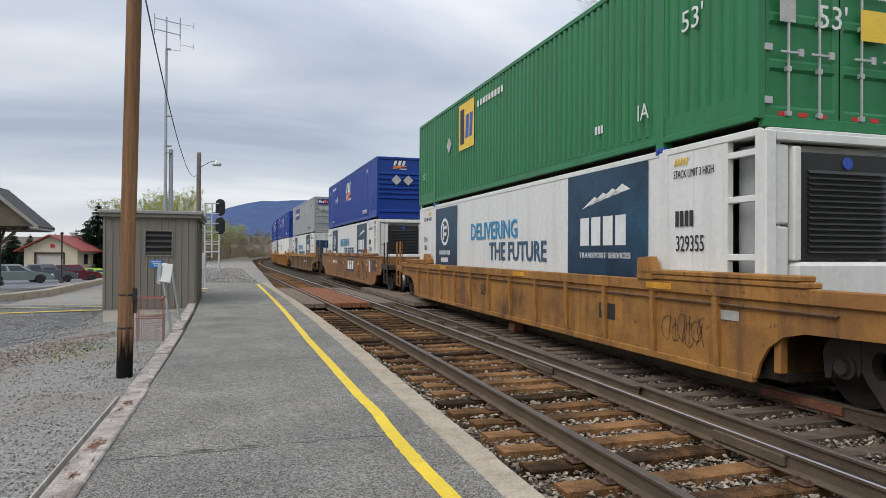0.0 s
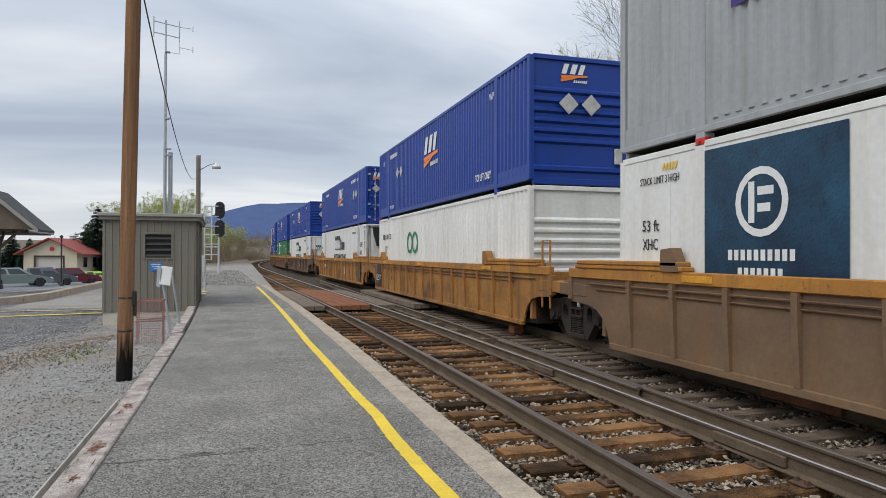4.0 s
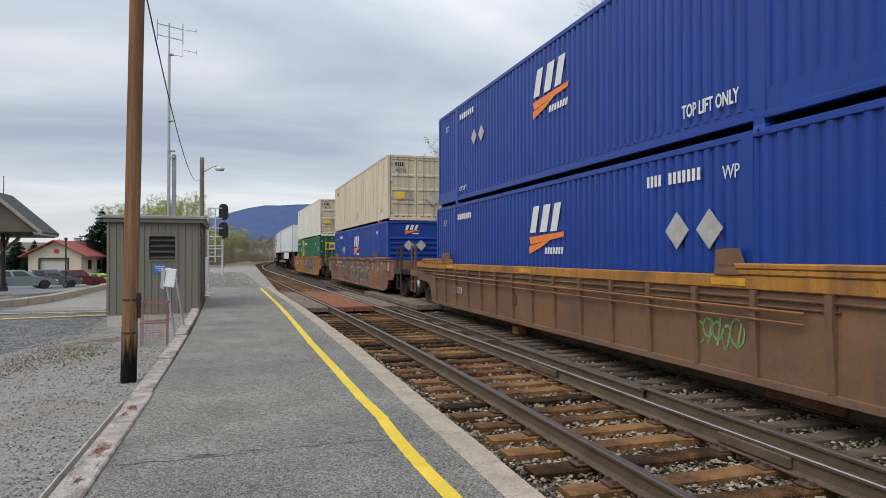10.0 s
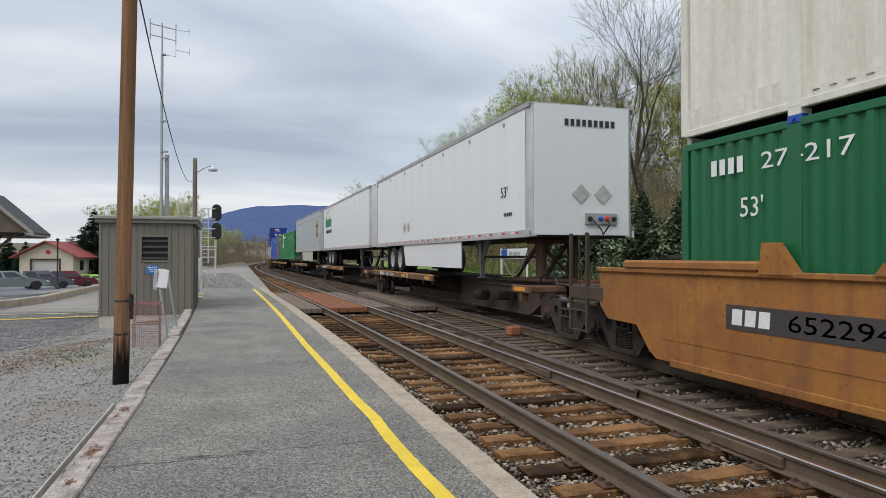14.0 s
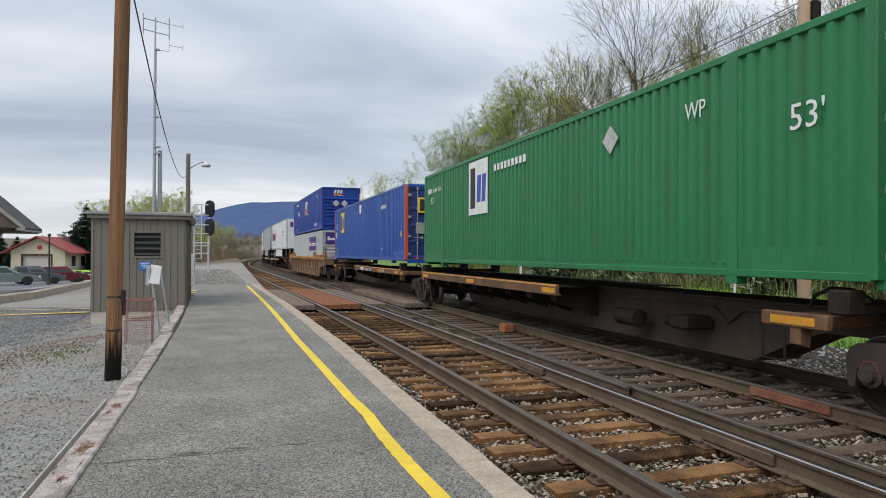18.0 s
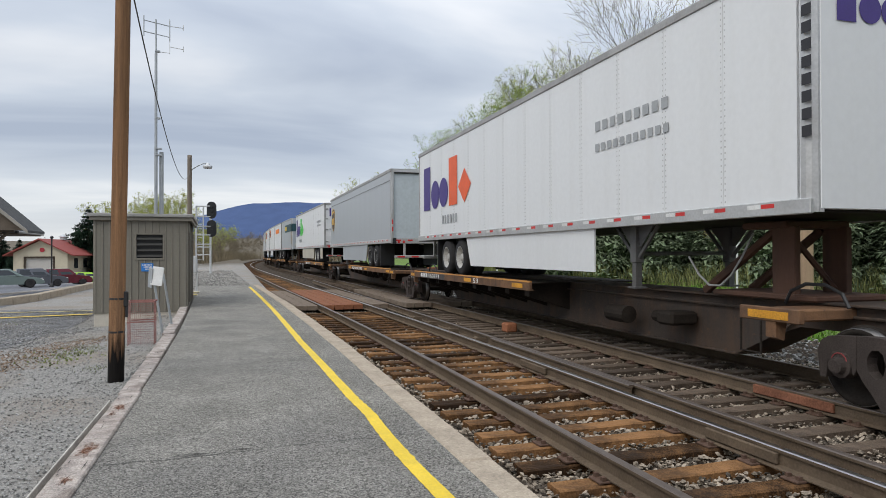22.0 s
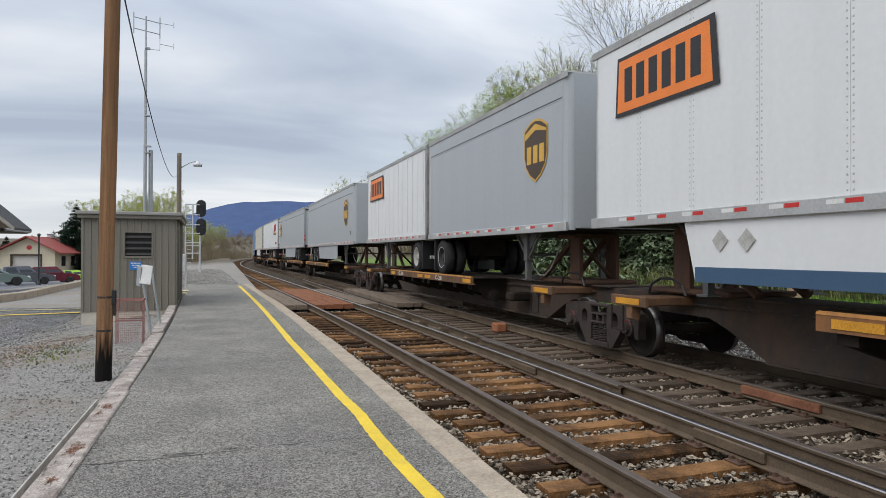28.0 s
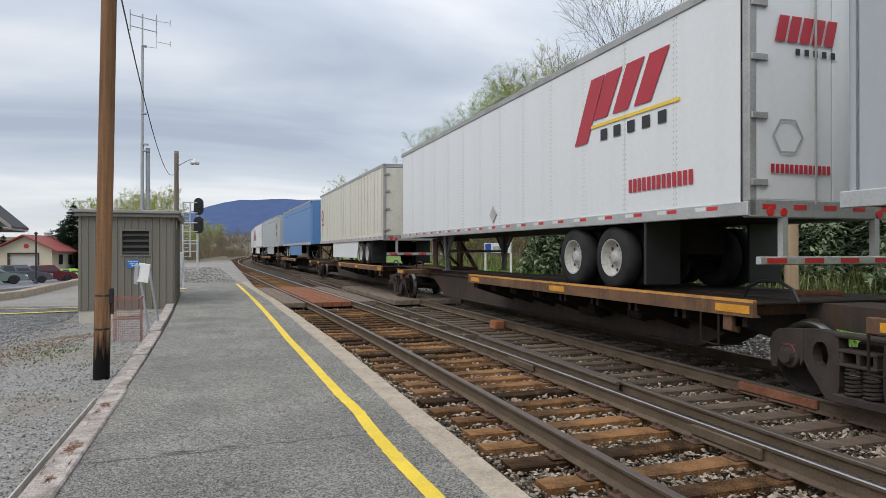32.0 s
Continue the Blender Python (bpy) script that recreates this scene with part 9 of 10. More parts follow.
def vehicle(kind, color, label, m):
    """A car whose nose points along +x of its own frame."""
    v = thing("parked_car", label, "car", m, "cars parked along the road")
    body_m = mat("paint_" + label.split()[0] + "_" + label.split()[1], color, 0.25, 0.3, vary=0.04, scale=1)
    if kind == "wagon":
        L, H, belt, hood, cab = 2.3, 1.45, 0.92, 0.86, ((-2.2, 0.95), (-1.75, 1.43), (0.1, 1.45), (0.95, 0.95))
    elif kind == "suv":
        L, H, belt, hood, cab = 2.3, 1.75, 1.08, 1.05, ((-2.05, 1.1), (-1.85, 1.70), (0.15, 1.74), (0.85, 1.08))
    else:
        L, H, belt, hood, cab = 1.9, 1.5, 0.95, 0.9, ((-1.75, 0.95), (-1.4, 1.45), (0.25, 1.48), (1.1, 0.92))
    prof = [(-L, 0.45), (-L - 0.03, 0.7), (-L + 0.05, belt), (cab[0][0], belt + 0.02), (cab[3][0], hood + 0.04), (L - 0.35, hood - 0.10), (L - 0.05, hood - 0.28), (L, 0.55), (L - 0.08, 0.30), (1.78, 0.27), (1.74, 0.5), (1.58, 0.66), (1.38, 0.70), (1.18, 0.66), (1.02, 0.5), (0.98, 0.27),
            (-1.02, 0.27), (-1.06, 0.5), (-1.2, 0.66), (-1.4, 0.70), (-1.6, 0.66), (-1.74, 0.5), (-1.78, 0.27), (-L + 0.1, 0.30)]
    if kind == "small":
        prof = [(x * 0.9 if abs(x) > 1.85 else x, z) for x, z in prof]
    part("body", MB().prism(prof, -0.86, 0.86, "y"), body_m, v)
    roof = [(cab[0][0] + 0.02, belt), *[(x, z) for x, z in cab[1:3]], (cab[3][0] - 0.02, belt)]
    cabin = MB()
    lo = [(cab[0][0], belt), (cab[3][0], belt)]
    vs = []
    for s in (-1, 1):
        vs += [(cab[0][0], s * 0.84, belt), (cab[1][0], s * 0.66, cab[1][1]), (cab[2][0], s * 0.66, cab[2][1]), (cab[3][0], s * 0.84, belt)]
    cabin.add(vs, [(0, 1, 2, 3), (7, 6, 5, 4), (0, 4, 5, 1), (2, 6, 7, 3), (1, 5, 6, 2)])
    part("cabin", cabin, body_m, v)
    for s in (-1, 1):
        for a, b in ((0.10, 0.46), (0.52, 0.90)):
            def pt(u, w):
                bx = cab[0][0] + (cab[3][0] - cab[0][0]) * u
                tx = cab[1][0] + (cab[2][0] - cab[1][0]) * u
                return (bx + (tx - bx) * w, s * (0.84 - 0.18 * w + 0.006), belt + (cab[1][1] - belt) * w)
            part("side_window", MB().add([pt(a, 0.1), pt(b, 0.1), pt(b, 0.88), pt(a, 0.88)], [(0, 1, 2, 3)]), CARGLASS, v)
    for e, (i, j) in ((0.01, (3, 2)), (-0.01, (0, 1))):
        a, b = cab[i], cab[j]
        part("windscreen" if e > 0 else "rear_window", MB().add([(a[0] + (b[0] - a[0]) * w + e, s * (0.84 - 0.18 * w - 0.08), belt + (b[1] - belt) * w + 0.008) for s, w in ((-1, 0.12), (1, 0.12), (1, 0.9), (-1, 0.9))], [(0, 1, 2, 3)]), CARGLASS, v)
    for x in (-1.4, 1.38):
        for s in (-1, 1):
            w = part("wheel", shared("car_tyre", car_tyre, RUBBER, True), RUBBER, v, at=pose(x, s * 0.78, 0.33, 0, 0, 90 * s))
            part("rim", shared("car_rim", lambda: MB().lathe((0, 0, 0), [(-0.105, 0.21), (-0.09, 0.19), (-0.05, 0.06), (-0.08, 0.03), (-0.08, 0.002)], "x", 12, False), SILVER), SILVER, w)
    for s in (-1, 1):
        part("headlight", MB().box(L - 0.16 if kind != "small" else L - 0.32, L - 0.02 if kind != "small" else L - 0.2, s * 0.62 - 0.16, s * 0.62 + 0.16, hood - 0.34, hood - 0.2, 0.02), LAMPW, v)
        part("mirror", MB().box(0.5, 0.62, s * 0.92 - 0.07, s * 0.92 + 0.07, belt, belt + 0.14, 0.02), body_m, v)
    part("bumper", MB().box(L - 0.12, L + 0.05, -0.8, 0.8, 0.34, 0.52, 0.03), BLACK if kind == "suv" else body_m, v) if kind != "small" else None
    part("grille", MB().box(L - 0.06, L + 0.01, -0.42, 0.42, 0.55, 0.72, 0.01), CHROME, v) if kind != "small" else None
    return v


CARS = [("wagon", (0.20, 0.25, 0.23), "pale green-silver wagon parked along the road", -16.2, 57.0, None, 22), ("suv", (0.11, 0.115, 0.13), "dark grey off-road car parked along the road", -15.3, 62.0, None, 20),
        ("suv", (0.13, 0.02, 0.03), "dark red off-road car parked along the road", -14.4, 67.0, None, 18), ("small", (0.36, 0.62, 0.06), "bright green small car parked on the road", -13.9, 73.5, None, 20),
        ("small", (0.30, 0.02, 0.03), "bright red small car parked beside the station", -17.8, 53.0, None, 22), ("suv", (0.02, 0.02, 0.022), "black shiny car parked beside the station", -18.8, 50.5, None, 22)]
for kind, color, label, x, y, z, a in CARS:
    v = vehicle(kind, color, label, pose(x, y, ground_z(x, y) + 0.012, 0, 0, a))
    k = {"suv": 0.86, "wagon": 0.98, "small": 0.8}[kind]
    v.scale = (k, k, k)
gl = thing("platform_lamp", "slim dark lamp post with a small cap", "lamp post", pose(-10.6, 45.5, -0.5))
part("post", MB().tube((0, 0, 0), (0, 0, 2.9), 0.045, n=8), BLACK, gl)
part("cap", MB().lathe((0, 0, 2.9), [(0, 0.05), (0.12, 0.12), (0.2, 0.02)], "z", 10), BLACK, gl)
part("foot", MB().lathe((0, 0, 0), [(0, 0.14), (0.1, 0.12), (0.25, 0.05)], "z", 10), BLACK, gl)

# ---- station canopy and the red-roofed garage ----
SHINGLE = mat("grey_shingle", (0.085, 0.085, 0.085), 0.9, vary=0.2, scale=6, bump=0.6, bump_scale=14)
CREAMWD = mat("brown_painted_wood", (0.16, 0.13, 0.10), 0.8, vary=0.12, scale=3)
FASCIA = mat("pale_fascia", (0.30, 0.28, 0.24), 0.8, vary=0.1, scale=3)
st = thing("station_canopy", "station canopy with grey shingle roof and braced posts", "canopy", pose(-10.3, 33.6, -0.10))
part("column", MB().tube((0, 0, 0), (0, 0, 2.6), 0.10, 0.09, n=10).box(-0.16, 0.16, -0.16, 0.16, 0, 0.2, 0.02), BLACK, st)
br = MB()
for s in (-1, 1):
    br.tube((0, 0, 1.75), (s * 0.85, 0, 2.62), 0.07, n=6).tube((0, 0, 1.75), (0, s * 0.85, 2.62), 0.07, n=6)
part("brace", br, CREAMWD, st)
part("beam", MB().box(-6.0, 1.0, -0.12, 0.12, 2.55, 2.8, 0.01).box(-0.12, 0.12, -1, 5.0, 2.55, 2.8, 0.01), CREAMWD, st)


def slope_sheet(name, pts, material, parent, th=0.10):
    n = Vector(pts[1]) - Vector(pts[0])
    vs = [tuple(p) for p in pts] + [(p[0], p[1], p[2] - th) for p in pts]
    k = len(pts)
    return part(name, MB().add(vs, [tuple(range(k)), tuple(reversed(range(k, 2 * k)))] + [(i, (i + 1) % k, (i + 1) % k + k, i + k) for i in range(k)]), material, parent)


g_ap, g_ey, g_ez = 4.32, -1.6, 2.60
slope_sheet("gable_roof", [(0, g_ey, g_ap), (0, 1.2, g_ap), (1.9, 1.2, g_ez), (1.9, g_ey, g_ez)], SHINGLE, st)
slope_sheet("gable_roof", [(0, 1.2, g_ap), (0, g_ey, g_ap), (-1.9, g_ey, g_ez), (-1.9, 1.2, g_ez)], SHINGLE, st)
part("gable_wall", MB().prism([(-1.7, g_ez), (1.7, g_ez), (0, g_ap - 0.15)], g_ey + 0.35, g_ey + 0.45, "y"), CREAMWD, st)
part("bargeboard", MB().prism([(0, g_ap + 0.03), (1.95, g_ez + 0.0), (1.95, g_ez - 0.16), (0, g_ap - 0.16)], g_ey - 0.06, g_ey - 0.003, "y").prism([(0, g_ap + 0.03), (-1.95, g_ez), (-1.95, g_ez - 0.16), (0, g_ap - 0.16)], g_ey - 0.06, g_ey - 0.003, "y"), FASCIA, st)
slope_sheet("hip_roof", [(-6, 3.4, 4.0), (-0.9, 3.4, 4.0), (0.75, 5.6, 2.66), (-6, 5.6, 2.66)], SHINGLE, st)
slope_sheet("hip_roof", [(-0.9, 3.4, 4.0), (0.75, 1.4, 2.66), (0.75, 5.6, 2.66)], SHINGLE, st)
slope_sheet("hip_roof", [(-6, 3.4, 4.0), (-6, 1.4, 2.66), (0.75, 1.4, 2.66), (-0.9, 3.4, 4.0)], SHINGLE, st)
part("soffit", MB().box(-6, 0.7, 1.5, 5.5, 2.50, 2.55), CREAMWD, st)
part("gutter", MB().tube((0.77, 1.4, 2.60), (0.77, 5.6, 2.60), 0.06, n=8), ALU_DK, st)
part("round_sign", MB().lathe((-0.55, 0, 1.3), [(-0.02, 0.22), (0.02, 0.22)], "y", 18), SIGN_W, st)
part("finial", MB().tube((-0.3, 1.0, 4.2), (-0.3, 1.0, 5.2), 0.02, n=6), BLACK, st)

gr = thing("garage_building", "cream garage with red gable roof and dark door frame", "building", pose(-24.6, 100.0, -1.6, 0, 0, -9))
gr.scale = (1.42, 1.42, 1.34)
CREAMW = mat("cream_wall", (0.52, 0.47, 0.36), 0.85, vary=0.06, scale=2, dirt=0.2, dirt_color=(0.38, 0.33, 0.25))
REDROOF = mat("red_roof", (0.25, 0.05, 0.04), 0.7, vary=0.1, scale=2, bump=0.2)
part("wall", MB().prism([(-2.35, 0), (-1.3, 0), (-1.3, 1.95), (1.1, 1.95), (1.1, 0), (2.35, 0), (2.35, 2.45), (0, 3.7), (-2.35, 2.45)], 0, 0.2, "y"), CREAMW, gr)
part("wall", MB().box(2.15, 2.35, 0.2, 6, 0, 2.45).box(-2.35, -2.15, 0.2, 6, 0, 2.45).box(-2.35, 2.35, 6, 6.2, 0, 2.45), CREAMW, gr)
dr = part("garage_door", MB().box(-1.3, 1.1, 0.15, 0.25, 0, 1.95), mat("pale_door", (0.45, 0.43, 0.40), 0.7, vary=0.05), gr)
part("door_frame", MB().box(-1.45, -1.3, -0.04, 0.1, 0, 2.1).box(1.1, 1.25, -0.04, 0.1, 0, 2.1).box(-1.45, 1.25, -0.04, 0.1, 1.95, 2.1), mat("brown_frame", (0.06, 0.045, 0.035), 0.8), dr)
for s in (-1, 1):
    slope_sheet("roof", [(0, -0.5, 3.88), (0, 6.6, 3.88), (s * 3.05, 6.6, 2.25), (s * 3.05, -0.5, 2.25)], REDROOF, gr, 0.12)
part("crest", MB().lathe((0.15, -0.02, 2.75), [(-0.04, 0.22), (0.0, 0.22)], "y", 14), REDMK, gr)
for y in (1.5, 3.8):
    part("window", MB().box(2.34, 2.38, y, y + 0.9, 0.9, 1.9), CARGLASS, gr)
part("roof_vent", MB().lathe((0.0, 5.0, 3.85), [(0, 0.3), (0.3, 0.3), (0.35, 0.45), (0.6, 0.05)], "z", 10), SILVER, gr)

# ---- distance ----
# aerial haze over the wooded ridge is painted in as a blue base colour
HAZE = mat("haze_blue_ridge", (0.062, 0.095, 0.195), 1.0, vary=0.10, scale=0.02)
rows = []
ridge_pts = [(-1.6, 0.006), (-0.5, 0.010), (-0.20, 0.012), (-0.12, 0.030), (-0.06, 0.052), (-0.0276, 0.0611), (0.0109, 0.0717), (0.0504, 0.0759), (0.1157, 0.0768), (0.25, 0.080), (0.45, 0.07), (1.0, 0.05)]
RY = 2600.0
for k in (0.0, 0.35, 0.7, 1.0):
    row = []
    for i in range(121):
        u = -1.6 + 2.6 * i / 120
        top = float(np.interp(u, [p[0] for p in ridge_pts], [p[1] for p in ridge_pts]))
        z = RY * top * k + (6 * noise.noise((u * 30, k, 0)) + 3 * noise.noise((u * 110, k, 3))) * k
        row.append((u * RY, RY - 500 * (1 - k), z - (6 if k == 0 else 0)))
    rows.append(row)
tagged(part("mountain", MB().sheet(rows), HAZE, smooth=True), "long wooded mountain ridge in the distance, coloured blue for haze", "mountain", kind="structure")

# ---- beyond the line: station name board, marker post ----
nb = thing("station_name_board", "blue and white station name board on two posts", "sign", pose(15.0, 35.2, -0.5))
part("board", MB().box(-0.03, 0.03, -1.9, 1.9, 1.85, 2.42, 0.01), SIGN_W, nb)
part("blue_end", MB().box(-0.034, -0.03, 0.9, 1.88, 1.87, 2.40), MARKBL, nb)
part("sign_strip", bars(9, 1.6, 0.2), GREY, nb, at=on_side(-0.036, 0.6, 2.03))
for y in (-1.85, 1.85):
    part("post", MB().box(-0.05, 0.05, y - 0.05, y + 0.05, 0, 2.45, 0.01), SIGN_W, nb)
mp_t = thing("marker_post", "slim white marker post with a small white plate", "marker post", pose(15.0, 17.1, -0.7))
part("post", MB().tube((0, 0, 0), (0, 0, 2.35), 0.035, n=8), SIGN_W, mp_t)
part("plate", MB().box(-0.02, 0.02, -0.17, 0.17, 2.28, 2.50, 0.006), SIGN_W, mp_t)


# ---- trees ----
BARK = mat("grey_brown_bark", (0.092, 0.076, 0.058), 0.95, vary=0.25, scale=4)
BARK_L = mat("pale_twig_bark", (0.20, 0.17, 0.125), 0.95, vary=0.25, scale=4)
NEEDLE = mat("dark_spruce_needles", (0.12, 0.155, 0.088), 0.8, vary=0.4, scale=0.8, island=True)
NEEDLE_2 = mat("deep_green_needles", (0.018, 0.036, 0.022), 0.8, vary=0.4, scale=0.5, island=True)
BRUSH = mat("brown_brush", (0.20, 0.165, 0.108), 0.95, vary=0.3, scale=0.8, island=True)


def leafy(name, color):
    """Thin leaves that let some light through."""
    m = mat(name, color, 0.75, vary=0.35, scale=0.6, island=True)
    n, l = m.node_tree.nodes, m.node_tree.links
    b = n["Principled BSDF"]
    tr = n.new("ShaderNodeBsdfTranslucent")
    mix = n.new("ShaderNodeMixShader")
    mix.inputs[0].default_value = 0.5
    l.new(b.inputs["Base Color"].links[0].from_socket, tr.inputs["Color"])
    l.new(b.outputs[0], mix.inputs[1])
    l.new(tr.outputs[0], mix.inputs[2])
    l.new(mix.outputs[0], n["Material Output"].inputs["Surface"])
    return m


LEAF_Y = leafy("young_yellow_green_leaves", (0.34, 0.37, 0.09))
LEAF_G = leafy("young_green_leaves", (0.25, 0.34, 0.07))


def limb(mb, p, d, r, ln, depth, g, tips, spread, sides):
    """One limb in short bent pieces, with side limbs."""
    n = 3 if depth > 1 else 2
    for i in range(n):
        d2 = (d + Vector((g.uniform(-1, 1), g.uniform(-1, 1), g.uniform(-0.3, 0.7))) * (0.22 if depth < 4 else 0.12)).normalized()
        q = p + d2 * (ln / n)
        r2 = max(0.0085, r * (0.84 if i < n - 1 else 0.72))
        mb.tube(p, q, r, r2, sides if depth > 2 else 3, caps=False)
        p, d, r = q, d2, r2
        if depth > 0 and i > 0 or (depth > 3 and i == 0 and g.random() < 0.4):
            for _ in range(2 if depth < 4 else 1):
                a = g.uniform(0, 6.283)
                side = (d.orthogonal().normalized() * math.cos(a) + d.cross(d.orthogonal().normalized()) * math.sin(a))
                nd = (d * g.uniform(0.5, 0.9) + side * spread * g.uniform(0.7, 1.2) + Vector((0, 0, 0.18))).normalized()
                limb(mb, p, nd, max(0.0085, r * g.uniform(0.5, 0.72)), ln * g.uniform(0.55, 0.8), depth - 1, g, tips, spread, sides)
    if depth <= 1:
        tips.append((p, d))
    if depth > 0:
        limb(mb, p, (d + Vector((0, 0, 0.1))).normalized(), r * 0.8, ln * 0.72, depth - 1, g, tips, spread, sides)


def leaf_sheet(points, size, g, per=3, cloud=0.35):
    vs, fs = [], []
    for p, d in points:
        for _ in range(per):
            c = Vector(p) + Vector((g.gauss(0, cloud), g.gauss(0, cloud), g.gauss(0, cloud)))
            u = Vector((g.uniform(-1, 1), g.uniform(-1, 1), g.uniform(-1, 1))).normalized()
            w = u.orthogonal().normalized()
            s = size * g.uniform(0.6, 1.3)
            o = len(vs)
            vs += [c + u * s, c + w * s * 0.6, c - u * s, c - w * s * 0.6]
            fs.append((o, o + 1, o + 2, o + 3))
    return MB().add(vs, fs)


def bare_tree(seed, h, depth, leaf, per, size, spread=0.75, lean=(0, 0), bark=None, twig_keep=1.0, label="tall tree with thin branches and young spring leaves", name="tree", girth=0.0145):
    g = random.Random(seed)
    t = thing(name, label, "tree", group="trees beside the line")
    mb, tips = MB(), []
    limb(mb, Vector((0, 0, -0.3)), Vector((lean[0], lean[1], 1)).normalized(), h * girth, h * 0.36, depth, g, tips, spread, 6)
    top = max(v[2] for v in mb.v)
    k = h / top
    mb.v = [(v[0] * k, v[1] * k, v[2] * k) for v in mb.v]
    me = bpy.data.meshes.new("trunk")
    me.from_pydata(mb.v, [], mb.f)
    me.materials.append(bark or BARK)
    part("trunk", me, BARK, t)
    pts = [(p * k, d) for p, d in tips if g.random() < twig_keep]
    cm = leaf_sheet(pts, size, g, per, 0.15)
    me = bpy.data.meshes.new("crown")
    me.from_pydata(cm.v, [], cm.f)
    me.materials.append(leaf)
    part("crown", me, leaf, t)
    return t


def spruce(seed, h, needle, label, dens=1.0):
    g = random.Random(seed)
    t = thing("spruce", label, "tree", group="evergreen trees")
    part("trunk", MB().tube((0, 0, -0.2), (0, 0, h * 0.97), h * 0.022, 0.01, 8), BARK, t)
    vs, fs = [], []
    layers = int(h * 6.0 * dens)
    for k in range(layers):
        u = min(0.999, max(0.0, (k + g.uniform(-2.0, 2.0)) / layers))
        z = h * (0.04 + 0.95 * u)
        R = h * 0.27 * (1 - u) ** 0.85 * g.uniform(0.75, 1.12) + 0.05
        for b in range(int(7 + 6 * (1 - u))):
            a = g.uniform(0, 6.283)
            ca, sa = math.cos(a), math.sin(a)
            r = R * g.uniform(0.7, 1.1)
            n = 9
            for i in range(n):
                v = (i + 0.6) / n
                for side in (-1, 1):
                    c = Vector((ca * r * v, sa * r * v, z - 0.22 * r * v * v + 0.12 * g.uniform(-1, 1)))
                    w = Vector((-sa, ca, 0)) * side
                    tip = c + w * (0.06 + 0.12 * r * (1 - v * 0.6)) * g.uniform(0.5, 1.3) + Vector((ca, sa, 0)) * 0.09 * r + Vector((0, 0, -0.10 * r * g.uniform(-2.2, 3.4)))
                    e = Vector((ca, sa, -0.3)) * (0.05 + 0.03 * r)
                    o = len(vs)
                    vs += [c - e * 0.5, c + e, tip]
                    fs.append((o, o + 1, o + 2))
    me = bpy.data.meshes.new("needles")
    me.from_pydata([tuple(v) for v in vs], [], fs)
    me.materials.append(needle)
    part("crown", me, needle, t)
    return t


def put(first, spots, base=None, wide=1.0):
    """The first of a kind and its copies, at (x, y, scale, turn)."""
    for i, (x, y, s, a) in enumerate(spots):
        m = pose(x, y, ground_z(x, y) if base is None else base, 0, 0, a)
        if i == 0:
            first.matrix_basis = m
            first.scale = (s * wide, s * wide, s)
        else:
            c = copy_thing(first, m)
            c.scale = (s * wide, s * wide, s)


put(bare_tree(11, 18.0, 5, LEAF_Y, 12, 0.036, 0.68, (-0.12, 0.05), twig_keep=0.55, girth=0.019, label="big forked tree with thin branches and sparse young leaves"), [(24, 35, 1.0, 0), (27, 17, 0.85, 140), (33, 42, 0.95, 220)])
put(bare_tree(23, 15.5, 5, LEAF_Y, 10, 0.036, 0.5, (-0.05, 0.1), twig_keep=0.35), [(26, 41, 1.0, 30), (25, 22, 1.0, 160), (29, 27, 1.1, 250), (26, 10, 1.1, 80)])
put(bare_tree(37, 13.5, 5, LEAF_G, 30, 0.054, 0.8, (0.0, -0.05), twig_keep=0.6, label="rounded tree thick with fresh green leaves"), [(21, 58, 1.12, 0), (25, 68, 0.9, 120), (23.5, 50, 1.2, 60), (22, 84, 0.8, 200)])
put(bare_tree(41, 16.0, 5, LEAF_Y, 26, 0.046, 0.7, (0.03, 0.03), bark=BARK, twig_keep=0.55), [(24, 47, 1.05, 0), (26, 56, 1.05, 90), (22.5, 64, 0.95, 30), (34, 45, 0.9, 300), (31, 10, 0.9, 10)])
put(bare_tree(53, 13.5, 4, LEAF_Y, 18, 0.036, 0.5, (0.02, 0.0), bark=BARK, twig_keep=0.6, label="slim tree with bare twigs and young leaves"),
    [(26, 31, 1.0, 0), (28, 19, 1.0, 70), (30, 33, 1.0, 200), (28, 37, 0.9, 260), (25, 13, 0.85, 20), (33, 52, 1.0, 30), (26, 70, 0.9, 80), (30, 80, 0.9, 150), (36, 70, 1.0, 260), (33, 95, 0.9, 0), (28, 105, 0.85, 90)])
# far woods along the bend, on both sides of the line
far_a = bare_tree(61, 11.0, 4, LEAF_Y, 16, 0.085, 0.7, bark=BARK_L, twig_keep=0.7, label="distant tree with young yellow-green leaves")
far_b = bare_tree(67, 9.0, 5, BRUSH, 2, 0.1, 0.8, bark=BARK_L, twig_keep=0.4, label="distant bare grey-brown tree")
gw = random.Random(5)
sa, sb = [], []
for i in range(46):
    y = gw.uniform(135, 260)
    x = bend(y) + gw.choice((gw.uniform(-26, -4.0), gw.uniform(-16, -3.5)))
    (sa if i % 4 == 0 else sb).append((x, y, gw.uniform(0.45, 0.95) * (0.6 + y / 400), gw.uniform(0, 360)))
for i in range(20):
    y = gw.uniform(110, 240)
    x = bend(y) + gw.uniform(16, 34)
    (sa if i % 2 else sb).append((x, y, gw.uniform(0.9, 1.4), gw.uniform(0, 360)))
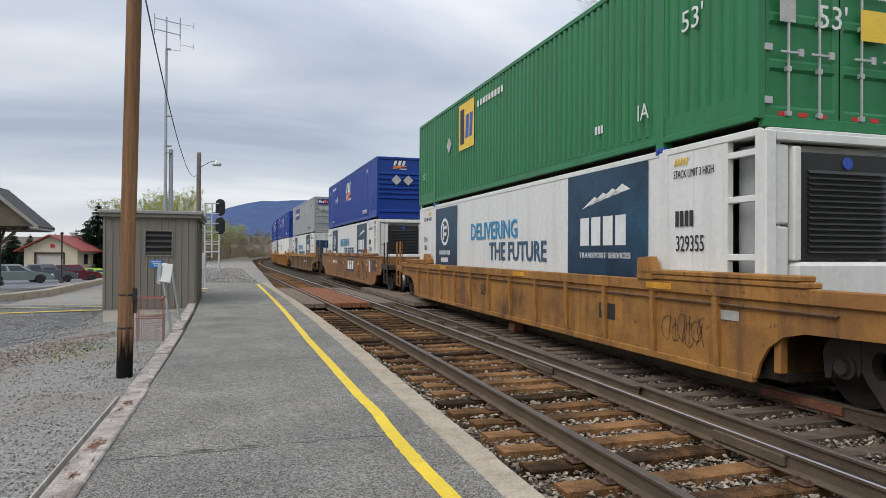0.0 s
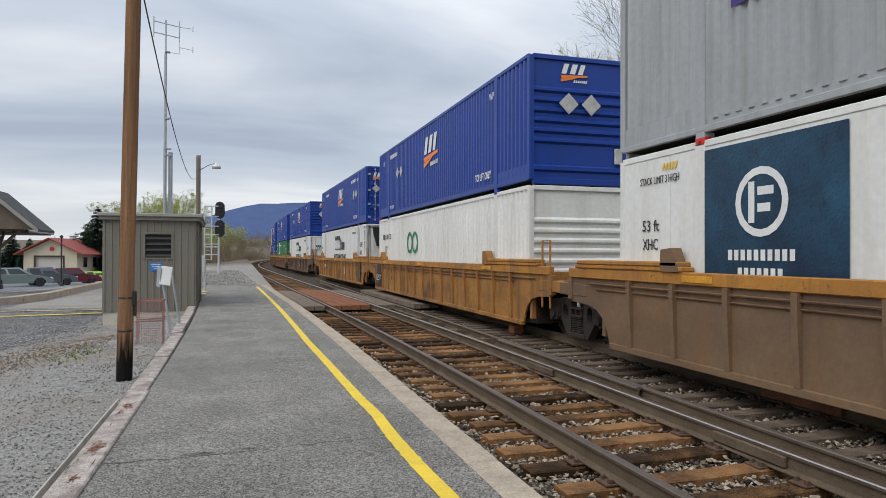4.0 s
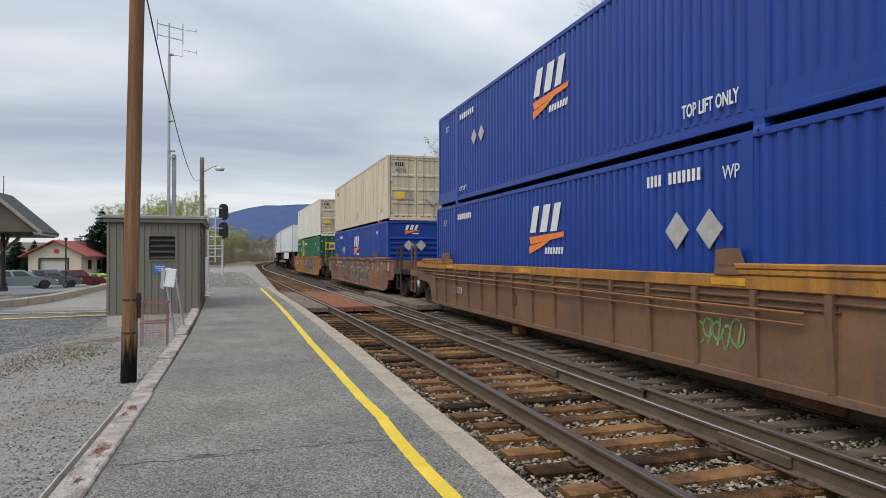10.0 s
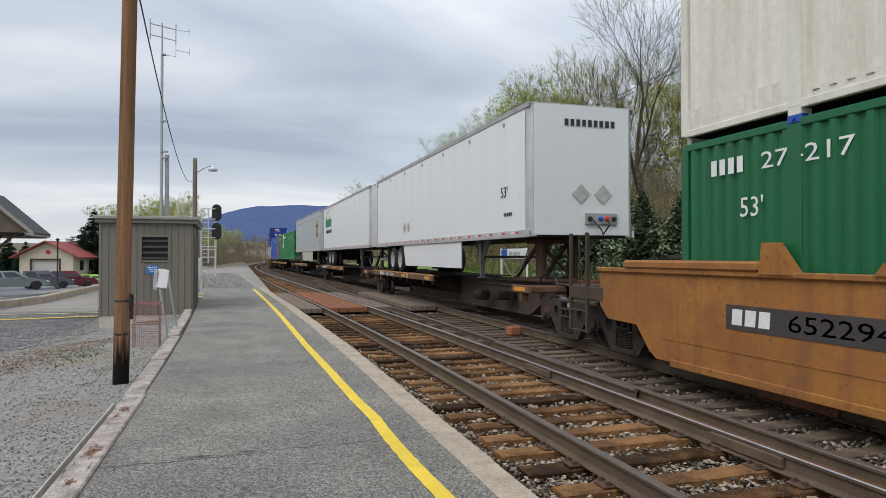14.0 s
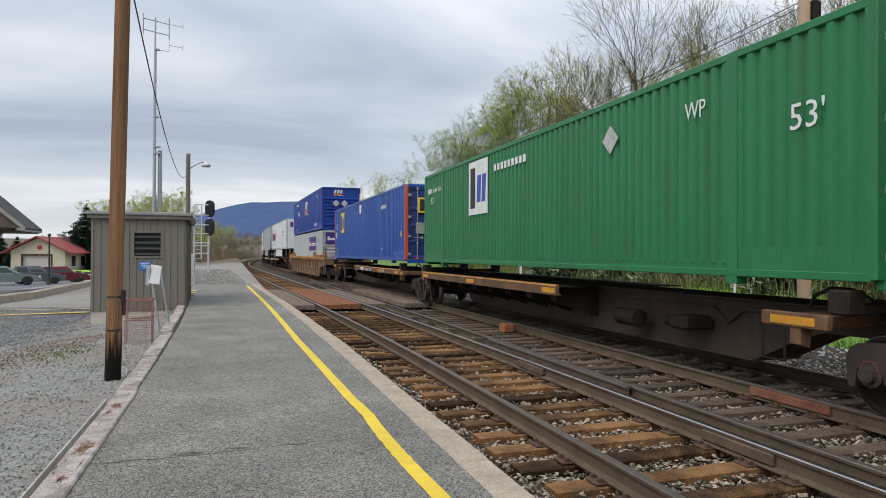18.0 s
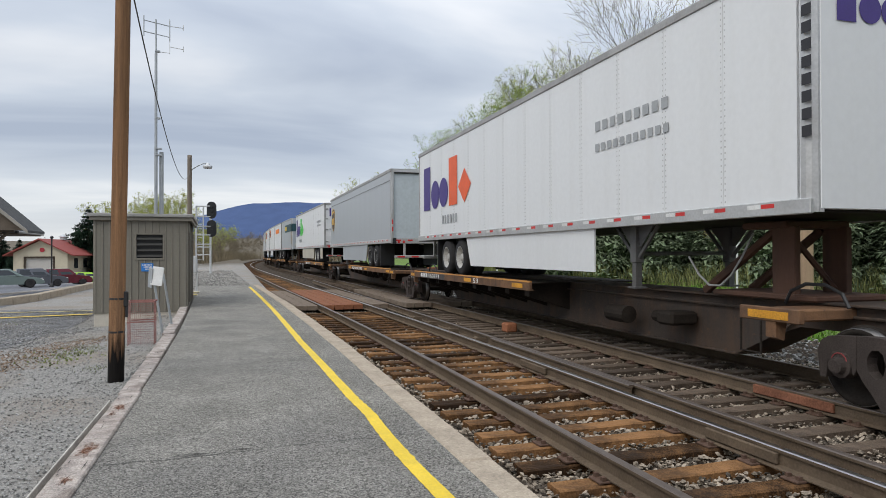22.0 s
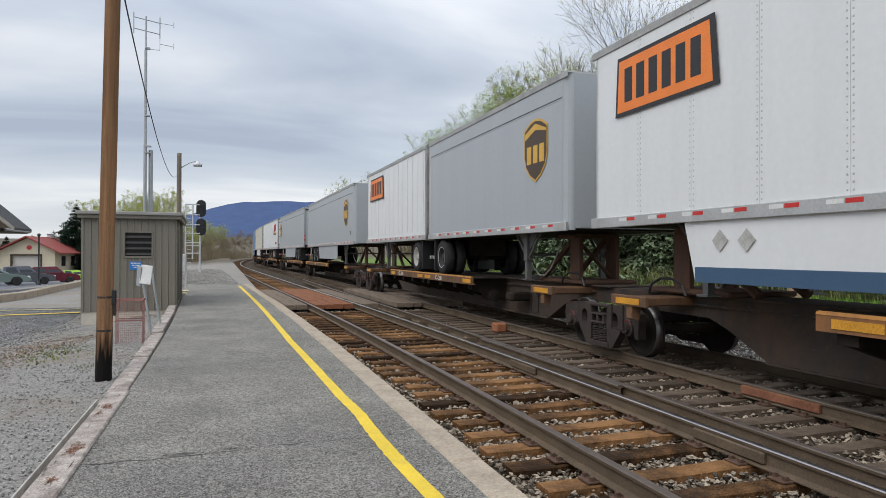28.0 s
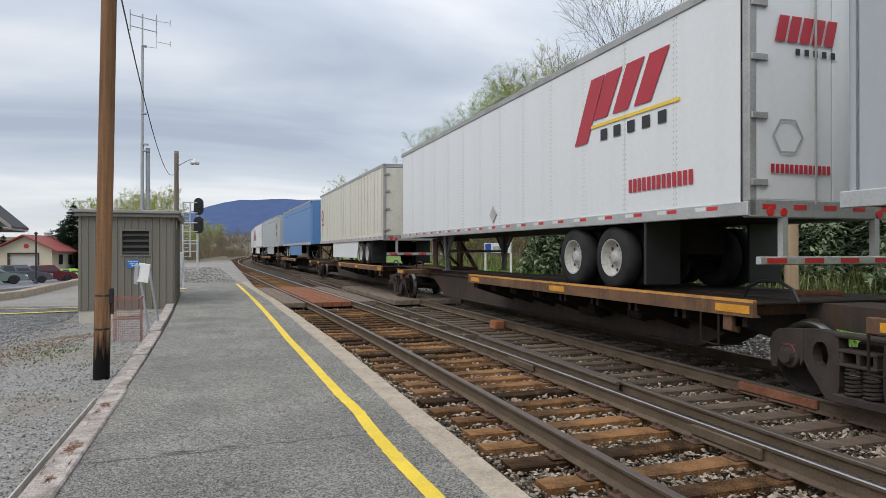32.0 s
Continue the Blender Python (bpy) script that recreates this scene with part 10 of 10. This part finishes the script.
for x, y, s in ((-16.5, 104, 1.0), (-13.5, 112, 1.12), (-10.5, 108, 0.95), (-8, 116, 1.1), (-19, 110, 1.0), (-5.5, 104, 0.8), (-3.9, 128, 0.7), (-12, 120, 1.2)):
    sa.append((x, y, s, gw.uniform(0, 360)))
for i in range(11):
    y = 1 + i * 7.5
    sb.append((gw.uniform(27, 44), y, gw.uniform(0.7, 1.05), gw.uniform(0, 360)))
for i in range(9):
    sa.append((gw.uniform(24, 40), 6 + i * 7.5, gw.uniform(0.7, 1.05), gw.uniform(0, 360)))
put(far_a, sa)
put(far_b, sb)
# evergreens
put(spruce(3, 4.6, NEEDLE, "dark green young spruce behind the tracks", 1.7), [(20.2 + gw.uniform(-0.6, 1.6), 8.0 + i * 1.3, gw.uniform(0.68, 1.0), gw.uniform(0, 360)) for i in range(26)], wide=1.75)
put(spruce(9, 11.0, NEEDLE_2, "broad dark spruce behind the garage", 1.3), [(-20.4, 108, 0.92, 0), (-18.4, 111, 0.74, 80), (-22.2, 110, 0.66, 30), (-16.3, 112, 0.55, 140), (-24.2, 112, 0.58, 200), (-27, 112, 0.52, 20), (-30, 111, 0.5, 50), (-32.5, 112, 0.55, 250), (-35, 110, 0.5, 90), (-14.3, 113, 0.55, 10), (-38, 111, 0.52, 170), (-25.6, 110, 0.5, 110)], wide=1.75)


# brush under the trees, leaf litter and grass
def brush(name, n, spot, hgt, material, label, wid=0.012, seed=4):
    g = random.Random(seed)
    vs, fs = [], []
    for _ in range(n):
        x, y = spot(g)
        z = ground_z(x, y)
        h = g.uniform(*hgt)
        dx, dy = g.uniform(-0.4, 0.4) * h, g.uniform(-0.4, 0.4) * h
        a = g.uniform(0, 3.14)
        wx, wy = math.cos(a) * wid, math.sin(a) * wid
        o = len(vs)
        vs += [(x - wx, y - wy, z - 0.05), (x + wx, y + wy, z - 0.05), (x + dx * 0.4 + wx, y + dy * 0.4 + wy, z + h * 0.55), (x + dx * 0.4 - wx, y + dy * 0.4 - wy, z + h * 0.55), (x + dx, y + dy, z + h)]
        fs += [(o, o + 1, o + 2, o + 3), (o + 3, o + 2, o + 4)]
    me = bpy.data.meshes.new(name)
    me.from_pydata(vs, [], fs)
    me.materials.append(material)
    return tagged(part(name, me, material), label, "undergrowth", kind="stuff")


brush("undergrowth", 46000, lambda g: (g.uniform(22.5, 42), g.uniform(2, 90)), (0.8, 7.0), BRUSH, "tangled bare brown undergrowth on the bank", 0.008)
brush("brush_edge", 9000, lambda g: (g.uniform(18.4, 20.4), g.uniform(4, 60)), (0.2, 1.1), mat("olive_weeds", (0.17, 0.18, 0.07), 0.9, vary=0.4, scale=1, island=True), "olive weeds and dry stalks before the spruces", 0.012, 14)
g_sh = random.Random(6)
shrub_pts = []
for i in range(900):
    x, y = g_sh.uniform(22.0, 33), g_sh.uniform(3, 80)
    h = g_sh.uniform(0.8, 6.5)
    for k in range(9):
        shrub_pts.append((Vector((x + g_sh.gauss(0, 0.5), y + g_sh.gauss(0, 0.5), ground_z(x, y) + h * g_sh.uniform(0.2, 1.0))), None))
me = bpy.data.meshes.new("leafy_undergrowth")
cm = leaf_sheet(shrub_pts, 0.04, g_sh, 18, 0.25)
me.from_pydata(cm.v, [], cm.f)
me.materials.append(LEAF_Y)
tagged(part("leafy_undergrowth", me, LEAF_Y), "young yellow-green shrubs on the bank", "undergrowth", kind="stuff")
brush("grass", 42000, lambda g: (g.uniform(12.4, 22.0), g.uniform(2, 60)), (0.05, 0.2), mat("spring_grass_blades", (0.14, 0.27, 0.04), 0.8, vary=0.35, scale=1, island=True), "bright green spring grass beyond the tracks", 0.02, 8)
brush("far_undergrowth", 20000, lambda g: (lambda y: (bend(y) + g.choice((-1, 1)) * g.uniform(6, 26) + 2, y))(g.uniform(120, 270)), (0.8, 3.6), BRUSH, "grey-brown scrub along the bend of the line", 0.035, 9)
brush("weeds", 220, lambda g: (g.gauss(-2.5, 0.22), g.gauss(11.6, 0.5)), (0.01, 0.035), mat("dry_weeds", (0.16, 0.19, 0.06), 0.9, vary=0.4, scale=1, island=True), "sparse weeds and dry leaves on the gravel", 0.012, 10)
tp = wood_pole("line_pole", 13.7, 13.2, -0.7, 11.5, 0.165, 0.13, (0, 0), POLE_TAN, "tan wooden line pole with transformer box")
part("transformer", MB().box(0.15, 0.42, -0.15, 0.1, 8.1, 8.6, 0.03), STEEL_DK, tp)
part("crossarm", MB().box(-1.1, 1.1, -0.06, 0.06, 9.3, 9.42, 0.01), POLE_GREY, tp)
wires = thing("line_wires", "thin black wires along the line poles", "cable")
for dx, dz in ((-0.3, 8.2), (0.2, 8.6)):
    part("wire", MB().path([Vector((13.7 + dx + bend(y) * 0.5, y, dz - 0.6 - 0.7 * math.sin(math.pi * (y - 13.2) / 45))) for y in range(13, 59, 5)], 0.012, 4), BLACK, wires)


def litter(g):
    """Dry leaves blown into a band on the gravel."""
    u = g.rand()
    x, y = -3.5 + 0.9 * u + 0.28 * g.randn(), 9.4 + 5.2 * u + 0.5 * g.randn()
    return (x, y, ground_z(x, y) + 0.004)


stones("dry_leaves", 3200, litter, (0.006, 0.02), mat("dry_brown_leaves", (0.19, 0.13, 0.085), 0.95, vary=0.4, scale=3, island=True), "dry brown leaves lying on the gravel")


def drive_stones(g):
    """Loose stones strewn over the drive and round the shed's foot."""
    y = 13 + 11 * g.rand()
    x = -3.3 - 4.6 * g.rand() ** 1.5 - 0.3 * abs(g.randn())
    return (x, y, ground_z(x, y) + 0.018)


stones("drive_gravel", 12000, drive_stones, (0.006, 0.021), mat("mixed_drive_gravel", (0.23, 0.225, 0.215), 0.95, vary=0.45, scale=3, island=True), "loose grey and tan stones on the worn drive")
TUFT = mat("short_green_grass", (0.15, 0.17, 0.075), 0.9, vary=0.3, scale=3, island=True)
for cx, cy, rx, ry, n in ((-2.4, 12.4, 0.28, 0.35, 420), (-1.8, 10.25, 0.12, 0.15, 120), (-5.8, 20.0, 0.35, 0.5, 350), (-4.5, 22.6, 0.45, 0.5, 500)):
    brush("grass_tuft", n, lambda g: (g.gauss(cx, rx), g.gauss(cy, ry)), (0.008, 0.028), TUFT, "sparse short green grass growing through the gravel", 0.004, seed=n)


def heap(g):
    """Loose grey stones past the platform's end."""
    y = 32.4 + 34 * g.rand() ** 1.7
    x = min(1.5, -0.2 + (0.95 + 0.03 * (y - 32)) * g.randn())
    return (x + bend(y), y, -0.11 + 0.06 * max(0.0, 1 - abs(x) / 1.6) * g.rand())


stones("platform_end_gravel", 9000, heap, (0.015, 0.05), mat("pale_grey_gravel", (0.27, 0.26, 0.24), 0.95, vary=0.35, scale=3, island=True), "pale grey gravel heaped past the platform end")
stones("far_side_ballast", 6000, lambda g: (9.0 + 3.2 * g.rand(), 2 + 34 * g.rand() ** 1.3, -0.47 + 0.03 * g.rand()), (0.025, 0.06), mat("pale_ballast", (0.33, 0.32, 0.30), 0.95, vary=0.35, scale=3, island=True), "pale ballast stones beyond the far track")


# ---- what moves ----
def motions():
    """The train rolls towards the camera at a steady pace along the line."""
    for ob, s0, z in MOVING:
        rows = []
        for t in range(0, 33):
            y = s0 - SPEED * t
            if 0 < t < 32 and y < -45 and (s0 - SPEED * (t - 1)) < -45:
                continue
            x = TRACK_B + bend_b(y)
            rows.append((float(t), pose(x, y, RAIL_Z + z, 0, 0, math.degrees(-math.atan(slope_b(y))))))
        walk(ob, rows)


motions()
